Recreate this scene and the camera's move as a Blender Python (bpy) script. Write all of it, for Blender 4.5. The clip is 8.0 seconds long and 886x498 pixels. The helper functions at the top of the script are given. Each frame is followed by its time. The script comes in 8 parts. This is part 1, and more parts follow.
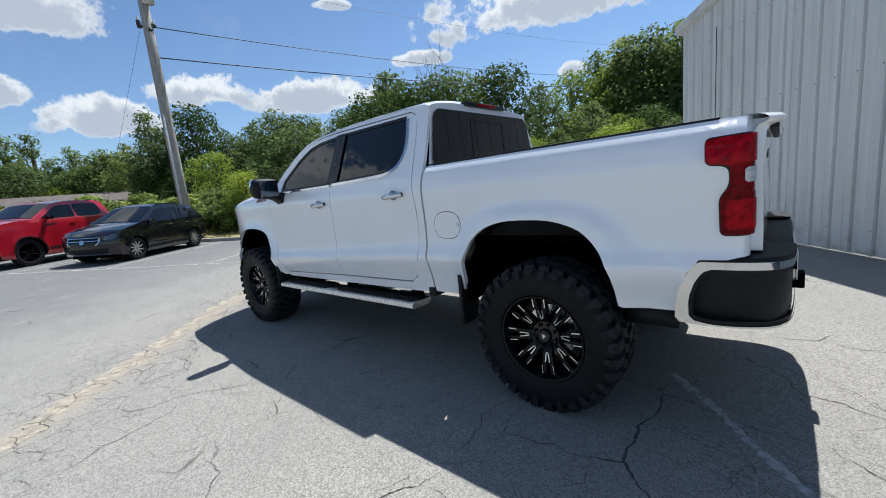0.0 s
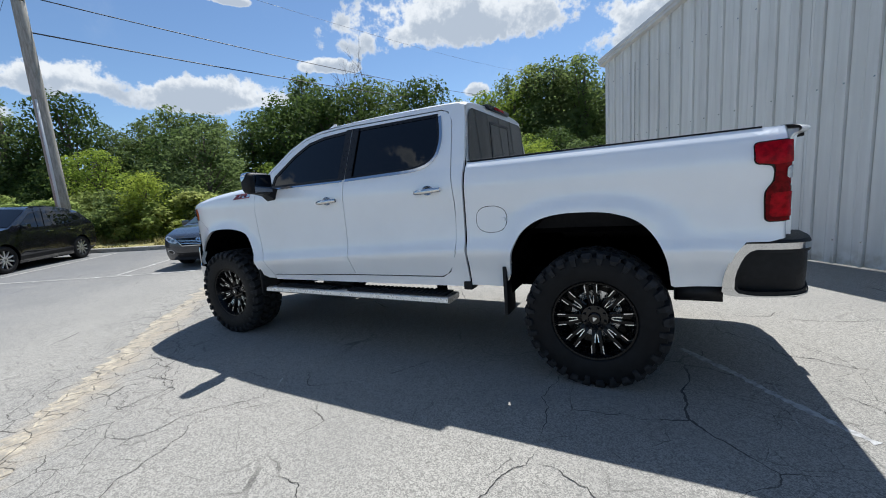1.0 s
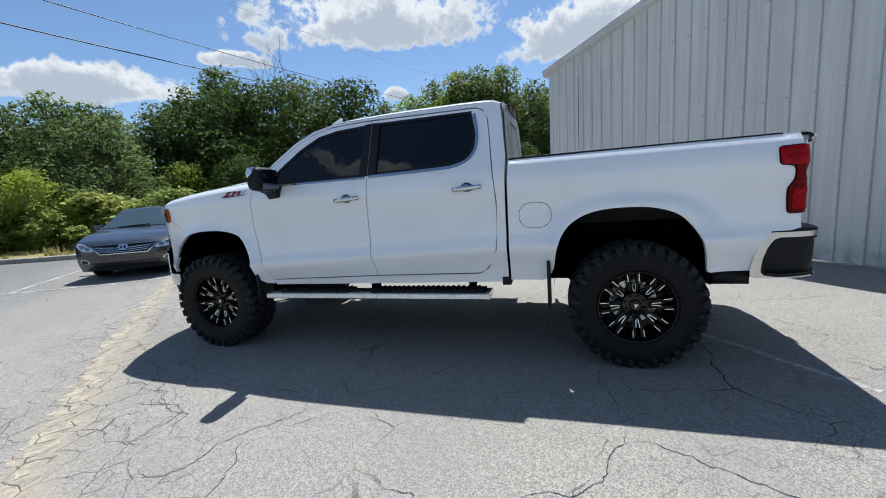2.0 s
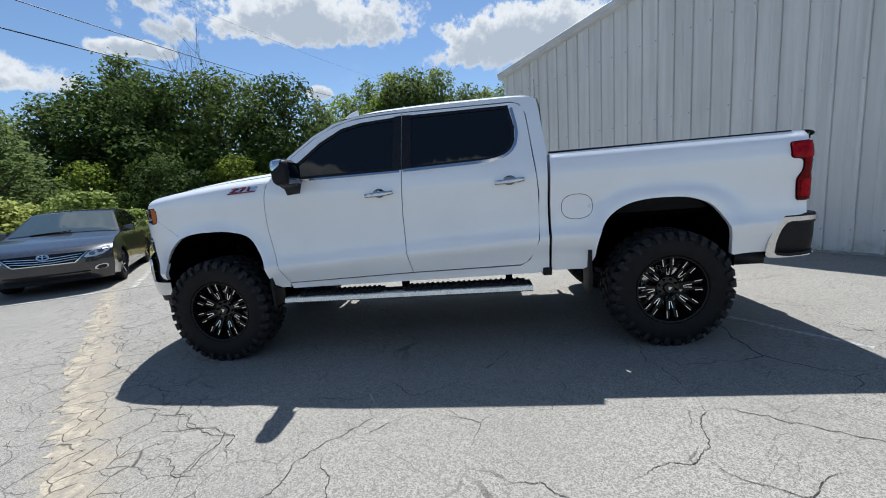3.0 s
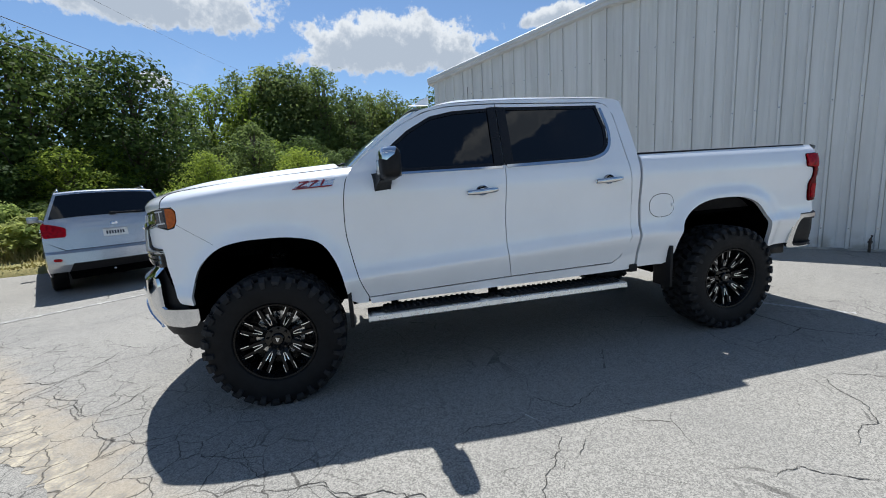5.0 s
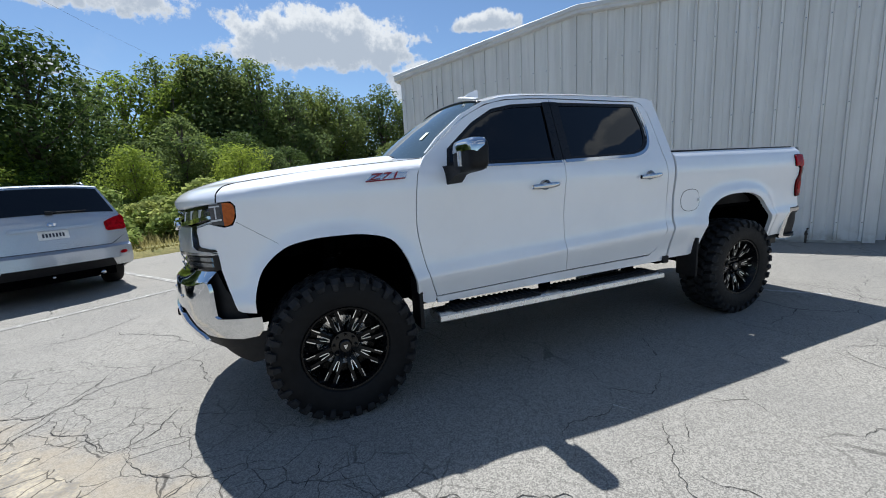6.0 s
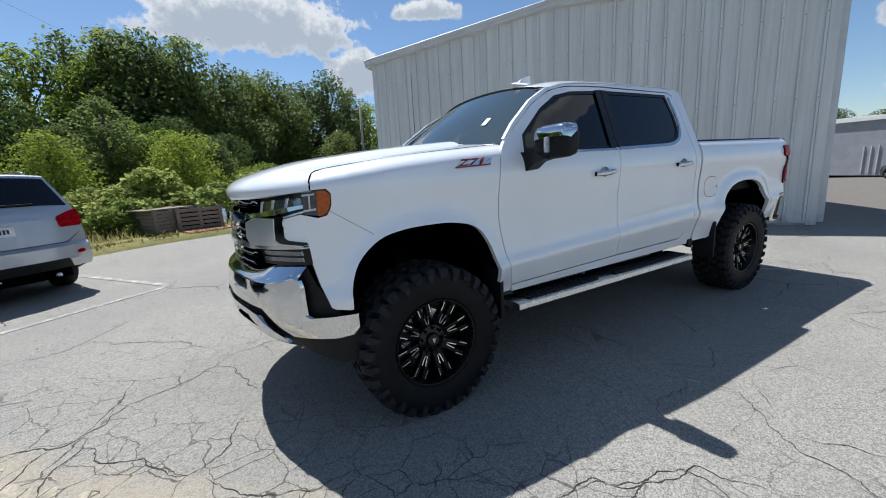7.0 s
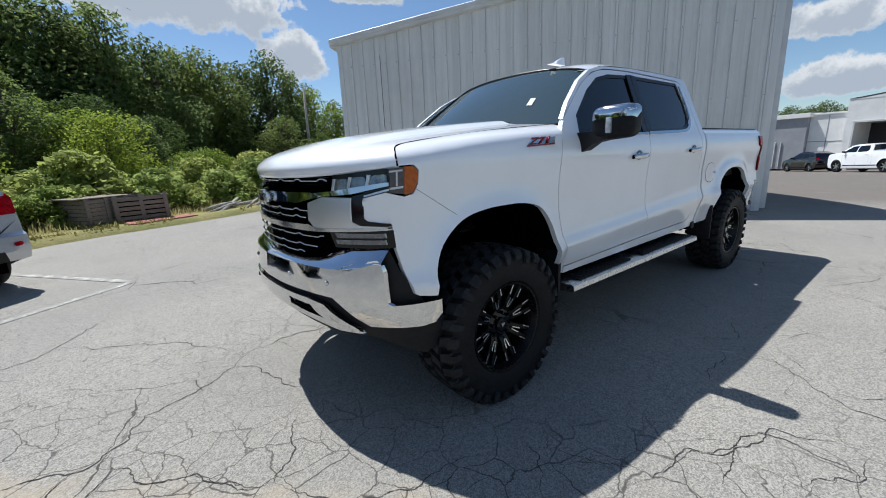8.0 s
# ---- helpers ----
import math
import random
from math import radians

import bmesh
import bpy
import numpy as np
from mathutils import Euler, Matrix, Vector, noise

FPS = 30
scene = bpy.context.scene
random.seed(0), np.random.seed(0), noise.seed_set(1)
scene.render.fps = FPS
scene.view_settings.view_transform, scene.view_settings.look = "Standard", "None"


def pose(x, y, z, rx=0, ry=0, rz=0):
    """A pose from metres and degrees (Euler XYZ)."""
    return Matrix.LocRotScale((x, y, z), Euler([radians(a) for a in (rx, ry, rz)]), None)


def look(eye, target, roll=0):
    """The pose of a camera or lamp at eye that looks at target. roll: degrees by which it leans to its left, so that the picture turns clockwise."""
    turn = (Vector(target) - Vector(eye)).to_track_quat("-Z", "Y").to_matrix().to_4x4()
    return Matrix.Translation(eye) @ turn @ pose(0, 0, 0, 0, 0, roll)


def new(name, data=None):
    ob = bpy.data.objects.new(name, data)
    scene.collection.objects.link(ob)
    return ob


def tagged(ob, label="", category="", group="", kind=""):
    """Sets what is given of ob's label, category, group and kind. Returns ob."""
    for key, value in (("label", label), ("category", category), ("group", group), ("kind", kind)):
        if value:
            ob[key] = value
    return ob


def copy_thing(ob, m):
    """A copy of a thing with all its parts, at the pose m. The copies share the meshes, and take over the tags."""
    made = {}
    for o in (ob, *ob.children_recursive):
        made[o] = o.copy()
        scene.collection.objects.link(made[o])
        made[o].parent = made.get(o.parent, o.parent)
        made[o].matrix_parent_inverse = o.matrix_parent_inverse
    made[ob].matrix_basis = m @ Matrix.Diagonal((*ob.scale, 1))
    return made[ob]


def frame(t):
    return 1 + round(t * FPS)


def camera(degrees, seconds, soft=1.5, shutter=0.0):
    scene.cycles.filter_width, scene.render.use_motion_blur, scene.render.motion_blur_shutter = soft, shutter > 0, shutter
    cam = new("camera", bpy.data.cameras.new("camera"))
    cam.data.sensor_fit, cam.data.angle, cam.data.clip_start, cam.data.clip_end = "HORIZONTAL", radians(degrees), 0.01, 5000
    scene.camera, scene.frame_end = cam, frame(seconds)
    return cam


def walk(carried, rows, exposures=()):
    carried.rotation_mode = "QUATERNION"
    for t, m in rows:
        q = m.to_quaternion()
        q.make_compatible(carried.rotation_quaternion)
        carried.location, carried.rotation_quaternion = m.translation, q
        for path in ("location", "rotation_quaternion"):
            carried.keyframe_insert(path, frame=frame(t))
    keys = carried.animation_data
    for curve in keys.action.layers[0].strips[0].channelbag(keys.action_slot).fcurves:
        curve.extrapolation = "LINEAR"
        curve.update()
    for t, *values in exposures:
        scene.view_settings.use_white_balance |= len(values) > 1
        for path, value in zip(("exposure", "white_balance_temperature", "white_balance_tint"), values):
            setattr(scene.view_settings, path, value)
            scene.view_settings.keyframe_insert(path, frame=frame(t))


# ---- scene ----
EXPO = 0.22
cam = camera(97.5, 8.0, soft=1.0)
PATH = [
    (0, (1.061, -2.952, 1.405), (-0.241, -1.466, 1.094), -6.0),
    (0.5, (0.715, -3.286, 1.404), (-0.416, -1.666, 1.096), -5.4),
    (1, (0.309, -3.541, 1.371), (-0.619, -1.794, 1.078), -4.6),
    (1.5, (-0.108, -3.723, 1.386), (-0.849, -1.889, 1.09), -4.3),
    (3, (-1.403, -4.004, 1.386), (-1.624, -2.042, 1.065), -4.7),
    (3.5, (-1.833, -3.982, 1.387), (-1.896, -2.01, 1.058), -4.9),
    (4, (-2.295, -3.891, 1.423), (-2.192, -1.923, 1.088), -4.7),
    (5.5, (-3.589, -3.463, 1.436), (-3.007, -1.579, 1.101), -3.3),
    (6, (-4.01, -3.268, 1.44), (-3.281, -1.439, 1.092), -3.3),
    (6.5, (-4.373, -3.031, 1.454), (-3.518, -1.262, 1.082), -3.4),
    (7, (-4.763, -2.83, 1.462), (-3.791, -1.131, 1.053), -3.3),
    (7.5, (-5.05, -2.602, 1.434), (-3.964, -0.982, 0.989), -2.9),
    (8, (-5.306, -2.355, 1.428), (-4.112, -0.821, 0.959), -2.5),
]
walk(cam, [(t, look(eye, target, roll)) for t, eye, target, roll in PATH],
     exposures=((0.0, EXPO + 0.30, 6040, 8), (3.5, EXPO + 0.22, 6060, 8), (5.5, EXPO + 0.22, 6060, 8), (8.0, EXPO + 0.11, 6080, 8)))

# ---- sun and sky ----
SUN_WAY = Vector((-0.09, 0.54, 1.0)).normalized()
sun = new("sun", bpy.data.lights.new("sun", "SUN"))
sun.data.energy, sun.data.angle, sun.data.color = 5.0, radians(0.55), (1.0, 0.965, 0.92)
sun.matrix_world = look(SUN_WAY * 60, (0, 0, 0))

# Cumulus clouds by compass bearing, height, half width and half height, in degrees.
CLOUDS = [
    (175, 20.5, 6.5, 3.6), (177.5, 13, 3, 1.9), (113.5, 21.2, 17, 4.8), (146, 13.2, 9.5, 2.7), (160, 14.1, 6, 2.7),
    (169.3, 10.9, 6, 2.9), (132, 17.1, 4.2, 1.4), (83.3, 17.8, 14.8, 4.9), (142.4, 23.8, 2.4, 0.9), (60.8, 19.6, 4.8, 1.7),
    (69.8, 12.4, 4.2, 3.8), (8.8, 10.9, 4.6, 2.4), (7.4, 5.6, 5.2, 2.4), (111.6, 13.2, 2, 1.1), (210, 24, 16, 6), (255, 30, 15, 5),
    (300, 26, 14, 5), (332, 33, 8, 2.4), (30, 40, 14, 7), (238, 41, 10, 3.2), (268, 45, 9, 3), (303, 46, 9, 3), (284, 39, 7, 2), (195, 40, 12, 6), (128, 52, 15, 6), (100, 44, 10, 4),
]


def make_sky():
    world = bpy.data.worlds.new("sky")
    scene.world = world
    world.use_nodes = True
    nt = world.node_tree
    nt.nodes.clear()
    nd, ln = nt.nodes.new, nt.links.new
    out, bg = nd("ShaderNodeOutputWorld"), nd("ShaderNodeBackground")
    sky = nd("ShaderNodeTexSky")
    sky.sky_type, sky.sun_disc = "NISHITA", False
    sky.sun_elevation = math.asin(SUN_WAY.z)
    sky.sun_rotation = math.atan2(SUN_WAY.x, SUN_WAY.y)
    sky.air_density, sky.dust_density, sky.ozone_density = 1.0, 0.15, 3.6
    tc = nd("ShaderNodeTexCoord")

    def mth(op, a, b=None, c=None):
        n = nd("ShaderNodeMath")
        n.operation = op
        for i, v in enumerate((a, b, c)):
            if v is None:
                continue
            if isinstance(v, (int, float)):
                n.inputs[i].default_value = v
            else:
                ln(v, n.inputs[i])
        return n.outputs[0]

    def dot(vec):
        n = nd("ShaderNodeVectorMath")
        n.operation = "DOT_PRODUCT"
        ln(tc.outputs["Generated"], n.inputs[0])
        n.inputs[1].default_value = vec
        return n.outputs["Value"]

    best, under = None, 0.0
    for az, el, w, h in CLOUDS:
        a, e = radians(az), radians(el)
        c = Vector((math.cos(a) * math.cos(e), math.sin(a) * math.cos(e), math.sin(e)))
        right = Vector((-math.sin(a), math.cos(a), 0))
        up = c.cross(right)
        if up.z < 0:
            up = -up
        p = mth("MULTIPLY", dot(right), 1 / math.sin(radians(w)))
        q = mth("MULTIPLY", dot(up), 1 / math.sin(radians(h)))
        flat = q
        q = mth("MULTIPLY", q, mth("ADD", 1.0, mth("MULTIPLY", mth("LESS_THAN", q, 0.0), 0.6)))
        r = mth("SQRT", mth("ADD", mth("MULTIPLY", p, p), mth("MULTIPLY", q, q)))
        v = mth("SUBTRACT", 1.0, r)
        ahead = mth("GREATER_THAN", dot(c), 0.2)
        v = mth("ADD", mth("MULTIPLY", mth("MAXIMUM", v, -1.0), ahead), mth("SUBTRACT", ahead, 1.0))
        # towards its flat base a cloud turns grey
        under = mth("ADD", under, mth("MULTIPLY", mth("MAXIMUM", mth("ADD", v, 0.15), 0.0), mth("SUBTRACT", 0.6, flat)))
        best = v if best is None else mth("MAXIMUM", best, v)

    def nz(scale, detail, rough):
        n = nd("ShaderNodeTexNoise")
        n.inputs["Scale"].default_value, n.inputs["Detail"].default_value, n.inputs["Roughness"].default_value = scale, detail, rough
        ln(tc.outputs["Generated"], n.inputs["Vector"])
        return n.outputs["Fac"]

    def ramp(v, a, b):
        n = nd("ShaderNodeMapRange")
        n.interpolation_type = "SMOOTHSTEP"
        n.inputs["From Min"].default_value, n.inputs["From Max"].default_value = a, b
        ln(v, n.inputs["Value"])
        return n.outputs["Result"]

    puff = mth("ADD", mth("MULTIPLY", mth("SUBTRACT", nz(9, 6, 0.62), 0.5), 2.9), mth("MULTIPLY", mth("SUBTRACT", nz(26, 6, 0.64), 0.5), 1.7))
    dens = mth("ADD", mth("MULTIPLY", best, 1.7), puff)
    cover = ramp(dens, 0.02, 0.40)
    # the sun stands behind them: thick parts are grey and thin edges bright
    core = ramp(mth("ADD", mth("ADD", mth("MULTIPLY", under, 1.6), mth("MULTIPLY", dens, 0.5)), mth("MULTIPLY", puff, 1.2)), 0.0, 1.25)
    wisps = mth("MULTIPLY", ramp(nz(3.0, 8, 0.68), 0.55, 0.85), 0.14)
    shade = nd("ShaderNodeMix")
    shade.data_type = "RGBA"
    shade.inputs["A"].default_value, shade.inputs["B"].default_value = (7.5, 7.5, 7.5, 1), (4.2, 4.6, 5.2, 1)
    ln(core, shade.inputs["Factor"])
    mix = nd("ShaderNodeMix")
    mix.data_type = "RGBA"
    ln(mth("MAXIMUM", cover, wisps), mix.inputs["Factor"])
    ln(sky.outputs[0], mix.inputs["A"])
    ln(shade.outputs["Result"], mix.inputs["B"])
    ln(mix.outputs["Result"], bg.inputs["Color"])
    bg.inputs["Strength"].default_value = 0.084
    ln(bg.outputs[0], out.inputs[0])


make_sky()

# ---- materials ----
class Mat:
    """A small builder for node materials."""

    def __init__(self, name):
        self.mat = bpy.data.materials.new(name)
        self.mat.use_nodes = True
        self.nt = self.mat.node_tree
        self.bsdf = self.nt.nodes["Principled BSDF"]
        self.out = self.nt.nodes["Material Output"]
        self.tc = None

    def nd(self, kind):
        return self.nt.nodes.new(kind)

    def put(self, value, socket):
        if isinstance(value, (int, float)):
            socket.default_value = value
        elif isinstance(value, tuple):
            socket.default_value = value if len(value) == 4 or socket.type == "VECTOR" else (*value, 1)
        else:
            self.nt.links.new(value, socket)

    def set(self, **values):
        for key, value in values.items():
            self.put(value, self.bsdf.inputs[key.replace("_", " ")])
        return self

    def coords(self, scale=(1, 1, 1), world=True):
        if self.tc is None:
            self.tc = self.nd("ShaderNodeNewGeometry").outputs["Position"] if world else self.nd("ShaderNodeTexCoord").outputs["Object"]
        n = self.nd("ShaderNodeVectorMath")
        n.operation = "MULTIPLY"
        self.put(self.tc, n.inputs[0])
        n.inputs[1].default_value = scale
        return n.outputs[0]

    def noise(self, scale, detail=4, rough=0.55, vec=None, distort=0.0):
        n = self.nd("ShaderNodeTexNoise")
        n.inputs["Scale"].default_value, n.inputs["Detail"].default_value = scale, detail
        n.inputs["Roughness"].default_value, n.inputs["Distortion"].default_value = rough, distort
        self.put(vec if vec is not None else self.coords(), n.inputs["Vector"])
        return n.outputs["Fac"]

    def noise_colour(self, scale, vec=None):
        n = self.nd("ShaderNodeTexNoise")
        n.inputs["Scale"].default_value, n.inputs["Detail"].default_value = scale, 4
        self.put(vec if vec is not None else self.coords(), n.inputs["Vector"])
        return n.outputs["Color"]

    def voronoi(self, scale, feature="DISTANCE_TO_EDGE", vec=None):
        n = self.nd("ShaderNodeTexVoronoi")
        n.feature = feature
        n.inputs["Scale"].default_value = scale
        self.put(vec if vec is not None else self.coords(), n.inputs["Vector"])
        return n.outputs["Distance"]

    def cell_tone(self, scale, vec):
        n = self.nd("ShaderNodeTexVoronoi")
        n.inputs["Scale"].default_value = scale
        self.put(vec, n.inputs["Vector"])
        sep = self.nd("ShaderNodeSeparateColor")
        self.put(n.outputs["Color"], sep.inputs[0])
        return sep.outputs[0]

    def math(self, op, a, b=0.0):
        n = self.nd("ShaderNodeMath")
        n.operation = op
        self.put(a, n.inputs[0])
        self.put(b, n.inputs[1])
        return n.outputs[0]

    def vmath(self, op, a, b):
        n = self.nd("ShaderNodeVectorMath")
        n.operation = op
        self.put(a, n.inputs[0])
        self.put(b, n.inputs[1])
        return n.outputs[0]

    def ramp(self, v, a, b, lo=0.0, hi=1.0):
        n = self.nd("ShaderNodeMapRange")
        n.interpolation_type = "SMOOTHSTEP"
        for key, x in (("From Min", a), ("From Max", b), ("To Min", lo), ("To Max", hi)):
            n.inputs[key].default_value = x
        self.put(v, n.inputs["Value"])
        return n.outputs["Result"]

    def mix(self, f, a, b, blend="MIX"):
        n = self.nd("ShaderNodeMix")
        n.data_type, n.blend_type = "RGBA", blend
        self.put(f, n.inputs["Factor"])
        self.put(a, n.inputs["A"])
        self.put(b, n.inputs["B"])
        return n.outputs["Result"]

    def bump(self, height, strength=0.3, distance=0.01):
        n = self.nd("ShaderNodeBump")
        n.inputs["Strength"].default_value, n.inputs["Distance"].default_value = strength, distance
        self.put(height, n.inputs["Height"])
        self.put(n.outputs["Normal"], self.bsdf.inputs["Normal"])
        return self

    def island(self):
        return self.nd("ShaderNodeNewGeometry").outputs["Random Per Island"]

    def obrandom(self):
        return self.nd("ShaderNodeObjectInfo").outputs["Random"]


def car_paint(name, colour, metallic=0.0, rough=0.32, base_gloss=0.5, coat=1.0):
    m = Mat(name)
    dust = m.ramp(m.noise(2.6, 5, 0.6), 0.35, 0.8)
    flakes = m.noise(900, 1, 0.5)
    dirty = tuple(c * 0.95 + 0.003 for c in colour)
    m.set(Base_Color=m.mix(dust, colour, dirty), Metallic=metallic, Roughness=m.ramp(flakes, 0.3, 0.7, rough - 0.04, rough + 0.05),
          Coat_Weight=coat, Coat_Roughness=m.ramp(dust, 0, 1, 0.015, 0.045), Coat_IOR=1.55, Specular_IOR_Level=base_gloss)
    return m.mat


def plain(name, colour, rough=0.5, metallic=0.0, vary=0.15, scale=14.0, bump=0.0, **more):
    m = Mat(name)
    v = m.noise(scale, 5, 0.6)
    lo = tuple(c * (1 - vary) for c in colour)
    hi = tuple(min(1, c * (1 + vary)) for c in colour)
    m.set(Base_Color=m.mix(m.ramp(v, 0.3, 0.7), lo, hi), Roughness=m.ramp(m.noise(scale * 4, 3), 0.3, 0.7, max(0.02, rough * 0.88), min(1, rough * 1.12)), Metallic=metallic, **more)
    if bump:
        m.bump(m.noise(scale * 12, 3), bump, 0.004)
    return m.mat


M = {}
M["white"] = car_paint("white_paint", (0.875, 0.88, 0.89), 0.09, 0.36, 0.5)
M["red"] = car_paint("red_paint", (0.40, 0.004, 0.016), 0.15, 0.30)
M["black_paint"] = car_paint("black_paint", (0.003, 0.003, 0.0055), 0.0, 0.25, 0.2, 1.0)
M["silver"] = car_paint("silver_paint", (0.47, 0.48, 0.495), 0.6, 0.30)
M["graphite"] = car_paint("graphite_paint", (0.034, 0.036, 0.041), 0.6, 0.3)
M["chrome"] = plain("chrome", (0.63, 0.64, 0.65), 0.06, 1.0, 0.03)
M["satin"] = plain("satin_chrome", (0.62, 0.63, 0.64), 0.22, 1.0, 0.01, 3)
M["silver_trim"] = plain("brushed_silver", (0.74, 0.745, 0.75), 0.38, 1.0, 0.04, 3)
M["mirror_glass"] = plain("mirror_glass", (0.16, 0.17, 0.19), 0.02, 1.0, 0.02)
M["alloy"] = plain("milled_aluminium", (0.66, 0.67, 0.69), 0.30, 1.0, 0.08)
M["milled"] = plain("milled_edge_metal", (0.88, 0.885, 0.89), 0.30, 1.0, 0.1, 30)
M["shingle"] = plain("roof_shingle", (0.11, 0.088, 0.078), 0.9, 0, 0.25, 3)
M["rim_black"] = plain("rim_black", (0.003, 0.003, 0.0035), 0.28, 0.0, 0.1, Specular_IOR_Level=0.22)
M["gloss_black"] = plain("gloss_black", (0.004, 0.004, 0.0045), 0.14, 0.0, 0.1, Specular_IOR_Level=0.4)
M["plastic"] = plain("black_plastic", (0.009, 0.009, 0.010), 0.55, 0.0, 0.25, 30, 0.15, Specular_IOR_Level=0.25)
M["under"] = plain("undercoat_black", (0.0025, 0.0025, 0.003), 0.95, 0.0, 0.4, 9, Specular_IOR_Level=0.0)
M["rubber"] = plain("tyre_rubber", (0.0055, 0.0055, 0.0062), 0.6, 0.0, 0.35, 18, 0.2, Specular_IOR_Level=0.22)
# lugs paler than the tyre: the shade of the voids is put into colour
M["lug_rubber"] = plain("pale_tread_rubber", (0.017, 0.017, 0.018), 0.7, 0.0, 0.45, 26, 0.25, Specular_IOR_Level=0.25)
M["step_pad"] = plain("step_pad", (0.010, 0.010, 0.011), 0.7, 0.0, 0.3, 40, 0.3, Specular_IOR_Level=0.2)
M["trim_black"] = plain("trim_black", (0.006, 0.006, 0.007), 0.3, 0.0, 0.1, Specular_IOR_Level=0.35)
M["amber"] = plain("amber_lens", (0.40, 0.085, 0.006), 0.10, 0.0, 0.2, 60)
M["red_lens"] = plain("red_lens", (0.30, 0.001, 0.006), 0.05, 0.0, 0.45, 28, Specular_IOR_Level=0.12)
M["red_deep"] = plain("red_lens_deep", (0.14, 0.0005, 0.003), 0.05, 0.0, 0.4, 28, Specular_IOR_Level=0.12)
M["clear_lens"] = plain("clear_lens", (0.55, 0.57, 0.60), 0.08, 0.4, 0.2, 40, Coat_Weight=1.0)
M["lamp_inner"] = plain("lamp_inner", (0.16, 0.17, 0.18), 0.12, 0.8, 0.35, 60, Coat_Weight=1.0)
M["lamp_dark"] = plain("lamp_dark", (0.045, 0.048, 0.053), 0.06, 0.2, 0.2, 45, Coat_Weight=1.0)
M["badge_red"] = plain("badge_red", (0.22, 0.008, 0.02), 0.3)
M["plate"] = plain("plate_white", (0.72, 0.72, 0.70), 0.45)
M["ink"] = plain("ink_dark", (0.02, 0.03, 0.05), 0.5)
M["sticker"] = plain("sticker_paper", (0.62, 0.66, 0.55), 0.6)
M["interior"] = plain("car_interior", (0.03, 0.03, 0.034), 0.8, 0, 0.3)
M["concrete"] = plain("kerb_concrete", (0.34, 0.32, 0.28), 0.9, 0, 0.3, 5, 0.5)
M["wire"] = plain("wire_black", (0.02, 0.02, 0.022), 0.6)


def dark_glass(name, tint=(0.0025, 0.003, 0.004), rough=0.008):
    m = Mat(name)
    m.set(Base_Color=tint, Roughness=rough, IOR=1.52, Specular_IOR_Level=0.45)
    return m.mat


M["glass"] = dark_glass("tinted_glass")


# the blue-grey base colour carries part of the sky's reflection
M["windscreen"] = dark_glass("sky_toned_windscreen", (0.040, 0.062, 0.072), 0.015)
M["windscreen"].node_tree.nodes["Principled BSDF"].inputs["IOR"].default_value = 1.75


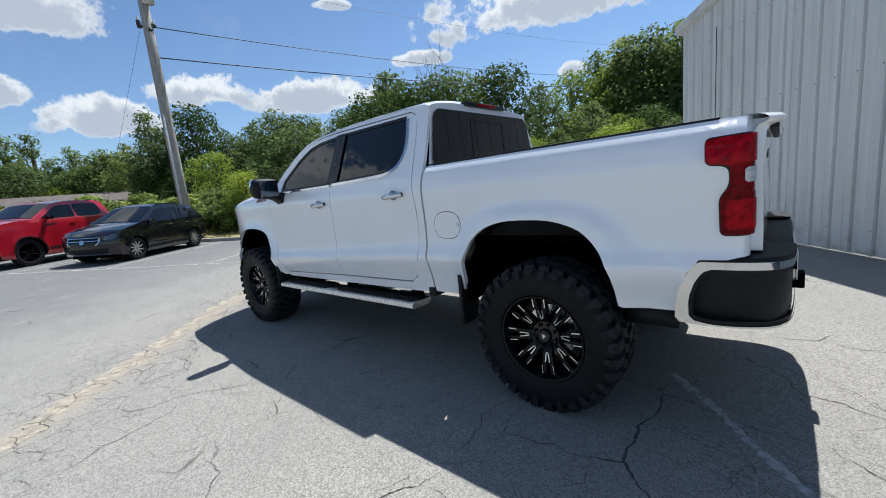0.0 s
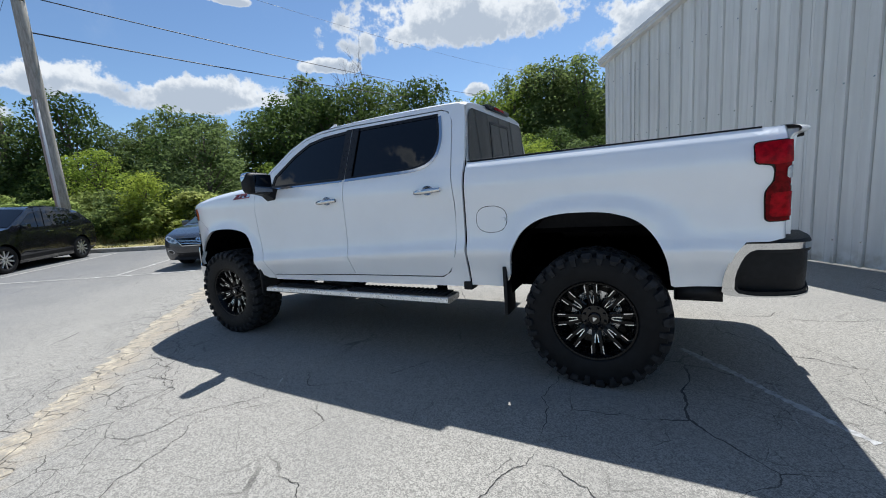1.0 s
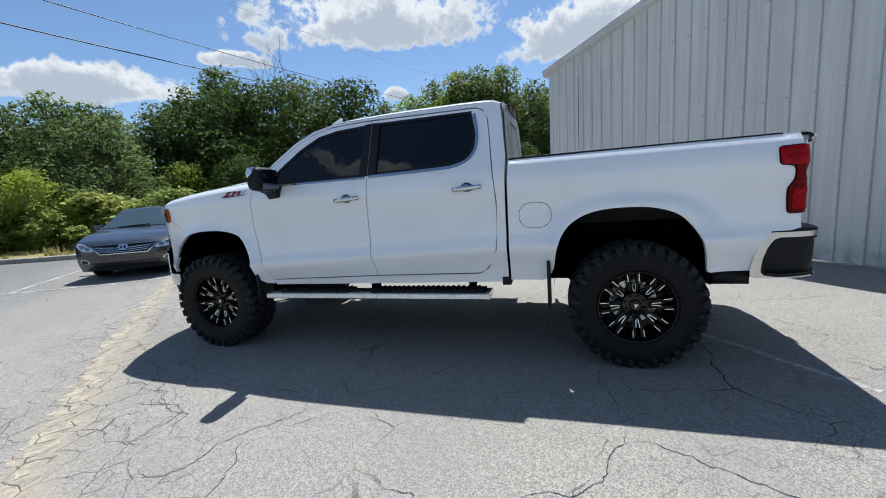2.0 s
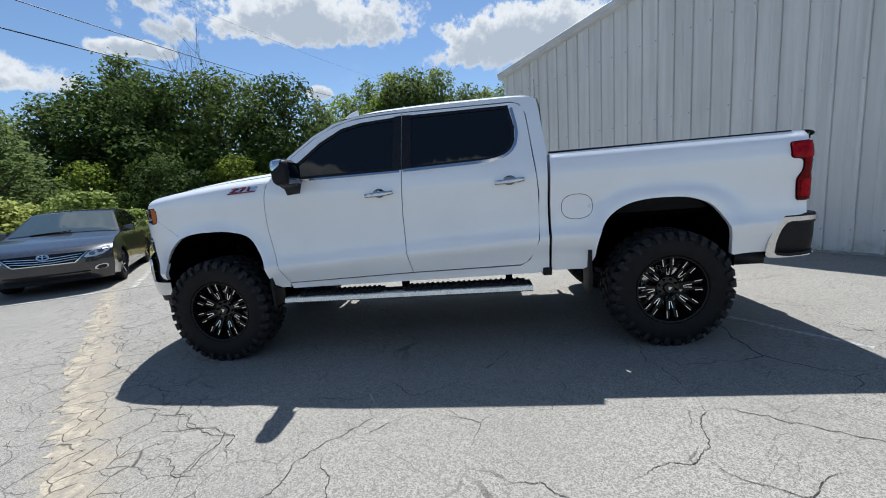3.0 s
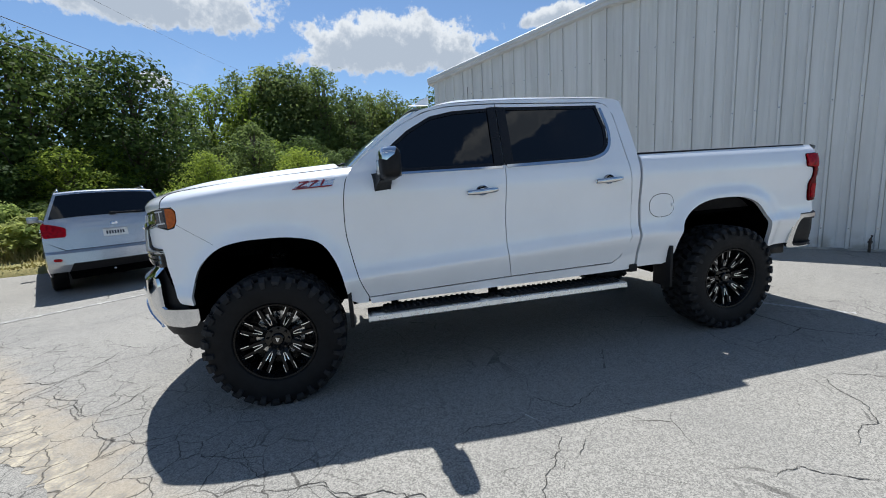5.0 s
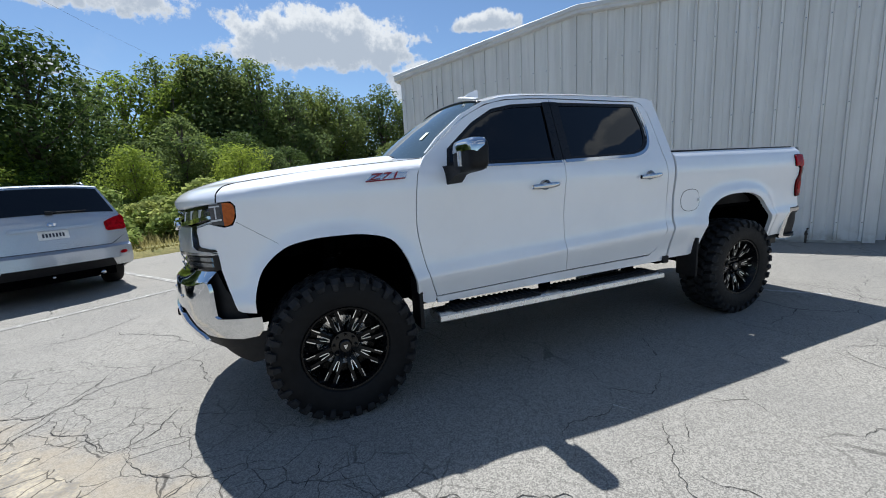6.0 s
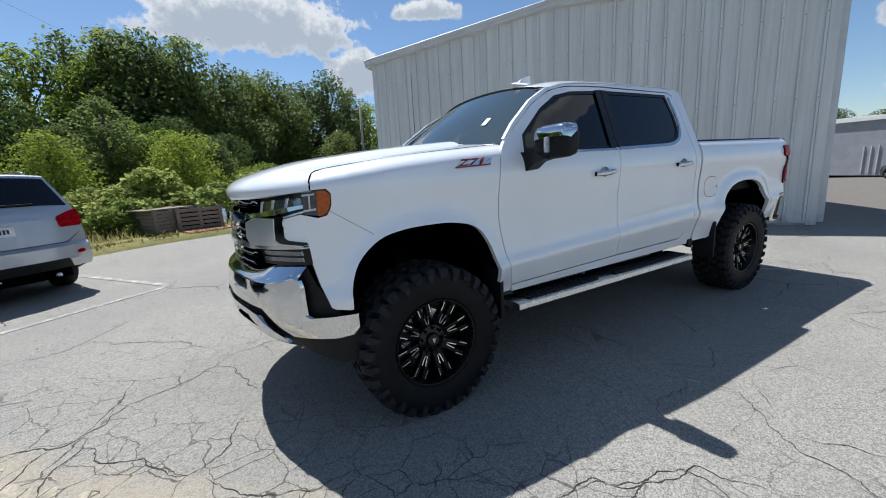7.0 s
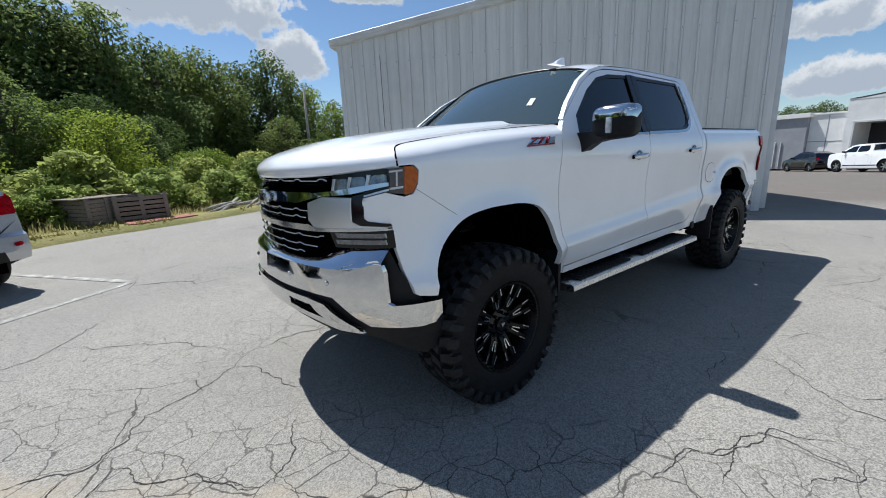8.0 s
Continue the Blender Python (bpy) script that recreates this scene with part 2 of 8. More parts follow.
def asphalt():
    m = Mat("old_asphalt")
    pos = m.coords()
    wob = m.vmath("MULTIPLY", m.vmath("SUBTRACT", m.noise_colour(3.0), (0.5, 0.5, 0.5)), (0.22, 0.22, 0.0))
    flat = m.vmath("MULTIPLY", m.vmath("ADD", pos, wob), (1, 1, 0))
    big = m.voronoi(1.05, vec=flat)
    fine = m.vmath("ADD", flat, m.vmath("MULTIPLY", m.vmath("SUBTRACT", m.noise_colour(14.0), (0.5, 0.5, 0.5)), (0.035, 0.035, 0.0)))
    small = m.voronoi(4.3, vec=fine)
    where = m.noise(0.42, 4, 0.6)
    sep = m.nd("ShaderNodeSeparateXYZ")
    m.put(pos, sep.inputs[0])
    off = m.math("ABSOLUTE", m.math("MULTIPLY", m.math("ADD", m.math("ADD", sep.outputs[0], sep.outputs[1]), 6.0), 0.707))
    near_seam = m.ramp(m.math("ADD", off, m.math("MULTIPLY", m.noise(1.3, 4, 0.6), 1.2)), 0.65, 1.9, 0.95, 0.0)
    fine_where = m.math("MAXIMUM", m.ramp(m.noise(0.55, 4, 0.6, vec=m.vmath("ADD", pos, (31.0, 7.0, 0.0))), 0.46, 0.64, 0.0, 0.5), near_seam)
    wide = m.ramp(m.noise(2.3, 2), 0.35, 0.7, 0.0012, 0.0066)
    crack_big = m.math("MULTIPLY", m.math("LESS_THAN", big, wide), m.ramp(where, 0.52, 0.60, 0.0, 0.85))
    crack_small = m.math("MULTIPLY", m.ramp(small, 0.003, 0.019, 0.9, 0.0), fine_where)
    hair = m.math("MULTIPLY", m.math("LESS_THAN", m.voronoi(2.1, vec=m.vmath("ADD", flat, (5.0, 3.0, 0.0))), m.ramp(m.noise(3.7, 3), 0.40, 0.75, 0.0, 0.005)), 0.6)
    crack = m.math("MAXIMUM", m.math("MAXIMUM", crack_big, crack_small), hair)
    # stone chips in the binder
    chips = m.voronoi(170.0, "F1", vec=pos)
    chip_tone = m.math("ADD", m.math("MULTIPLY", m.cell_tone(170.0, pos), 0.62), m.math("MULTIPLY", m.noise(34.0, 5, 0.7), 0.38))
    stain = m.noise(0.5, 5, 0.62)
    patch = m.noise(1.9, 4, 0.6)
    base = m.mix(m.ramp(chip_tone, 0.10, 0.90), (0.150, 0.142, 0.126), (0.388, 0.365, 0.321))
    base = m.mix(m.ramp(stain, 0.35, 0.72, 0.0, 0.45), base, (0.180, 0.173, 0.160))
    # a darker stretch of paving along the far bays
    along_row = m.math("ADD", m.math("MULTIPLY", sep.outputs[0], 0.809), m.math("MULTIPLY", sep.outputs[1], 0.588))
    far_bays = m.ramp(m.math("ADD", along_row, m.math("MULTIPLY", m.noise(0.35, 3, 0.6), 3.0)), -8.5, -3.5, 0.72, 0.0)
    base = m.mix(far_bays, base, (0.125, 0.127, 0.130))
    beyond = m.ramp(m.math("ADD", along_row, m.math("MULTIPLY", m.noise(0.3, 3, 0.6), 3.0)), 4.0, 8.5, 0.0, 0.85)
    base = m.mix(beyond, base, (0.135, 0.116, 0.098))
    # crumbs of tan binder along the broken seam
    base = m.mix(m.ramp(m.math("ADD", off, m.math("MULTIPLY", m.noise(3.1, 5, 0.7), 0.7)), 0.26, 0.62, 0.55, 0.0), base, (0.38, 0.31, 0.215))
    base = m.mix(m.ramp(patch, 0.55, 0.8, 0.0, 0.35), base, (0.33, 0.308, 0.265))
    base = m.mix(m.ramp(chips, 0.0, 0.30, 0.16, 0.0), base, (0.50, 0.472, 0.42))
    oil = m.ramp(m.noise(0.9, 3, 0.5, vec=m.vmath("ADD", pos, (3.0, 17.0, 0.0))), 0.66, 0.78, 0.0, 0.35)
    base = m.mix(oil, base, (0.17, 0.17, 0.175))
    base = m.mix(m.math("MULTIPLY", crack, 0.92), base, (0.026, 0.023, 0.020))
    m.set(Base_Color=base, Roughness=0.9, Specular_IOR_Level=0.3)
    h = m.math("SUBTRACT", m.math("ADD", m.math("MULTIPLY", chips, -0.25), m.math("MULTIPLY", chip_tone, 0.5)), m.math("MULTIPLY", crack, 1.2))
    m.bump(h, 0.2, 0.005)
    return m.mat


M["asphalt"] = asphalt()


def crumbled():
    m = Mat("crumbled_patch")
    cells = m.voronoi(5.5, vec=m.vmath("ADD", m.coords(), m.vmath("MULTIPLY", m.noise_colour(6.0), (0.1, 0.1, 0.1))))
    crack = m.ramp(cells, 0.0, 0.03, 1.0, 0.0)
    base = m.mix(m.ramp(m.noise(9, 5, 0.65), 0.3, 0.7), (0.24, 0.21, 0.165), (0.49, 0.42, 0.305))
    base = m.mix(m.ramp(m.noise(60, 2), 0.4, 0.65, 0, 0.5), base, (0.22, 0.21, 0.195))
    base = m.mix(m.math("MULTIPLY", crack, 0.75), base, (0.05, 0.043, 0.035))
    m.set(Base_Color=base, Roughness=0.95)
    m.bump(m.math("SUBTRACT", m.noise(60, 4), crack), 0.7, 0.012)
    return m.mat


M["crumbled"] = crumbled()


def road_paint():
    m = Mat("worn_line_paint")
    worn = m.ramp(m.math("ADD", m.noise(7, 6, 0.7), m.math("MULTIPLY", m.noise(60, 3), 0.35)), 0.47, 0.72)
    m.set(Base_Color=m.mix(worn, (0.56, 0.545, 0.49), (0.25, 0.24, 0.22)), Roughness=0.85)
    m.bump(m.noise(80, 3), 0.4, 0.004)
    return m.mat


M["line"] = road_paint()
M["ghost_line"] = plain("ghost_paint", (0.36, 0.355, 0.345), 0.9, 0, 0.35, 25)


M["crack"] = plain("crack_shadow", (0.045, 0.041, 0.036), 1.0, 0, 0.4)


def siding():
    m = Mat("pale_metal_siding")
    streak = m.noise(1.0, 5, 0.6, vec=m.coords((7, 7, 0.35)))
    stain = m.noise(0.7, 4, 0.6)
    base = m.mix(m.ramp(streak, 0.35, 0.7), (0.640, 0.636, 0.606), (0.735, 0.731, 0.700))
    base = m.mix(m.ramp(stain, 0.5, 0.8, 0, 0.4), base, (0.56, 0.55, 0.515))
    sep = m.nd("ShaderNodeSeparateXYZ")
    m.put(m.coords(), sep.inputs[0])
    splash = m.math("MULTIPLY", m.ramp(sep.outputs[2], 0.0, 0.35, 0.6, 0.0), m.ramp(m.noise(5, 4), 0.4, 0.65))
    base = m.mix(splash, base, (0.30, 0.26, 0.18))
    m.set(Base_Color=base, Roughness=0.55, Metallic=0.0, Specular_IOR_Level=0.35)
    m.bump(m.noise(1.5, 2), 0.12, 0.02)
    return m.mat


M["siding"] = siding()
M["fascia"] = plain("fascia_metal", (0.60, 0.60, 0.59), 0.5, 0, 0.08, 2)
M["far_wall_grey"] = plain("far_wall_grey", (0.30, 0.31, 0.33), 0.7, 0, 0.08, 1.5)
M["far_wall_white"] = plain("far_wall_white", (0.78, 0.77, 0.74), 0.7, 0, 0.06, 0.8)


def weathered_wood():
    m = Mat("weathered_wood")
    grain = m.noise(3.0, 6, 0.7, vec=m.coords((4, 4, 30)))
    base = m.mix(m.ramp(grain, 0.3, 0.7), (0.13, 0.10, 0.075), (0.30, 0.25, 0.19))
    m.set(Base_Color=m.mix(m.math("MULTIPLY", m.obrandom(), 0.4), base, (0.2, 0.19, 0.17)), Roughness=0.9)
    m.bump(grain, 0.4, 0.006)
    return m.mat


M["wood"] = weathered_wood()
M["red_board"] = plain("red_board", (0.30, 0.10, 0.08), 0.8, 0, 0.3, 4)


def bark(name, a, b):
    m = Mat(name)
    grain = m.noise(2.0, 6, 0.7, vec=m.coords((9, 9, 1.4)))
    m.set(Base_Color=m.mix(m.ramp(grain, 0.3, 0.7), a, b), Roughness=0.95)
    m.bump(grain, 0.6, 0.03)
    return m.mat


M["bark"] = bark("tree_bark", (0.045, 0.035, 0.028), (0.16, 0.13, 0.10))
M["pole_wood"] = bark("pole_wood", (0.24, 0.22, 0.19), (0.42, 0.39, 0.35))


def leaves(name, dark, light, yellow, glow=0.42):
    m = Mat(name)
    r = m.island()
    base = m.mix(r, dark, light)
    base = m.mix(m.ramp(m.noise(0.55, 3, 0.6), 0.45, 0.75, 0, 0.7), base, yellow)
    # every plant has a tone of its own
    own = m.obrandom()
    base = m.mix(m.ramp(own, 0.55, 1.0, 0.0, 0.6), base, tuple(c * k for c, k in zip(yellow, (1.25, 1.15, 0.9))))
    base = m.mix(m.ramp(own, 0.45, 0.0, 0.0, 0.55), base, tuple(c * 0.75 for c in dark))
    m.set(Base_Color=base, Roughness=0.7, Specular_IOR_Level=0.12)
    tr = m.nd("ShaderNodeBsdfTranslucent")
    m.put(m.mix(0.5, base, yellow), tr.inputs["Color"])
    mx = m.nd("ShaderNodeMixShader")
    mx.inputs[0].default_value = glow
    m.put(m.bsdf.outputs[0], mx.inputs[1])
    m.put(tr.outputs[0], mx.inputs[2])
    m.put(mx.outputs[0], m.out.inputs["Surface"])
    return m.mat


M["leaf_dark"] = leaves("leaf_dark", (0.075, 0.118, 0.042), (0.135, 0.190, 0.068), (0.170, 0.215, 0.075), 0.62)
M["leaf_vine"] = leaves("leaf_vine", (0.040, 0.070, 0.020), (0.085, 0.135, 0.036), (0.115, 0.165, 0.042), 0.42)
M["leaf_mid"] = leaves("leaf_mid", (0.098, 0.152, 0.048), (0.170, 0.238, 0.075), (0.215, 0.258, 0.082), 0.62)
M["leaf_bright"] = leaves("leaf_bright", (0.12, 0.20, 0.028), (0.23, 0.32, 0.05), (0.30, 0.36, 0.06), 0.55)
M["leaf_scrub"] = leaves("leaf_scrub", (0.16, 0.25, 0.055), (0.29, 0.38, 0.095), (0.36, 0.39, 0.14), 0.65)


def verge_ground():
    m = Mat("dry_grass_ground")
    base = m.mix(m.ramp(m.noise(0.8, 6, 0.65), 0.35, 0.65), (0.19, 0.185, 0.055), (0.31, 0.255, 0.10))
    base = m.mix(m.ramp(m.noise(22, 4, 0.7), 0.4, 0.7, 0, 0.7), base, (0.10, 0.115, 0.035))
    m.set(Base_Color=base, Roughness=1.0)
    m.bump(m.noise(40, 4), 0.8, 0.03)
    return m.mat


M["verge"] = verge_ground()
M["tall_grass"] = leaves("tall_grass_blades", (0.20, 0.22, 0.07), (0.36, 0.35, 0.14), (0.44, 0.37, 0.19), 0.6)
M["grass"] = leaves("grass_blades", (0.10, 0.12, 0.03), (0.20, 0.20, 0.06), (0.30, 0.25, 0.10))

# ---- building helpers ----
def finish(bm, name, sharp=38.0, smooth=True):
    me = bpy.data.meshes.new(name)
    if smooth:
        lim = radians(sharp)
        for f in bm.faces:
            f.smooth = True
        for e in bm.edges:
            if len(e.link_faces) == 2 and e.calc_face_angle(0.0) > lim:
                e.smooth = False
    bm.to_mesh(me)
    bm.free()
    return me


def part(name, bm, material, parent=None, label="", sharp=38.0, smooth=True):
    me = bm if isinstance(bm, bpy.types.Mesh) else finish(bm, name, sharp, smooth)
    if not me.materials:
        me.materials.append(material)
    ob = new(name, me)
    ob.parent = parent
    if label:
        ob["label"] = label
    return ob


def thing(name, m, label, category, group="", kind=""):
    ob = new(name)
    ob.empty_display_size = 0.2
    ob.matrix_world = m
    return tagged(ob, label, category, group, kind)


def box(bm, x0, x1, y0, y1, z0, z1, bevel=0.0, m=None):
    vs = [bm.verts.new((x, y, z)) for x in (x0, x1) for y in (y0, y1) for z in (z0, z1)]
    fs = [bm.faces.new([vs[i] for i in q]) for q in ((0, 1, 3, 2), (4, 6, 7, 5), (0, 4, 5, 1), (2, 3, 7, 6), (0, 2, 6, 4), (1, 5, 7, 3))]
    if bevel:
        es = {e for f in fs for e in f.edges}
        r = bmesh.ops.bevel(bm, geom=list(es), offset=bevel, segments=2, affect="EDGES", profile=0.6)
        vs = list({v for f in r["faces"] for v in f.verts} | {v for v in vs if v.is_valid})
    if m is not None:
        bmesh.ops.transform(bm, matrix=m, verts=[v for v in vs if v.is_valid])
    return vs


def boxes(*specs, bevel=0.0):
    bm = bmesh.new()
    for s in specs:
        box(bm, *s, bevel=bevel)
    return bm


def tube(bm, pts, radii, n=8, cap=True):
    """A tube through the points with a radius at each."""
    rings = []
    up = Vector((0.03, 0.02, 1)).normalized()
    for i, p in enumerate(pts):
        p = Vector(p)
        d = (Vector(pts[min(i + 1, len(pts) - 1)]) - Vector(pts[max(i - 1, 0)])).normalized()
        a = d.cross(up if abs(d.dot(up)) < 0.95 else Vector((1, 0, 0))).normalized()
        b = d.cross(a)
        r = radii[i] if isinstance(radii, (list, tuple)) else radii
        rings.append([bm.verts.new(p + (a * math.cos(t) + b * math.sin(t)) * r) for t in (2 * math.pi * k / n for k in range(n))])
    for r0, r1 in zip(rings, rings[1:]):
        for k in range(n):
            bm.faces.new((r0[k], r0[(k + 1) % n], r1[(k + 1) % n], r1[k]))
    if cap:
        bm.faces.new(rings[0][::-1])
        bm.faces.new(rings[-1])
    return bm


def lathe(bm, prof, n=48, axis="y"):
    """Turn a profile of (radius, offset along the axis) round the axis."""
    rings = []
    for k in range(n):
        t = 2 * math.pi * k / n
        c, s = math.cos(t), math.sin(t)
        rings.append([bm.verts.new((r * c, o, r * s) if axis == "y" else (r * c, r * s, o)) for r, o in prof])
    for k in range(n):
        a, b = rings[k], rings[(k + 1) % n]
        for j in range(len(prof) - 1):
            bm.faces.new((a[j], b[j], b[j + 1], a[j + 1]))
    bmesh.ops.remove_doubles(bm, verts=bm.verts, dist=1e-5)
    bmesh.ops.recalc_face_normals(bm, faces=bm.faces)
    return bm


def rounded(pts, passes=2, closed=True, keep=(), most=0.05):
    """Corner-cutting, so that an outline runs in curves; points whose number is in keep stay sharp; no cut is longer than most."""
    cur = [(Vector((*p, 0)).xy, i in keep) for i, p in enumerate(pts)]
    for k in range(passes):
        res, n = [], len(cur)
        for i, (p, fixed) in enumerate(cur):
            if fixed or (not closed and i in (0, n - 1)):
                res.append((p, fixed))
                continue
            for q in (cur[i - 1][0], cur[(i + 1) % n][0]):
                d = (q - p).length
                f = min(0.25, most * 0.5**k / d) if d > 1e-9 else 0.0
                res.append((p.lerp(q, f), False))
        cur = res
    return [(p.x, p.y) for p, _ in cur]


def grow(pts, d):
    """Shrink (d < 0) or grow a closed outline by d."""
    area = sum(a[0] * b[1] - b[0] * a[1] for a, b in zip(pts, pts[1:] + pts[:1]))
    s, res, n = (1 if area > 0 else -1), [], len(pts)
    for i in range(n):
        a, p, b = Vector(pts[i - 1]), Vector(pts[i]), Vector(pts[(i + 1) % n])
        e, f = (p - a), (b - p)
        e = e.normalized() if e.length > 1e-9 else f.normalized()
        f = f.normalized() if f.length > 1e-9 else e
        t = (e + f)
        t = t.normalized() if t.length > 1e-6 else e
        nrm = Vector((t.y, -t.x)) * s
        k = max(0.5, abs(t.dot(e)))
        q = p + nrm * (d / k)
        res.append((q.x, q.y))
    return res


def sheet(outline, fn, holes=(), step=0.07, depth=0.0, inward=(0, 1, 0), bm=None, stepq=None):
    """A panel: the flat outline (with holes), cut into cells and laid on the surface fn(a, b); depth turns its rim inward."""
    part_bm = bmesh.new()
    loops = []
    for loop in (outline, *holes):
        vs = [part_bm.verts.new((a, b, 0)) for a, b in loop]
        loops.append([part_bm.edges.new((vs[i], vs[(i + 1) % len(vs)])) for i in range(len(vs))])
    bmesh.ops.triangle_fill(part_bm, edges=[e for l in loops for e in l], use_beauty=True)
    lo = [min(v.co[k] for v in part_bm.verts) for k in (0, 1)]
    hi = [max(v.co[k] for v in part_bm.verts) for k in (0, 1)]
    for k, st in ((0, step), (1, stepq or step)):
        c = math.floor(lo[k] / st) * st + st
        while c < hi[k] - 1e-4:
            co, no = [0, 0, 0], [0, 0, 0]
            co[k], no[k] = c, 1
            bmesh.ops.bisect_plane(part_bm, geom=part_bm.verts[:] + part_bm.edges[:] + part_bm.faces[:], dist=1e-4, plane_co=co, plane_no=no)
            c += st
    bmesh.ops.remove_doubles(part_bm, verts=part_bm.verts, dist=1e-4)
    for v in part_bm.verts:
        v.co = fn(v.co.x, v.co.y)
    if depth:
        rim = [e for e in part_bm.edges if len(e.link_faces) == 1]
        made = bmesh.ops.extrude_edge_only(part_bm, edges=rim)["geom"]
        for v in made:
            if isinstance(v, bmesh.types.BMVert):
                v.co += Vector(inward) * depth
    bmesh.ops.recalc_face_normals(part_bm, faces=part_bm.faces)
    if bm is None:
        return part_bm
    tmp = bpy.data.meshes.new("tmp")
    part_bm.to_mesh(tmp)
    part_bm.free()
    bm.from_mesh(tmp)
    bpy.data.meshes.remove(tmp)
    return bm


def strip(rows, close=False):
    """A surface through rows of points (all of one length)."""
    bm = bmesh.new()
    vs = [[bm.verts.new(p) for p in r] for r in rows]
    for a, b in zip(vs, vs[1:]):
        n = len(a)
        for i in range(n if close else n - 1):
            bm.faces.new((a[i], a[(i + 1) % n], b[(i + 1) % n], b[i]))
    bmesh.ops.recalc_face_normals(bm, faces=bm.faces)
    return bm


def mirrored(me, name):
    """The mesh mirrored across the middle line (y to -y)."""
    bm = bmesh.new()
    bm.from_mesh(me)
    for v in bm.verts:
        v.co.y = -v.co.y
    bmesh.ops.reverse_faces(bm, faces=bm.faces)
    out = bpy.data.meshes.new(name)
    bm.to_mesh(out)
    bm.free()
    for mt in me.materials:
        out.materials.append(mt)
    return out


def pair(name, bm, material, parent, label=""):
    """A part on the near side, and its twin on the other side."""
    a = part(name, bm, material, parent, label)
    b = part(name, mirrored(a.data, name), material, parent if parent.type == "EMPTY" else parent, label)
    return a, b


def smoothstep(a, b, x):
    t = min(1.0, max(0.0, (x - a) / (b - a)))
    return t * t * (3 - 2 * t)


def spline(keys, x):
    """A smooth curve through sorted (x, value) keys."""
    if x <= keys[0][0]:
        return keys[0][1]
    if x >= keys[-1][0]:
        return keys[-1][1]
    for i in range(len(keys) - 1):
        x0, y0 = keys[i]
        x1, y1 = keys[i + 1]
        if x <= x1:
            s0 = (y1 - keys[i - 1][1]) / (x1 - keys[i - 1][0]) if i else (y1 - y0) / (x1 - x0)
            s1 = (keys[i + 2][1] - y0) / (keys[i + 2][0] - x0) if i + 2 < len(keys) else (y1 - y0) / (x1 - x0)
            h = x1 - x0
            t = (x - x0) / h
            return (2 * t**3 - 3 * t * t + 1) * y0 + (t**3 - 2 * t * t + t) * h * s0 + (3 * t * t - 2 * t**3) * y1 + (t**3 - t * t) * h * s1


def smooth_line(pts, n=4):
    """More points along a smooth curve through the given ones."""
    ks = [list(zip(range(len(pts)), c)) for c in zip(*pts)]
    return [tuple(spline(k, i / n) for k in ks) for i in range((len(pts) - 1) * n + 1)]


def words(text, size, depth, material, parent, m, name="lettering", shear=0.0, stretch=1.0):
    cu = bpy.data.curves.new(name, "FONT")
    cu.body, cu.size, cu.extrude, cu.align_x, cu.align_y, cu.shear = text, size, depth, "CENTER", "CENTER", shear
    tmp = new("tmp_text", cu)
    me = bpy.data.meshes.new_from_object(tmp.evaluated_get(bpy.context.evaluated_depsgraph_get()))
    bpy.data.objects.remove(tmp)
    bpy.data.curves.remove(cu)
    me.materials.clear()
    me.materials.append(material)
    for v in me.vertices:
        v.co.x *= stretch
    me.transform(m)
    me.name = name
    ob = new(name, me)
    ob.parent = parent
    return ob


# ---- ground ----
U, V = Vector((0.809, 0.588, 0)), Vector((-0.588, 0.809, 0))


def ground_z(x, y):
    """The lot is level round the truck and climbs gently along the parking row and falls away beyond the building."""
    u = 0.809 * x + 0.588 * y
    s, d = min(40.0, -(u + 6.0)), min(40.0, u - 5.5)
    return 0.04 * math.log1p(math.exp(s)) - 0.042 * math.log1p(math.exp(d))


def lot(u, v, dz=0.0):
    """The point of the lot u metres along the parking row and v metres towards the verge."""
    x, y = 0.809 * u - 0.588 * v, 0.588 * u + 0.809 * v
    return Vector((x, y, ground_z(x, y) + dz))

# ---- ground, lines, kerb, verge ----
def make_ground():
    near = [-24 + 0.6 * i for i in range(71)]
    xs = [-2500, -900, -350, -150, -80, -50, -36, -29] + near + [24, 32, 45, 70, 140, 350, 900, 2500]
    ys = [-2500, -900, -350, -150, -80, -50, -36, -29] + near + [24, 32, 45, 70, 140, 350, 900, 2500]
    bm = strip([[(x, y, ground_z(x, y)) for y in ys] for x in xs])
    tagged(part("ground", bm, M["asphalt"], label="weathered grey asphalt lot with fine cracks"), category="ground", kind="structure")


make_ground()


def ribbon(pts, width, dz, jag=0.0, seed=1, taper=False, divide=5):
    """A narrow strip laid on the ground along the points."""
    rnd = random.Random(seed)
    line = [Vector((*p, 0)) for p in pts]
    for _ in range(divide if jag else 6):
        res = [line[0]]
        for a, b in zip(line, line[1:]):
            mid = (a + b) / 2
            d = b - a
            if jag:
                mid += Vector((-d.y, d.x, 0)) * rnd.uniform(-jag, jag)
            res += [mid, b]
        line = res
    bm, prev, n = bmesh.new(), None, len(line)
    for i, p in enumerate(line):
        d = (line[min(i + 1, n - 1)] - line[max(i - 1, 0)]).normalized()
        w = width / 2 * (rnd.uniform(0.45, 1.3) if jag else 1)
        if taper:
            w *= min(1, 0.12 + 3.0 * min(i, n - 1 - i) / n)
        nrm = Vector((-d.y, d.x, 0)) * w
        row = []
        for q in (p + nrm, p - nrm):
            row.append(bm.verts.new((q.x, q.y, ground_z(q.x, q.y) + dz)))
        if prev:
            bm.faces.new((prev[0], prev[1], row[1], row[0]))
        prev = row
    return bm


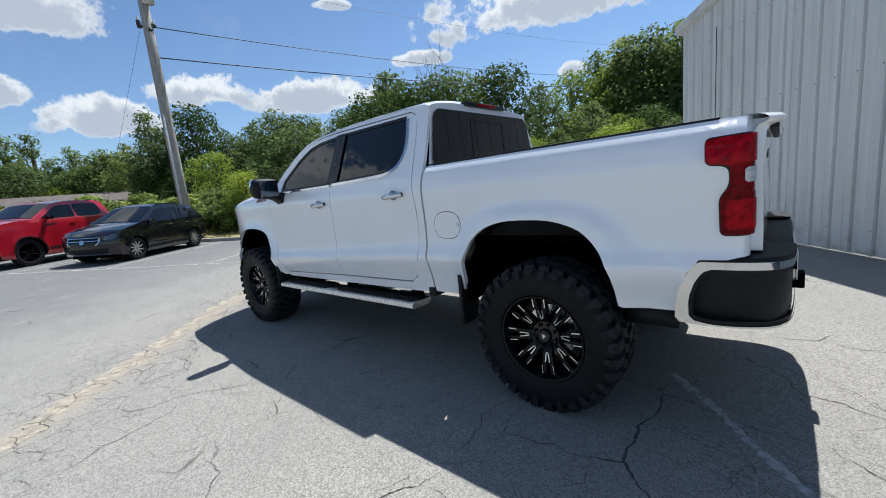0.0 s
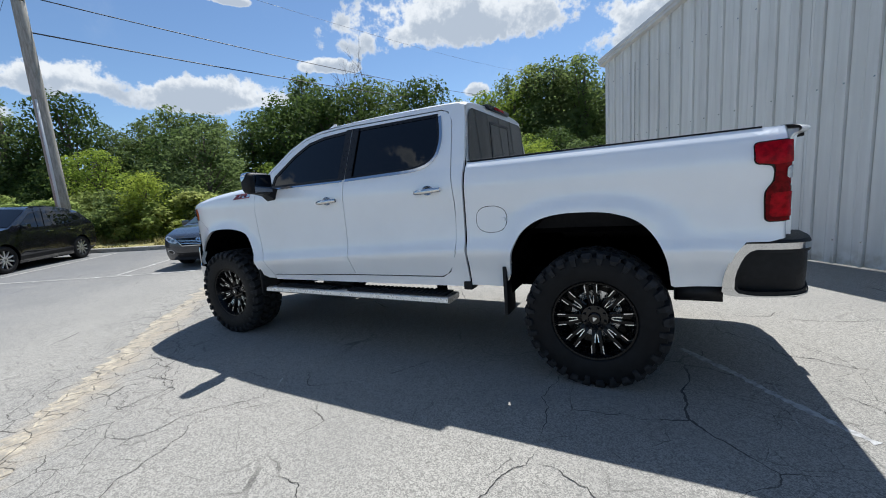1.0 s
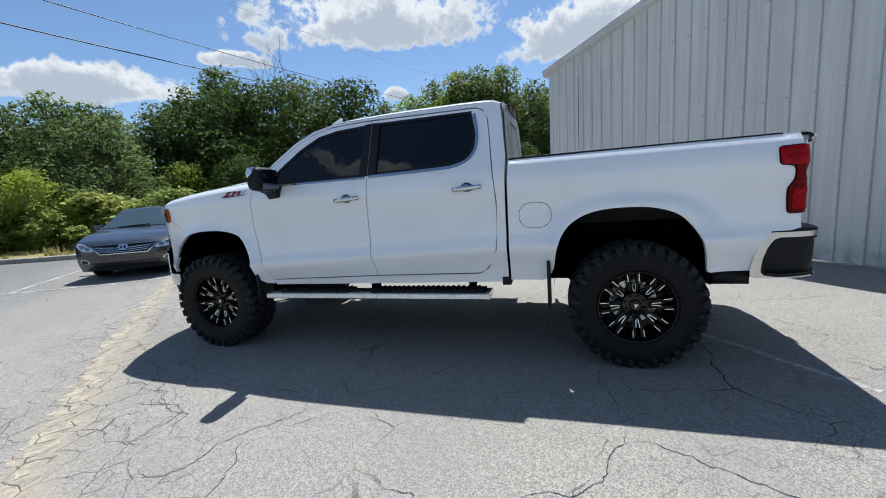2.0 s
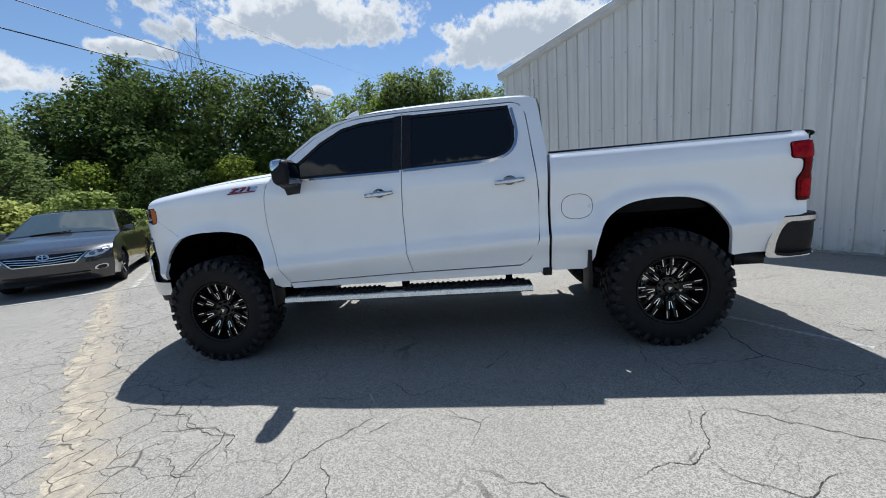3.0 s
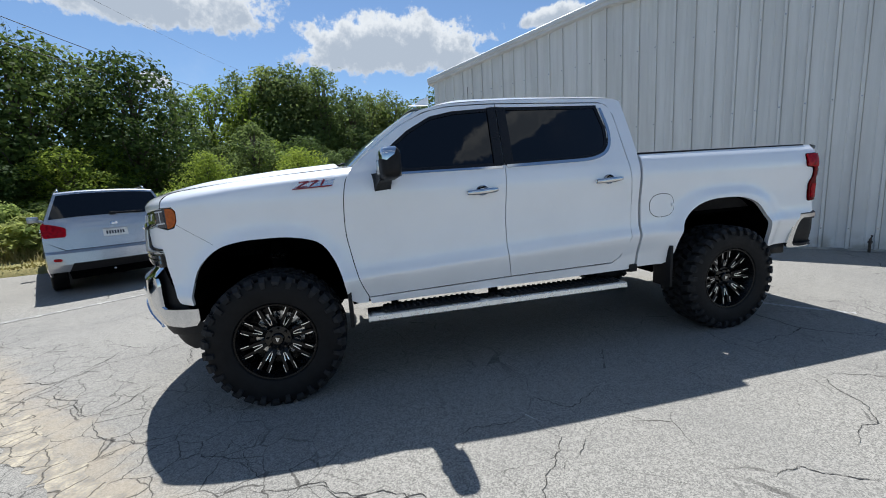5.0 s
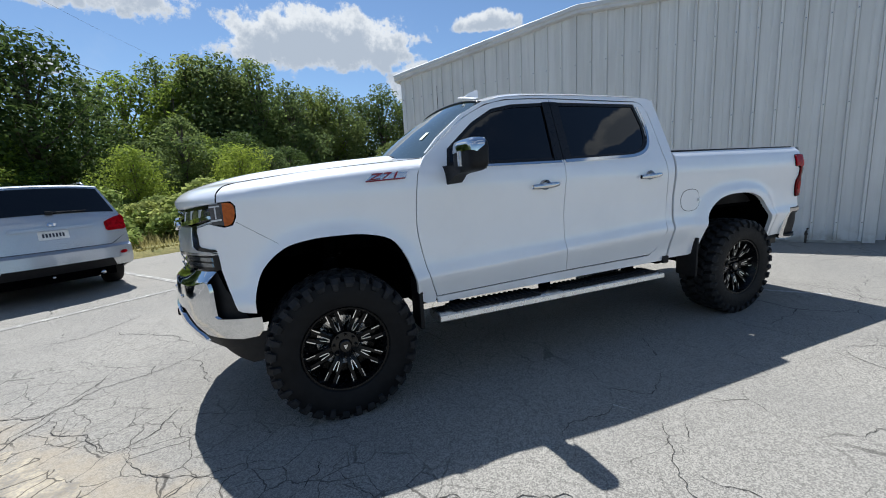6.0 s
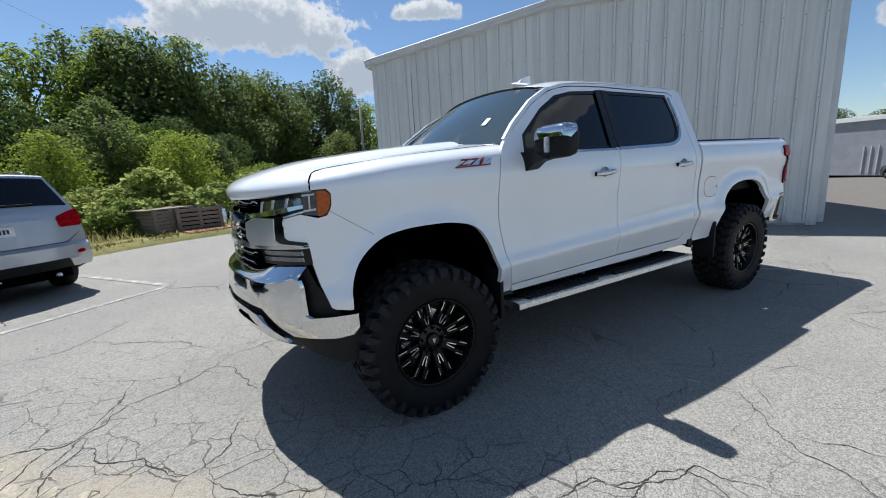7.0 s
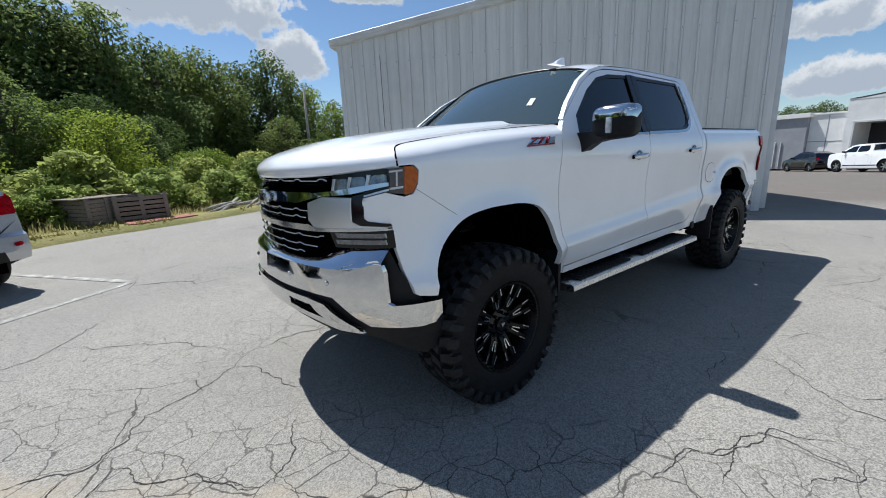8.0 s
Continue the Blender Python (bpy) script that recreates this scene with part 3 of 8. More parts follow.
# parking lines: one along the fronts of the bays, others between the bays
FRONT_V = 6.43
tagged(part("parking_line", ribbon([lot(-34, FRONT_V).xy, lot(-2.15, FRONT_V).xy], 0.10, 0.005), M["line"], label="worn white painted line along the bays"), category="road marking", kind="structure")
for u in (-2.15, -5.0, -7.9, -10.8, -13.7, -16.6):
    tagged(part("parking_line", ribbon([lot(u, FRONT_V + 0.05).xy, lot(u, 11.4).xy], 0.10, 0.006), M["line"], label="worn white painted line between parking bays"), category="road marking", kind="structure")

# long cracks that wander over the lot, area by area
def crack_lines(lines, width, seed):
    for i, pts in enumerate(lines):
        tagged(part("pavement_crack", ribbon(pts, width, 0.003, 0.16, seed + i, True, 4), M["crack"], label="dark open crack in the asphalt"), category="crack", kind="structure")


NOSE_CRACKS = [
    [(-5.67, 2.59), (-5.81, 2.41), (-6.03, 2.02), (-6.29, 1.79), (-7.2, 1.5)], [(-6.03, 2.02), (-5.7, 1.7), (-5.35, 1.46), (-4.88, 0.76)],
    [(-4.88, 0.76), (-4.57, 0.85), (-4.22, 0.81), (-3.6, 1.1)], [(-4.88, 0.76), (-4.96, 0.6), (-5.32, 0.39), (-5.49, 0.34), (-5.72, 0.02), (-6.05, 0.11), (-6.6, -0.1)],
    [(-4.96, 0.6), (-4.79, 0.29), (-4.63, 0.0)], [(-5.72, 0.02), (-5.57, -0.11), (-5.52, -0.28), (-5.31, -0.38), (-5.18, -0.62), (-5.04, -0.69)],
    [(-5.04, -0.69), (-4.89, -0.52), (-4.79, -0.26)], [(-5.78, 0.02), (-5.86, -0.1), (-6.0, -0.5)], [(-5.62, -0.07), (-5.72, -0.21), (-5.8, -0.6)],
]
WHEEL_CRACKS = [
    [(-5.04, -0.69), (-4.92, -0.89), (-4.74, -1.05), (-4.43, -1.13), (-4.2, -1.2)], [(-5.16, -0.62), (-5.32, -0.38)], [(-4.74, -1.25), (-4.63, -1.11)],
    [(-4.0, -1.28), (-4.0, -1.35), (-4.2, -1.56)], [(-3.89, -1.69), (-3.69, -1.78), (-3.43, -1.81), (-3.16, -2.0), (-2.98, -2.02), (-2.91, -2.19), (-2.76, -2.39)],
    [(-3.34, -2.2), (-3.11, -2.35), (-2.92, -2.34)], [(-3.27, -1.95), (-3.37, -1.97), (-3.56, -1.98)], [(-3.94, -1.37), (-3.82, -1.6), (-3.73, -1.68)],
    [(-3.16, -2.34), (-3.04, -2.31), (-3.06, -1.99), (-3.27, -1.94), (-3.44, -1.82), (-3.74, -1.77)],
]
DOOR_CRACKS = [
    [(-2.26, -1.59), (-2.16, -1.85), (-2.3, -2.03), (-2.48, -2.35), (-2.58, -2.54), (-2.83, -2.49)], [(-2.36, -2.18), (-2.25, -2.35), (-2.18, -2.73), (-2.1, -3.1)],
    [(-2.26, -1.59), (-2.15, -1.43), (-1.95, -1.61), (-1.72, -1.49), (-1.6, -1.40)], [(-2.77, -1.74), (-2.63, -1.62), (-2.42, -1.64), (-2.26, -1.59)],
    [(-2.04, -1.89), (-2.15, -2.03)], [(-3.34, -3.17), (-3.56, -2.79), (-4.03, -2.52), (-4.58, -2.02)], [(-1.39, -2.41), (-1.23, -2.38), (-1.05, -2.52), (-0.98, -2.54)],
]
TAIL_CRACKS = [
    [(-0.2, -1.69), (-0.22, -1.85), (-0.33, -2.04), (-0.44, -2.21), (-0.64, -2.27), (-0.82, -2.39)], [(-0.44, -2.21), (-0.31, -2.38), (-0.17, -2.46), (-0.04, -2.38), (0.11, -2.32)],
    [(-0.22, -1.85), (0.07, -1.89), (0.39, -2.09), (0.9, -2.2)], [(-0.17, -2.46), (-0.23, -2.61)], [(0.76, 0.63), (0.85, 0.37), (1.05, 0.19), (1.2, -0.09), (1.52, -0.19), (2.2, -0.1)],
    [(1.27, -0.56), (1.45, -0.79), (1.9, -1.0)], [(0.99, 0.78), (1.32, 0.86), (1.42, 1.05)], [(1.32, 0.86), (1.63, 0.79), (2.4, 0.9)], [(-0.2, -1.69), (-0.3, -1.2), (-0.2, -0.8)],
]
crack_lines(NOSE_CRACKS, 0.0068, 11)
crack_lines(WHEEL_CRACKS, 0.0048, 41)
crack_lines(DOOR_CRACKS, 0.0050, 71)
crack_lines(TAIL_CRACKS, 0.0052, 101)

# pale scuffs and the ghost of an old line behind the truck
for pts, wid in (([(-2.15, -1.80), (-2.26, -1.59)], 0.012), ([(1.02, 0.0), (1.03, -0.08)], 0.012), ([(1.03, -0.18), (1.03, -0.24)], 0.010), ([(1.03, -0.31), (1.03, -0.34)], 0.010), ([(1.02, -0.58), (1.02, -0.69)], 0.012), ([(1.02, -0.95), (1.02, -1.05)], 0.013), ([(0.98, 0.40), (1.04, 0.33)], 0.02), ([(-1.62, -1.08), (-1.58, -1.06)], 0.02), ([(-0.2, -1.25), (-0.17, -1.28)], 0.015)):
    tagged(part("paint_scuff", ribbon(pts, wid, 0.004, 0.05, 7, False, 2), M["line"], label="small pale scuff on the asphalt"), category="scuff", kind="structure")
tagged(part("parking_line", ribbon([(0.55, -0.14), (0.84, -0.49), (1.02, -0.76), (1.30, -1.10)], 0.05, 0.002, 0.02, 3, False, 4), M["ghost_line"], label="almost worn away painted line"), category="road marking", kind="structure")


def make_crumbled_band():
    rnd = random.Random(5)
    line = [(-2.4, -3.6), (-2.95, -3.05), (-3.43, -2.67), (-3.98, -2.14), (-4.47, -1.68), (-5.04, -1.16), (-5.73, -0.45), (-6.4, 0.25), (-7.3, 1.25), (-7.9, 1.9)]
    bm, prev = bmesh.new(), None
    n = 150
    for i in range(n + 1):
        f = i / n * (len(line) - 1)
        k = min(int(f), len(line) - 2)
        p = Vector(line[k]).lerp(Vector(line[k + 1]), f - k)
        d = Vector(line[k + 1]) - Vector(line[k])
        nrm = Vector((-d.y, d.x)).normalized()
        row = []
        for s in (1, -1):
            q = p + nrm * s * max(0.012, 0.075 + 0.13 * noise.noise((i * 0.33, s * 3.1, 0)) + rnd.uniform(-0.035, 0.035))
            row.append(bm.verts.new((q.x, q.y, ground_z(q.x, q.y) + 0.002)))
        if prev:
            bm.faces.new((prev[0], prev[1], row[1], row[0]))
        prev = row
    tagged(part("crumbled_asphalt", bm, M["crumbled"], label="crumbled tan seam across the asphalt"), category="pavement seam", kind="structure")


make_crumbled_band()


# kerb and verge
def edge_v(u):
    return 11.75 + 0.06 * math.sin(u * 0.8) if u < -5.2 else spline([(-5.2, 11.75), (-3.2, 10.85), (0.0, 10.75), (3.0, 10.0), (7, 9.8), (14, 10.5), (40, 12)], u)


def make_kerb():
    i = 0
    u = -46.0
    while u < -5.6:
        a, b = u + 0.006, u + 1.5 - 0.006
        rows = []
        for w in (a, b):
            v = edge_v(w)
            rows.append([lot(w, v, -0.05), lot(w, v + 0.015, 0.12), lot(w, v + 0.04, 0.14), lot(w, v + 0.15, 0.14), lot(w, v + 0.15, -0.05)])
        bm = strip(rows)
        for r in (0, 1):
            bm.verts.ensure_lookup_table()
            bm.faces.new([bm.verts[r * 5 + k] for k in range(5)])
        part("kerb_stone", bm, M["concrete"], KERB)
        u += 1.5


KERB = thing("kerb", Matrix.Identity(4), "low concrete kerb between bays and grass", "kerb", kind="structure")
make_kerb()


def verge_z(u, v):
    d = v - edge_v(u)
    return 0.12 * smoothstep(0.0, 0.25, d) + 0.10 * noise.noise((u * 0.35, v * 0.35, 0)) * smoothstep(0.2, 3, d) + 0.02 * max(0, d - 4) * smoothstep(4, 9, d)


def make_verge():
    us = [-300, -160, -90, -60] + [-46 + 0.8 * i for i in range(96)] + [34, 45, 70, 120, 300]
    ds = [0.0, 0.1, 0.25, 0.5, 0.9, 1.4, 2, 3, 4, 5.5, 7.5, 10, 14, 20, 30, 50, 90, 250]
    rows = []
    for u in us:
        v0 = edge_v(u) + (0.16 if u < -5.4 else 0.05 * noise.noise((u * 2.3, 0, 0)))
        rows.append([lot(u, v0 + d, verge_z(u, v0 + d) if d else -0.03) for d in ds])
    tagged(part("verge", strip(rows), M["verge"], label="dry grass and bare soil verge"), category="verge", kind="structure")


make_verge()

# ---- metal building ----
WALL_A = radians(126)
WALL_D, WALL_N = Vector((math.cos(WALL_A), math.sin(WALL_A), 0)), Vector((math.sin(WALL_A), -math.cos(WALL_A), 0))
WALL_L, EAVE, RIDGE, RIB = 9.51, 4.36, 4.83, 0.3105


def roof_z(s):
    return EAVE + (RIDGE - EAVE) * (1 - abs(s - WALL_L / 2) / (WALL_L / 2))


def make_building():
    lean = Matrix.Rotation(radians(0.9), 4, Vector((-0.83, 0.55, 0)))
    base = Matrix.Translation((4.985, -0.031, 0)) @ lean @ Matrix.Rotation(WALL_A, 4, "Z")
    b = thing("warehouse", base, "pale grey ribbed metal warehouse with a low gable", "building")
    # local: x along the gable wall, -y into the building, +y... the wall faces local +y
    n = int(WALL_L / RIB)
    screw = finish(boxes((-0.008, 0.008, -0.004, 0.006, -0.008, 0.008)), "screw", smooth=False)
    per, i = 3, 0
    while i < n + 1:
        x0, x1 = i * RIB, min((i + per) * RIB, WALL_L)
        if x1 - x0 < 0.05:
            break
        prof = [(x0, 0.0)]
        for k in range(per):
            c = x0 + (k + 0.5) * RIB
            if c + 0.05 > x1:
                break
            prof += [(c - 0.034, 0.0), (c - 0.030, -0.014), (c - 0.021, -0.014), (c - 0.019, 0.034), (c + 0.019, 0.034), (c + 0.024, 0.0)]
            prof += [(c + 0.115, 0.0), (c + 0.12, 0.004), (c + 0.13, 0.004), (c + 0.135, 0.0)] if c + 0.14 < x1 else []
        prof += [(x1, 0.0)]
        bm = strip([[(x, y + 0.004 * (i % 2), 0.03) for x, y in prof], [(x, y + 0.004 * (i % 2), roof_z(x) - 0.05) for x, y in prof]])
        part("wall_panel", bm, M["siding"], b)
        for k in range(per):
            c = x0 + (k + 0.5) * RIB
            for z in (0.35, 2.33, 3.75):
                if c < x1:
                    part("screw", screw, M["satin"], b).location = (c, 0.038, z)
        i += per
    dep = 22.0
    part("side_wall", boxes((WALL_L - 0.15, WALL_L - 0.02, -dep, -0.02, 0, EAVE - 0.03)), M["siding"], b)
    part("side_wall", boxes((0.02, 0.15, -dep, -0.02, 0, EAVE - 0.03)), M["siding"], b)
    part("back_wall", boxes((0.15, WALL_L - 0.15, -dep, -dep + 0.15, 0, EAVE - 0.03)), M["siding"], b)
    bm = strip([[(x, y, roof_z(x) + dz) for x, dz in ((-0.16, 0.03), (WALL_L / 2, 0.05), (WALL_L + 0.16, 0.03), (WALL_L + 0.16, -0.02), (WALL_L / 2, 0.0), (-0.16, -0.02))] for y in (-dep, 0.10)], close=True)
    part("roof", bm, M["fascia"], b, "pale metal roof")
    # fascia along the gable, two runs that meet at the ridge
    for a, c in ((-0.18, WALL_L / 2), (WALL_L / 2, WALL_L + 0.18)):
        rows = []
        for x in (a, c):
            z = roof_z(x)
            rows.append([(x, 0.0, z + 0.09), (x, 0.12, z + 0.09), (x, 0.135, z + 0.075), (x, 0.135, z + 0.0), (x, 0.11, z - 0.02), (x, 0.11, z - 0.075), (x, 0.06, z - 0.09), (x, 0.0, z - 0.09)])
        bm = strip(rows)
        for r in (0, 1):
            bm.verts.ensure_lookup_table()
            bm.faces.new([bm.verts[r * 8 + k] for k in range(8)])
        part("fascia", bm, M["fascia"], b, "pale folded metal fascia")
    part("corner_trim", boxes((-0.03, 0.13, -0.10, 0.035, 0.0, EAVE - 0.03), bevel=0.008), M["siding"], b)
    part("corner_trim", boxes((WALL_L - 0.10, WALL_L + 0.02, -0.10, 0.035, 0.0, EAVE - 0.03), bevel=0.008), M["siding"], b)
    g = bmesh.new()
    box(g, -0.16, -0.05, -0.14, -0.03, 0.05, EAVE - 0.1, 0.01)
    part("downspout", g, M["fascia"], b, "square metal downspout")
    part("eave_gutter", boxes((WALL_L + 0.02, WALL_L + 0.2, -dep, 0.0, EAVE - 0.12, EAVE + 0.0), bevel=0.01), M["fascia"], b)
    part("conduit", tube(bmesh.new(), [(8.38, 0.006, 2.2), (8.38, 0.006, 3.95)], 0.006), M["plastic"], b, "thin dark conduit")
    part("wall_bracket", boxes((WALL_L + 0.02, WALL_L + 0.18, -0.9, -0.75, 3.75, 3.85), (WALL_L + 0.02, WALL_L + 0.10, -0.88, -0.77, 3.55, 3.75), bevel=0.01), M["fascia"], b)
    part("base_strip", boxes((0.13, WALL_L - 0.1, 0.0, 0.02, -0.05, 0.035)), M["concrete"], b, "stained concrete footing")
    # a short stub pipe with a valve at the foot of the wall
    p = thing("stub_pipe", Matrix.Translation(base @ Vector((0.85, 0.10, 0))), "short rusty stub pipe by the wall", "pipe")
    part("pipe", tube(bmesh.new(), [(0, 0, -0.02), (0, 0, 0.2), (0.03, 0, 0.25)], 0.018), M["bark"], p)
    part("collar", tube(bmesh.new(), [(0, 0, 0.14), (0, 0, 0.17)], 0.028), M["bark"], p)


make_building()

# ---- the lifted white pickup ----
# Local axes: x to the tail, -y to the driver's side, origin on the ground under the rear axle.
WB, HUB, TYRE = 3.757, 0.452, 0.463
SIDE = [(0.50, 0.86), (0.60, 0.892), (0.66, 0.904), (0.75, 0.933), (0.82, 0.9560), (0.862, 0.9678), (0.874, 0.9678), (0.90, 0.9570), (0.935, 0.9445), (0.985, 0.9375), (1.06, 0.935), (1.15, 0.934), (1.28, 0.941), (1.38, 0.9475), (1.43, 0.944), (1.49, 0.930), (1.54, 0.908)]
ARCHES = [(-3.745, 0.715, 0.475, 0.435), (-0.045, 0.715, 0.488, 0.452)]


def flare(x, z):
    add = 0.0
    for cx, cz, a, b in ARCHES:
        r = (abs((x - cx) / a) ** 2.5 + abs(max(0.0, z - cz) / b) ** 2.5) ** 0.4
        d = (r - 1) * 0.46
        add = max(add, 0.042 * math.exp(-max(0.0, d) ** 2 / 0.0065))
    return add


def side_y(x, z):
    # the waist crease climbs towards the tail
    z = z - 0.045 * min(1.15, max(-1.3, x + 2.05)) * smoothstep(0.60, 0.80, z) * smoothstep(1.32, 1.02, z)
    y = spline(SIDE, z) if z <= 1.54 else 0.908 - (z - 1.54) * 0.405
    return y + flare(x, z) * smoothstep(1.42, 1.15, z)


def cab(x, z):
    return Vector((x, -side_y(x, z), z))


def bed(x, z):
    y = side_y(x, min(z, 1.40))
    if z > 1.40:
        y -= 0.045 * smoothstep(1.40, 1.60, z) + 0.03 * smoothstep(1.52, 1.575, z)
    return Vector((x, -y - 0.004, z))


PLAN = [(-3.80, 0.0), (-4.10, 0.015), (-4.30, 0.055), (-4.40, 0.095), (-4.47, 0.16), (-4.53, 0.25), (-4.58, 0.35), (-4.62, 0.46)]


def along(plan, s):
    """The point s metres along a chain of plan points, in a smooth curve."""
    acc = [0.0]
    for a, b in zip(plan, plan[1:]):
        acc.append(acc[-1] + math.hypot(b[0] - a[0], b[1] - a[1]))
    return spline(list(zip(acc, [p[0] for p in plan])), s), spline(list(zip(acc, [p[1] for p in plan])), s)


SHOULDER = [(-4.7, 1.36), (-4.3, 1.395), (-3.8, 1.45), (-3.1, 1.50)]


def fender(a, q):
    x, cut = (a, 0.0) if a > -3.8 else along(PLAN, -3.8 - a)
    zs = spline(SHOULDER, max(a, -4.7))
    if q <= zs:
        y, z = side_y(a, q), q
    else:
        t = min(1.0, (q - zs) / 0.22) * math.pi / 2
        y, z = side_y(a, zs) - 0.165 * (1 - math.cos(t)), zs + 0.095 * math.sin(t)
    return Vector((x, -(y - cut), z))


F_SEAM = smooth_line([(-3.112, 0.66), (-3.17, 0.81), (-3.212, 1.01), (-3.232, 1.17), (-3.222, 1.38), (-3.19, 1.52), (-3.135, 1.60)], 3)
B_SEAM = [(-2.02, 0.69), (-2.055, 0.87), (-2.06, 1.16), (-2.04, 1.53), (-2.03, 2.012)]
R_SEAM = smooth_line([(-1.13, 0.700), (-1.06, 0.745), (-0.985, 0.90), (-0.972, 1.27), (-0.998, 1.55), (-1.03, 1.90), (-1.075, 1.982), (-1.13, 2.004)], 3)
TOP_SEAM = [(-3.03, 1.685), (-2.80, 1.855), (-2.60, 1.955), (-2.42, 1.995), (-2.2, 2.008)]
ARCH_F = smooth_line([(-4.222, 0.755), (-4.215, 0.86), (-4.16, 1.00), (-4.04, 1.105), (-3.90, 1.142), (-3.745, 1.150), (-3.58, 1.142), (-3.42, 1.095), (-3.335, 0.985), (-3.285, 0.84), (-3.265, 0.72)], 4)
ARCH_R = smooth_line([(-0.56, 0.74), (-0.535, 0.90), (-0.47, 1.035), (-0.36, 1.12), (-0.22, 1.160), (-0.05, 1.168), (0.11, 1.155), (0.26, 1.10), (0.36, 0.99), (0.415, 0.86), (0.44, 0.70)], 4)
WIN_F = [(-2.99, 1.530), (-2.965, 1.645), (-2.74, 1.825), (-2.56, 1.925), (-2.38, 1.962), (-2.048, 1.982), (-2.056, 1.535)]
WIN_R = [(-2.030, 1.536), (-2.022, 1.984), (-1.16, 1.984), (-1.122, 1.80), (-1.128, 1.70), (-1.150, 1.64), (-1.20, 1.592), (-1.28, 1.564), (-1.37, 1.552)]
FRONT_PLAN_Y = [(0.0, -4.69), (0.25, -4.675), (0.48, -4.625), (0.59, -4.585), (0.69, -4.53), (0.78, -4.465), (0.845, -4.40), (0.885, -4.30), (0.93, -4.10)]
BONNET_SEAM = [(-4.360, 1.392), (-4.355, 1.46), (-4.322, 1.538), (-4.25, 1.588), (-4.05, 1.632), (-3.6, 1.668), (-3.12, 1.70)]


def front(y, z, out=0.0):
    """The face of the grille and lamps; y is the distance from the middle."""
    return Vector((spline(FRONT_PLAN_Y, y) + 0.03 * smoothstep(1.15, 1.40, z) - out, -y, z))


def lens_soft(pts, k=2, keep=()):
    return rounded(pts, k, True, keep)


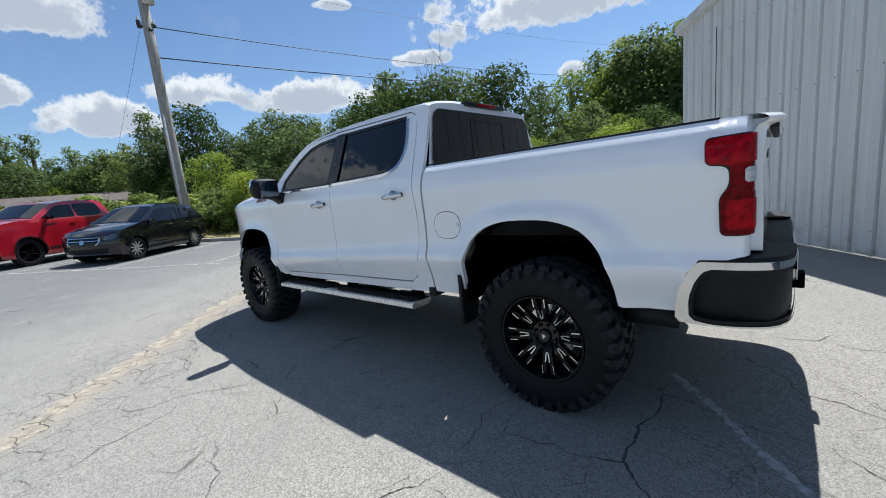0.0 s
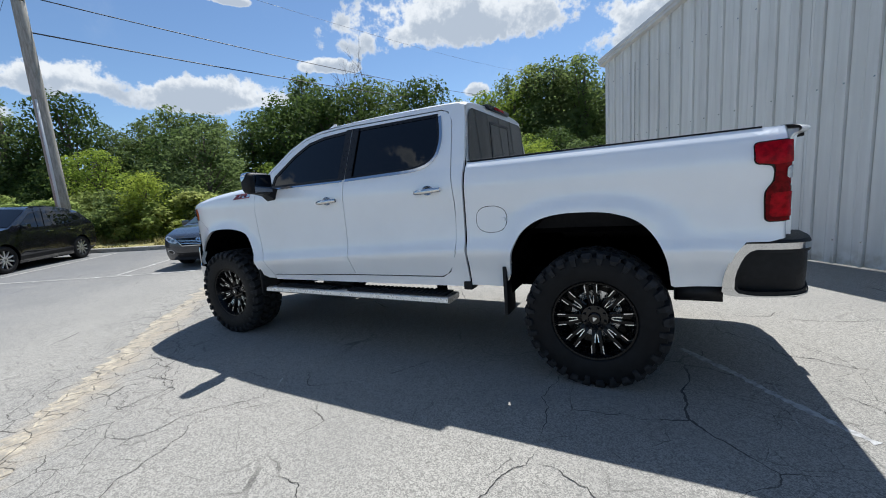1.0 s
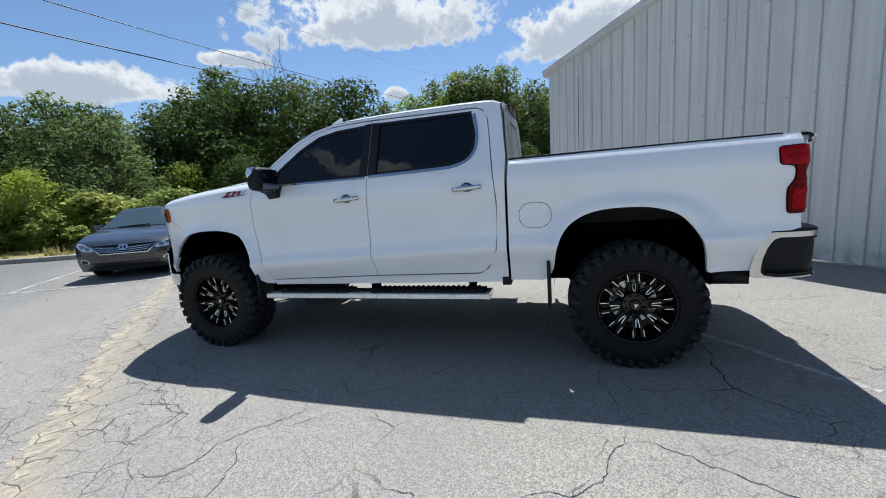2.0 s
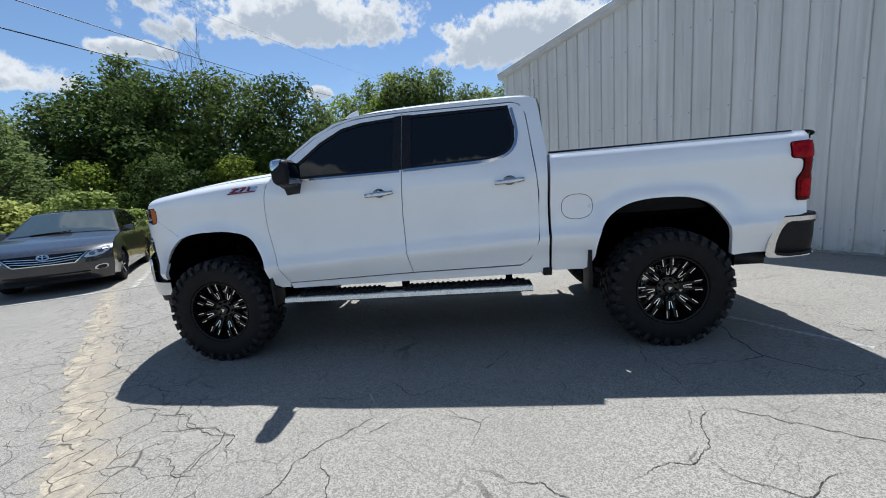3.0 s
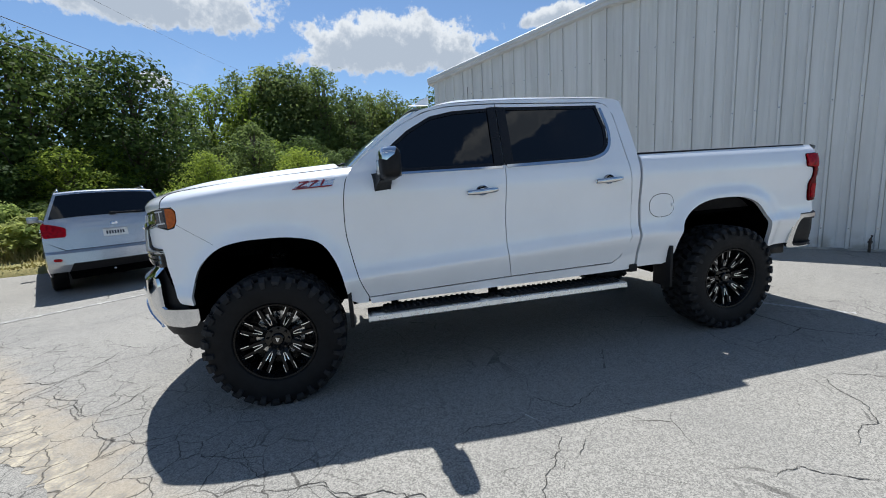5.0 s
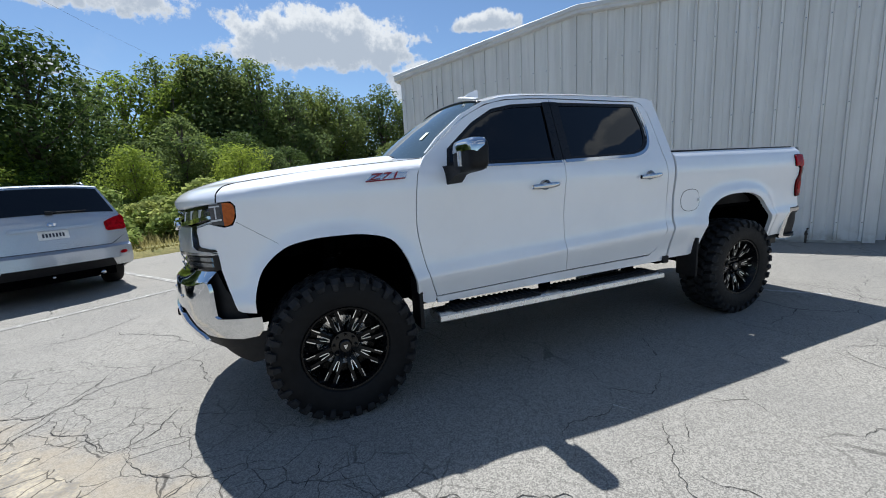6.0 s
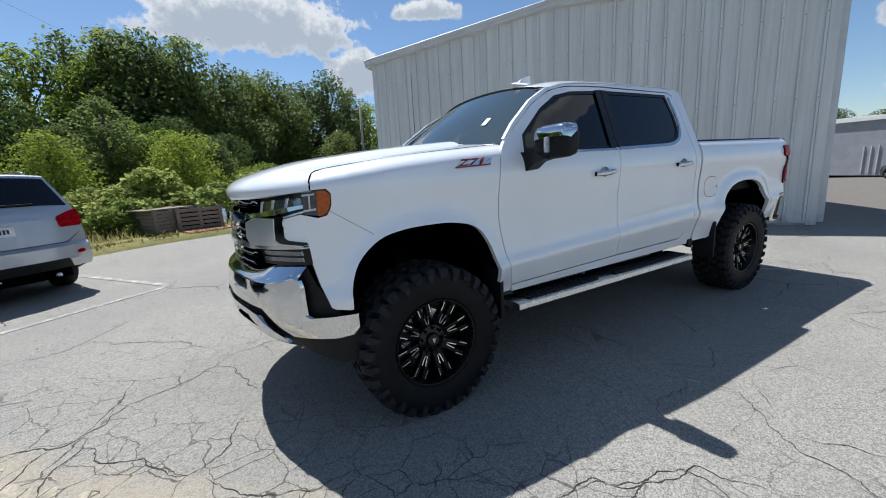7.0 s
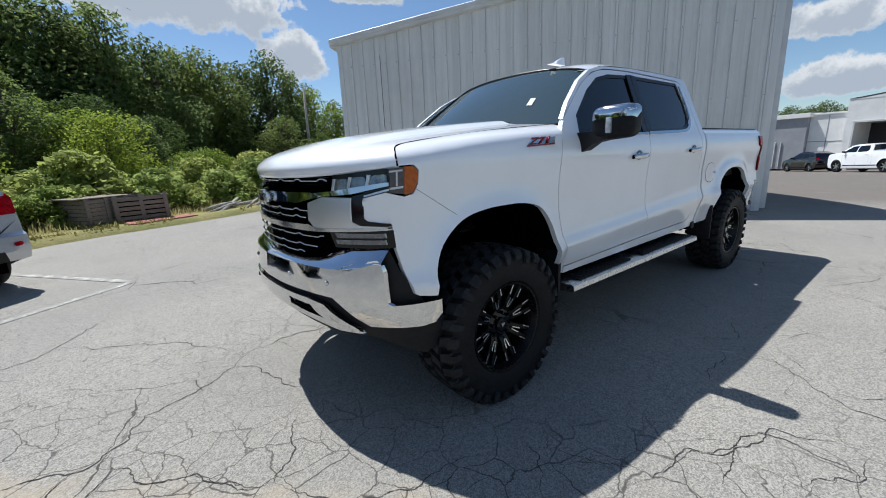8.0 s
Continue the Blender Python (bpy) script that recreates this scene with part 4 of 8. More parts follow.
def make_wheel(parent, x, y, spin):
    """An oversized tyre on a black rim with milled spokes; the face looks to -y."""
    R = TYRE
    prof = [(0.262, -0.135), (0.275, -0.152), (0.31, -0.163), (0.37, -0.166), (0.41, -0.160), (0.428, -0.152), (0.434, -0.135), (0.434, 0.135), (0.428, 0.152), (0.37, 0.166), (0.275, 0.152), (0.262, 0.135)]
    m = Matrix.Translation((x, y, HUB)) @ Matrix.Rotation(spin, 4, "Y")
    if y > 0:
        m = Matrix.Translation((x, y, HUB)) @ Matrix.Rotation(math.pi, 4, "Z") @ Matrix.Rotation(spin, 4, "Y")
    if "wheel" not in PROTO:
        bm = lathe(bmesh.new(), [(0.20, 0.12), (0.238, 0.13), (0.266, 0.135), (0.268, 0.128), (0.244, 0.115), (0.240, -0.09), (0.255, -0.125), (0.268, -0.135), (0.264, -0.147), (0.254, -0.145), (0.243, -0.118), (0.222, -0.06), (0.215, 0.03), (0.05, 0.05), (0.02, 0.05)], 56)
        PROTO["wheel"] = finish(bm, "rim")
        PROTO["tyre"] = finish(lathe(bmesh.new(), prof, 72), "tyre", 25)
        # tread: a zigzag of heavy lugs, with shoulder lugs that reach down the sidewall
        bm = bmesh.new()
        n = 32
        for k in range(n):
            t = 2 * math.pi * k / n
            for row, (y0, y1, dt, sk) in enumerate(((-0.158, -0.088, 0.0, 0.35), (-0.078, -0.004, 0.5, -0.55), (0.004, 0.078, 0.0, 0.55), (0.088, 0.158, 0.5, -0.35))):
                w = 0.66 * 2 * math.pi / n
                tt = t + dt * 2 * math.pi / n
                corner = []
                for yy, sh in ((y0, -sk), (y1, sk)):
                    for da in (-w / 2, w / 2):
                        ang = tt + da + sh * w * 0.5
                        corner.append((ang, yy))
                base = [bm.verts.new((0.428 * math.cos(a), yy, 0.428 * math.sin(a))) for a, yy in corner]
                drop = 0.010 if row in (0, 3) else 0.0
                topv = []
                for i, (a, yy) in enumerate(corner):
                    cx, cy = sum(c[0] for c in corner) / 4, (y0 + y1) / 2
                    a2, y2 = cx + (a - cx) * 0.86, cy + (yy - cy) * 0.92
                    rr = R - (drop if abs(yy) > 0.12 else 0)
                    topv.append(bm.verts.new((rr * math.cos(a2), y2, rr * math.sin(a2))))
                o = (0, 1, 3, 2)
                bm.faces.new([topv[i] for i in o])
                for i in range(4):
                    p, q = o[i], o[(i + 1) % 4]
                    bm.faces.new((base[p], base[q], topv[q], topv[p]))
            for sgn in (-1, 1):
                # sidewall lug
                tt = t + (0.0 if sgn < 0 else 0.5) * 2 * math.pi / n
                w = (0.44 if k % 2 else 0.60) * 2 * math.pi / n
                r0 = 0.384 if k % 2 else 0.402
                vs = []
                for rr, yy, k2 in ((0.456, 0.152, 1.0), (0.425, 0.178, 1.0), (r0, 0.178, 0.75)):
                    vs.append([bm.verts.new((rr * math.cos(tt + s * w / 2 * k2), sgn * yy, rr * math.sin(tt + s * w / 2 * k2))) for s in (-1, 1)])
                    vs[-1] += [bm.verts.new(((rr - 0.006) * math.cos(tt + s * w / 2 * k2 * 1.1), sgn * (yy - 0.014), (rr - 0.006) * math.sin(tt + s * w / 2 * k2 * 1.1))) for s in (1, -1)]
                for a, b in zip(vs, vs[1:]):
                    for i in range(4):
                        bm.faces.new((a[i], a[(i + 1) % 4], b[(i + 1) % 4], b[i]))
                bm.faces.new(vs[0])
                bm.faces.new(vs[-1][::-1])
        bmesh.ops.recalc_face_normals(bm, faces=bm.faces)
        PROTO["tread"] = finish(bm, "tread", smooth=False)
        # a spoke: two arms that leave the hub together and fork to the lip
        def arm(bm, sgn, lift, w0, w1):
            pts = [(0.060, 0.012), (0.112, 0.017), (0.150, 0.023), (0.242, 0.028)]
            rows = []
            for i, (r, off) in enumerate(pts):
                w = w0 + (w1 - w0) * i / 3
                d = -0.075 - 0.012 * math.sin(math.pi * i / 3) - 0.028 * smoothstep(0.12, 0.236, r) + 0.022 * smoothstep(0.1, 0.06, r)
                rows.append([(r, d - lift, sgn * off - w), (r, d - lift, sgn * off + w), (r, d + 0.035, sgn * off + w * 1.3), (r, d + 0.035, sgn * off - w * 1.3)])
            s2 = strip(rows, close=True)
            tmp = bpy.data.meshes.new("tmp")
            s2.to_mesh(tmp)
            s2.free()
            bm.from_mesh(tmp)
            bpy.data.meshes.remove(tmp)
        bm = bmesh.new()
        for sgn in (-1, 1):
            arm(bm, sgn, 0.0, 0.013, 0.010)
        PROTO["spoke"] = finish(bm, "spoke")
        # milled edge lines on the fork
        def dd(r):
            return -0.0785 - 0.012 * math.sin(math.pi * min(1, max(0, (r - 0.06) / 0.176))) - 0.029 * smoothstep(0.12, 0.236, r)

        PROTO["milling"] = []
        for sgn in (-1, 1):
            for line in ([(0.106, 0.0035), (0.114, 0.0070), (0.134, 0.0095), (0.164, 0.0125)], [(0.182, 0.0355), (0.240, 0.0385)]):
                rows = [[(r, dd(r) + 0.003, sgn * (o - 0.0026)), (r, dd(r) - 0.001, sgn * (o - 0.0026)), (r, dd(r) - 0.001, sgn * (o + 0.0026)), (r, dd(r) + 0.003, sgn * (o + 0.0026))] for r, o in line]
                PROTO["milling"].append(finish(strip(rows), "milled_edge", smooth=False))
        PROTO["hub"] = finish(lathe(bmesh.new(), [(0.0, -0.100), (0.034, -0.100), (0.040, -0.094), (0.042, -0.075), (0.085, -0.070), (0.092, -0.060), (0.10, -0.02)], 32), "hub_cap")
        bm = bmesh.new()
        vs = [bm.verts.new((px, -0.102, pz)) for px, pz in ((-0.014, 0.012), (0.014, 0.012), (0.008, -0.004), (0.0, -0.018), (-0.008, -0.004))]
        bm.faces.new(vs)
        PROTO["emblem"] = finish(bm, "cap_emblem", smooth=False)
        PROTO["nut"] = finish(lathe(bmesh.new(), [(0.0, -0.098), (0.008, -0.098), (0.010, -0.092), (0.010, -0.065)], 6), "lug_nut")
        PROTO["disc"] = finish(lathe(bmesh.new(), [(0.05, 0.03), (0.165, 0.03), (0.165, 0.045), (0.05, 0.045)], 40), "brake_disc")
    w = part("wheel", PROTO["wheel"], M["rim_black"], parent, "black alloy wheel")
    w.matrix_local = m
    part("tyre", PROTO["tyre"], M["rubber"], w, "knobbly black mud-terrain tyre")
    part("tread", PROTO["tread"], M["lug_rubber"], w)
    part("brake_disc", PROTO["disc"], M["satin"], w)
    part("hub_cap", PROTO["hub"], M["gloss_black"], w)
    part("cap_emblem", PROTO["emblem"], M["alloy"], w)
    for k in range(8):
        t = 2 * math.pi * (k + 0.5) / 8
        s = part("spoke", PROTO["spoke"], M["rim_black"], w)
        s.matrix_local = Matrix.Rotation(t, 4, "Y")
        for n, me in enumerate(PROTO["milling"]):
            s = part("milled_edge", me, M["milled"], w, "bright milled edge")
            s.matrix_local = Matrix.Rotation(t, 4, "Y")
        s = part("lug_nut", PROTO["nut"], M["gloss_black"], w)
        s.matrix_local = Matrix.Rotation(t + 0.39, 4, "Y") @ Matrix.Translation((0.070, 0, 0))
    return w


PROTO = {}
TRUCK = thing("pickup_truck", Matrix.Translation((0.0, 0.05, 0.0)), "white lifted crew cab pickup on black wheels", "pickup truck")


def make_truck_body():
    T, W = TRUCK, M["white"]
    gap = -0.003
    # front fender, which wraps round to the lamps
    outline = BONNET_SEAM[::-1] + [(-4.360, 1.387), (-4.285, 1.390), (-4.264, 1.365), (-4.268, 1.305), (-4.290, 1.262), (-4.335, 1.252), (-4.42, 1.276), (-4.525, 1.252), (-4.535, 1.235), (-4.535, 1.155), (-4.515, 1.138), (-4.40, 1.120), (-4.392, 1.02), (-4.365, 0.90), (-4.328, 0.775), (-4.305, 0.762)]
    outline += ARCH_F + [(-3.245, 0.66), (-3.19, 0.622), (-3.12, 0.616)] + F_SEAM
    pair("fender", sheet(grow(outline, gap), fender, step=0.05, depth=0.035, stepq=0.028), W, T)
    pair("fascia_gap", sheet([(-4.2795, 1.2820), (-4.2785, 1.2835), (-4.0655, 1.1390), (-4.0665, 1.1375)], lambda a, q: fender(a, q) + Vector((0, -0.0015, 0)), step=0.05), M["under"], T)
    # doors with window openings
    fd = F_SEAM + smooth_line(TOP_SEAM, 3) + B_SEAM[::-1]
    door = pair("front_door", sheet(grow(fd, gap), cab, [WIN_F], step=0.06, depth=0.03, stepq=0.024), W, T)
    rd = B_SEAM + R_SEAM[::-1]
    rdoor = pair("rear_door", sheet(grow(rd, gap), cab, [WIN_R], step=0.06, depth=0.03, stepq=0.024), W, T)
    # roof side, rear pillar and sill in one pressing
    ring = [(-3.125, 1.62), (-3.02, 1.722), (-2.80, 1.888), (-2.62, 1.978), (-2.42, 2.020), (-2.0, 2.042), (-1.5, 2.047), (-0.985, 2.040), (-0.934, 2.016), (-0.918, 1.90), (-0.893, 1.60), (-0.905, 1.20), (-0.905, 0.64), (-0.94, 0.625), (-1.4, 0.620), (-3.10, 0.608), (-3.112, 0.655)]
    ring += [(-2.02, 0.684), (-1.13, 0.693), (-1.055, 0.740), (-0.980, 0.90), (-0.966, 1.27), (-0.992, 1.55), (-1.024, 1.90), (-1.068, 1.985), (-1.13, 2.010), (-2.03, 2.018), (-2.2, 2.014), (-2.42, 2.001), (-2.60, 1.961), (-2.80, 1.861), (-3.03, 1.691)]
    pair("cab_side", sheet(ring, cab, step=0.07, depth=0.03, stepq=0.024), W, T)
    # dark seam backing behind the panel gaps
    back = [(-3.23, 0.62), (-3.23, 1.50), (-3.10, 1.50), (-0.95, 1.50), (-0.89, 1.50), (-0.89, 0.64)]
    pair("seam_backing", sheet(back, lambda x, z: cab(x, z) + Vector((0, 0.022, 0)), step=0.12), M["under"], T)
    # glass, black window surrounds and the bright strip under the windows
    for hole, who, nm in ((WIN_F, door, "f"), (WIN_R, rdoor, "r")):
        glass = grow(hole, -0.012)
        for k, ob in enumerate(who):
            s = 1 if k == 0 else -1
            bm = sheet(glass, lambda x, z: cab(x, z) + Vector((0, 0.012, 0)), step=0.12)
            tr = sheet(hole, lambda x, z: cab(x, z) + Vector((0, 0.006, 0)), [grow(hole, -0.024)], step=0.12, depth=0.012)
            g, t = finish(bm, "window_glass"), finish(tr, "window_surround")
            g.materials.append(M["glass"])
            t.materials.append(M["trim_black"])
            if s < 0:
                g, t = mirrored(g, "window_glass"), mirrored(t, "window_surround")
            part("window_glass", g, M["glass"], ob, "dark tinted glass")
            part("window_surround", t, M["trim_black"], ob)
    for a, b, who in (([(-2.118, 1.540), (-2.100, 1.984), (-2.0345, 1.988), (-2.0435, 1.540)], 0, door), ([(-2.0375, 1.541), (-2.0285, 1.988), (-1.955, 1.985), (-1.965, 1.541)], 0, rdoor)):
        me = finish(sheet(a, lambda x, z: cab(x, z) + Vector((0, -0.003, 0)), step=0.2, depth=0.01), "pillar_cover")
        me.materials.append(M["trim_black"])
        part("pillar_cover", me, M["trim_black"], who[0])
        part("pillar_cover", mirrored(me, "pillar_cover"), M["trim_black"], who[1])

    def bright(pts, w, who, nm="belt_moulding"):
        line = rounded(pts, 2, False)
        loop = [(x, z) for x, z in line]
        n = len(loop)
        offs = []
        for i in range(n):
            a, b = Vector(loop[max(i - 1, 0)]), Vector(loop[min(i + 1, n - 1)])
            d = (b - a).normalized()
            offs.append((loop[i][0] - d.y * w, loop[i][1] + d.x * w))
        rows = [[cab(*p) + Vector((0, 0.004, 0)), cab(*p) + Vector((0, -0.008, 0)), cab(*q) + Vector((0, -0.008, 0)), cab(*q) + Vector((0, 0.004, 0))] for p, q in zip(loop, offs)]
        me = finish(strip(rows), nm)
        me.materials.append(M["chrome"])
        part(nm, me, M["chrome"], who[0], "chrome window strip")
        part(nm, mirrored(me, nm), M["chrome"], who[1])

    bright([(-3.0, 1.514), (-2.06, 1.519)], 0.017, door)
    bright([(-2.025, 1.519), (-1.36, 1.535), (-1.27, 1.547), (-1.185, 1.577), (-1.128, 1.632), (-1.102, 1.70), (-1.095, 1.80), (-1.126, 1.962)], 0.024, rdoor)

    # handles
    for xh, zh, who in ((-2.236, 1.358, door), (-1.19, 1.378, rdoor)):
        y = -side_y(xh, zh)
        bm = bmesh.new()
        rows = []
        for i in range(13):
            t = i / 12
            x = xh - 0.115 + 0.23 * t
            o = 0.044 * math.sin(math.pi * min(1, max(0, 0.03 + 0.94 * t))) ** 0.45
            hh = 0.016 + 0.004 * math.sin(math.pi * t)
            dz = 0.012 * t
            rows.append([(x, y - o + 0.012 * math.cos(a), zh + dz + hh * math.sin(a) - 0.004) for a in (2 * math.pi * k / 10 for k in range(10))])
        bm = strip(rows, close=True)
        cup = lathe(bmesh.new(), [(0.0, 0.002), (0.03, -0.002), (0.042, -0.007), (0.046, -0.004)], 24)
        for v in cup.verts:
            v.co = Vector((xh + v.co.x * 1.1, y + v.co.y + 0.0, zh + 0.008 + v.co.z * 0.8))
        for bmx, nm, mt in ((bm, "door_handle", M["chrome"]), (cup, "handle_cup", M["chrome"])):
            me = finish(bmx, nm)
            me.materials.append(mt)
            part(nm, me, mt, who[0], "chrome handle")
            part(nm, mirrored(me, nm), mt, who[1], "chrome handle")

    # roof, windscreen, rear window, bonnet
    edge_z = [(-2.64, 1.968), (-2.42, 2.020), (-2.0, 2.042), (-1.5, 2.047), (-0.99, 2.038), (-0.925, 2.014)]
    rows = []
    for i in range(25):
        f = i / 24
        row = []
        for j in range(29):
            s = -1 + 2 * j / 28
            xa = -2.62 + (-0.925 + 2.62) * f
            x = xa + (-0.06 * (1 - s * s) * (1 - f)) * 1.0
            ze = spline(edge_z, xa)
            y = s * (0.908 - (ze - 1.54) * 0.405 + 0.002)
            crown = (1 - abs(s) ** 5) * 0.045 + 0.030 * (1 - s * s)
            crown *= smoothstep(-0.02, 0.22, f) * 0.85 + 0.15
            crown *= 1 - 0.35 * smoothstep(0.93, 1.0, f)
            row.append((x, y, ze + crown + 0.001))
        rows.append(row)
    part("roof", strip(rows), W, T)
    rows = []
    for i in range(11):
        f = i / 10
        rows.append([])
        for j in range(25):
            s = -1 + 2 * j / 24
            zb, zt = 1.60 - 0.02 * s * s, 2.012 - 0.035 * s * s + 0.03 * (1 - abs(s) ** 5)
            x = (-3.27 + 0.17 * s * s) * (1 - f) + (-2.655 + 0.055 * s * s) * f - 0.035 * math.sin(math.pi * f) * (1 - 0.5 * s * s)
            z = zb + (zt - zb) * f
            w = 0.845 - 0.155 * f
            rows[-1].append((x, s * w, z))
    ws = part("windscreen", strip(rows), M["glass"], T, "windscreen with reflected sky in its base colour")
    ws.data.materials.clear()
    ws.data.materials.append(M["windscreen"])
    fr = bmesh.new()
    for s in (-1, 1):
        tube(fr, [(r[0 if s < 0 else -1][0] + 0.004, r[0 if s < 0 else -1][1] * 1.01, r[0 if s < 0 else -1][2]) for r in rows], 0.013, 6)
    tube(fr, [(p[0] - 0.004, p[1], p[2] + 0.003) for p in rows[0]], 0.012, 6)
    tube(fr, [(p[0], p[1], p[2] + 0.002) for p in rows[-1]], 0.010, 6)
    part("windscreen_seal", fr, M["trim_black"], ws)
    patch = [[Vector(rows[a][b]).lerp(Vector(rows[a][b + 1]), 0.5) for b in (3, 4)] for a in (3, 5)]
    nrm = (patch[1][0] - patch[0][0]).cross(patch[0][1] - patch[0][0]).normalized()
    nrm = nrm if nrm.z > 0 else -nrm
    mid = (patch[0][0] + patch[1][1]) / 2
    part("sticker", strip([[p.lerp(mid, 0.4) + nrm * 0.006 for p in r] for r in patch]), M["sticker"], ws, "small paper sticker")
    # cowl and wipers
    rows = [[(-3.30 + 0.17 * s * s - 0.06, s * 0.83, 1.585 - 0.01 * s * s) for s in [-1 + j / 8 for j in range(17)]], [(-3.265 + 0.17 * s * s, s * 0.84, 1.603 - 0.02 * s * s) for s in [-1 + j / 8 for j in range(17)]]]
    part("cowl", strip(rows), M["plastic"], T)
    for y0 in (-0.55, 0.1):
        part("wiper", tube(bmesh.new(), [(-3.25, y0, 1.615), (-3.21, y0 + 0.25, 1.645), (-3.19, y0 + 0.55, 1.655)], 0.008, 6), M["plastic"], T)
    # bonnet
    keys = [(0.0, -4.360, 1.392, -4.69, 1.356), (0.045, -4.356, 1.45, -4.695, 1.395), (0.10, -4.335, 1.518, -4.66, 1.437), (0.17, -4.285, 1.570, -4.60, 1.467), (0.28, -4.16, 1.612, -4.45, 1.502), (0.5, -3.85, 1.652, -4.12, 1.548), (0.75, -3.5, 1.675, -3.75, 1.590), (1.0, -3.14, 1.699, -3.34, 1.622)]
    rows = []
    for i in range(41):
        f = (i / 40) ** 1.35
        a, q, xc, zc = (spline([(k[0], k[n]) for k in keys], f) for n in (1, 2, 3, 4))
        S = fender(a, q)
        row = []
        for j in range(41):
            t = -1 + 2 * j / 40
            e = abs(t)
            x = xc + (S.x - xc) * e**2.4
            z = zc + (S.z - zc) * e**2.6
            z += (0.030 * smoothstep(0.74, 0.62, e) * (1 - 0.3 * e)) * smoothstep(0.10, 0.45, f)
            row.append((x, t * -S.y, z))
        rows.append(row)
    bn = part("bonnet", strip(rows), W, T)
    lip = [[(p[0], p[1], p[2]) for p in rows[0]], [(p[0] + 0.010, p[1], p[2] - 0.012) for p in rows[0]], [(p[0] + 0.06, p[1] * 0.98, p[2] - 0.014) for p in rows[0]]]
    part("bonnet_lip", strip(lip), W, bn)
    gapline = [fender(a, q) for a, q in BONNET_SEAM]
    for sg in (1, -1):
        part("bonnet_gap", tube(bmesh.new(), [(p.x, sg * p.y * 0.998, p.z - 0.002) for p in (Vector((spline([(k, g.x) for k, g in enumerate(gapline)], n / 4), spline([(k, g.y) for k, g in enumerate(gapline)], n / 4), spline([(k, g.z) for k, g in enumerate(gapline)], n / 4))) for n in range(25))], 0.0045, 6), M["under"], bn)
    # rear of the cab
    rows = [[(-0.928 + 0.01 + 0.025 * (1 - f), s * (0.86 - 0.15 * f), 1.45 + 0.575 * f + 0.035 * f * (1 - abs(s) ** 5)) for s in [-1 + j / 8 for j in range(17)]] for f in [k / 6 for k in range(7)]]
    part("cab_back", strip(rows), W, T)
    rg = [(-0.80, 1.55), (-0.705, 2.0), (0.705, 2.0), (0.80, 1.55)]

    def backplane(y, z):
        f = (z - 1.45) / 0.575
        return Vector((-0.916 + 0.025 * (1 - f) + 0.008, y, z))

    rw = part("rear_window", sheet(rounded(rg, 2), backplane, step=0.3), M["glass"], T, "dark tinted rear window")
    part("slider_frame", sheet([(-0.26, 1.58), (-0.25, 1.94), (0.25, 1.94), (0.26, 1.58)], lambda y, z: backplane(y, z) + Vector((0.004, 0, 0)), [[(-0.24, 1.60), (-0.23, 1.92), (0.23, 1.92), (0.24, 1.60)]], step=0.3), M["trim_black"], rw)
    hl = bmesh.new()
    box(hl, -0.955, -0.895, -0.30, 0.30, 2.045, 2.083, 0.012)
    tl = part("third_brake_lamp", hl, M["trim_black"], T)
    part("lens", boxes((-0.90, -0.887, -0.13, 0.13, 2.052, 2.076), bevel=0.004), M["red_lens"], tl, "dark red lens")
    # shark-fin aerial
    rows = [[(-2.66 + 0.17 * f, -0.42 + w * 0.5 * (1 - f * 0.2), 2.068) for w in (-0.05, 0.05)] + [(-2.615 + 0.125 * f, -0.42 + w, 2.068 + 0.062 * f**0.7) for w in (0.012, -0.012)] for f in (0.02, 0.3, 0.6, 0.85, 1.0)]
    part("roof_aerial", strip(rows, close=True), W, T, "white shark-fin aerial")


def corner(a, z, out=0.0):
    """The bed side, carried round the rear corner; a is the way along it."""
    R, X = 0.050, 0.925
    q = bed(min(a, X), z)
    t = min(math.pi / 2, max(0.0, (a - X) / R))
    rest = max(0.0, a - X - R * math.pi / 2)
    nrm = Vector((math.sin(t), -math.cos(t), 0))
    return Vector((q.x, q.y + R, z)) + nrm * (R + out) + Vector((0, rest, 0))


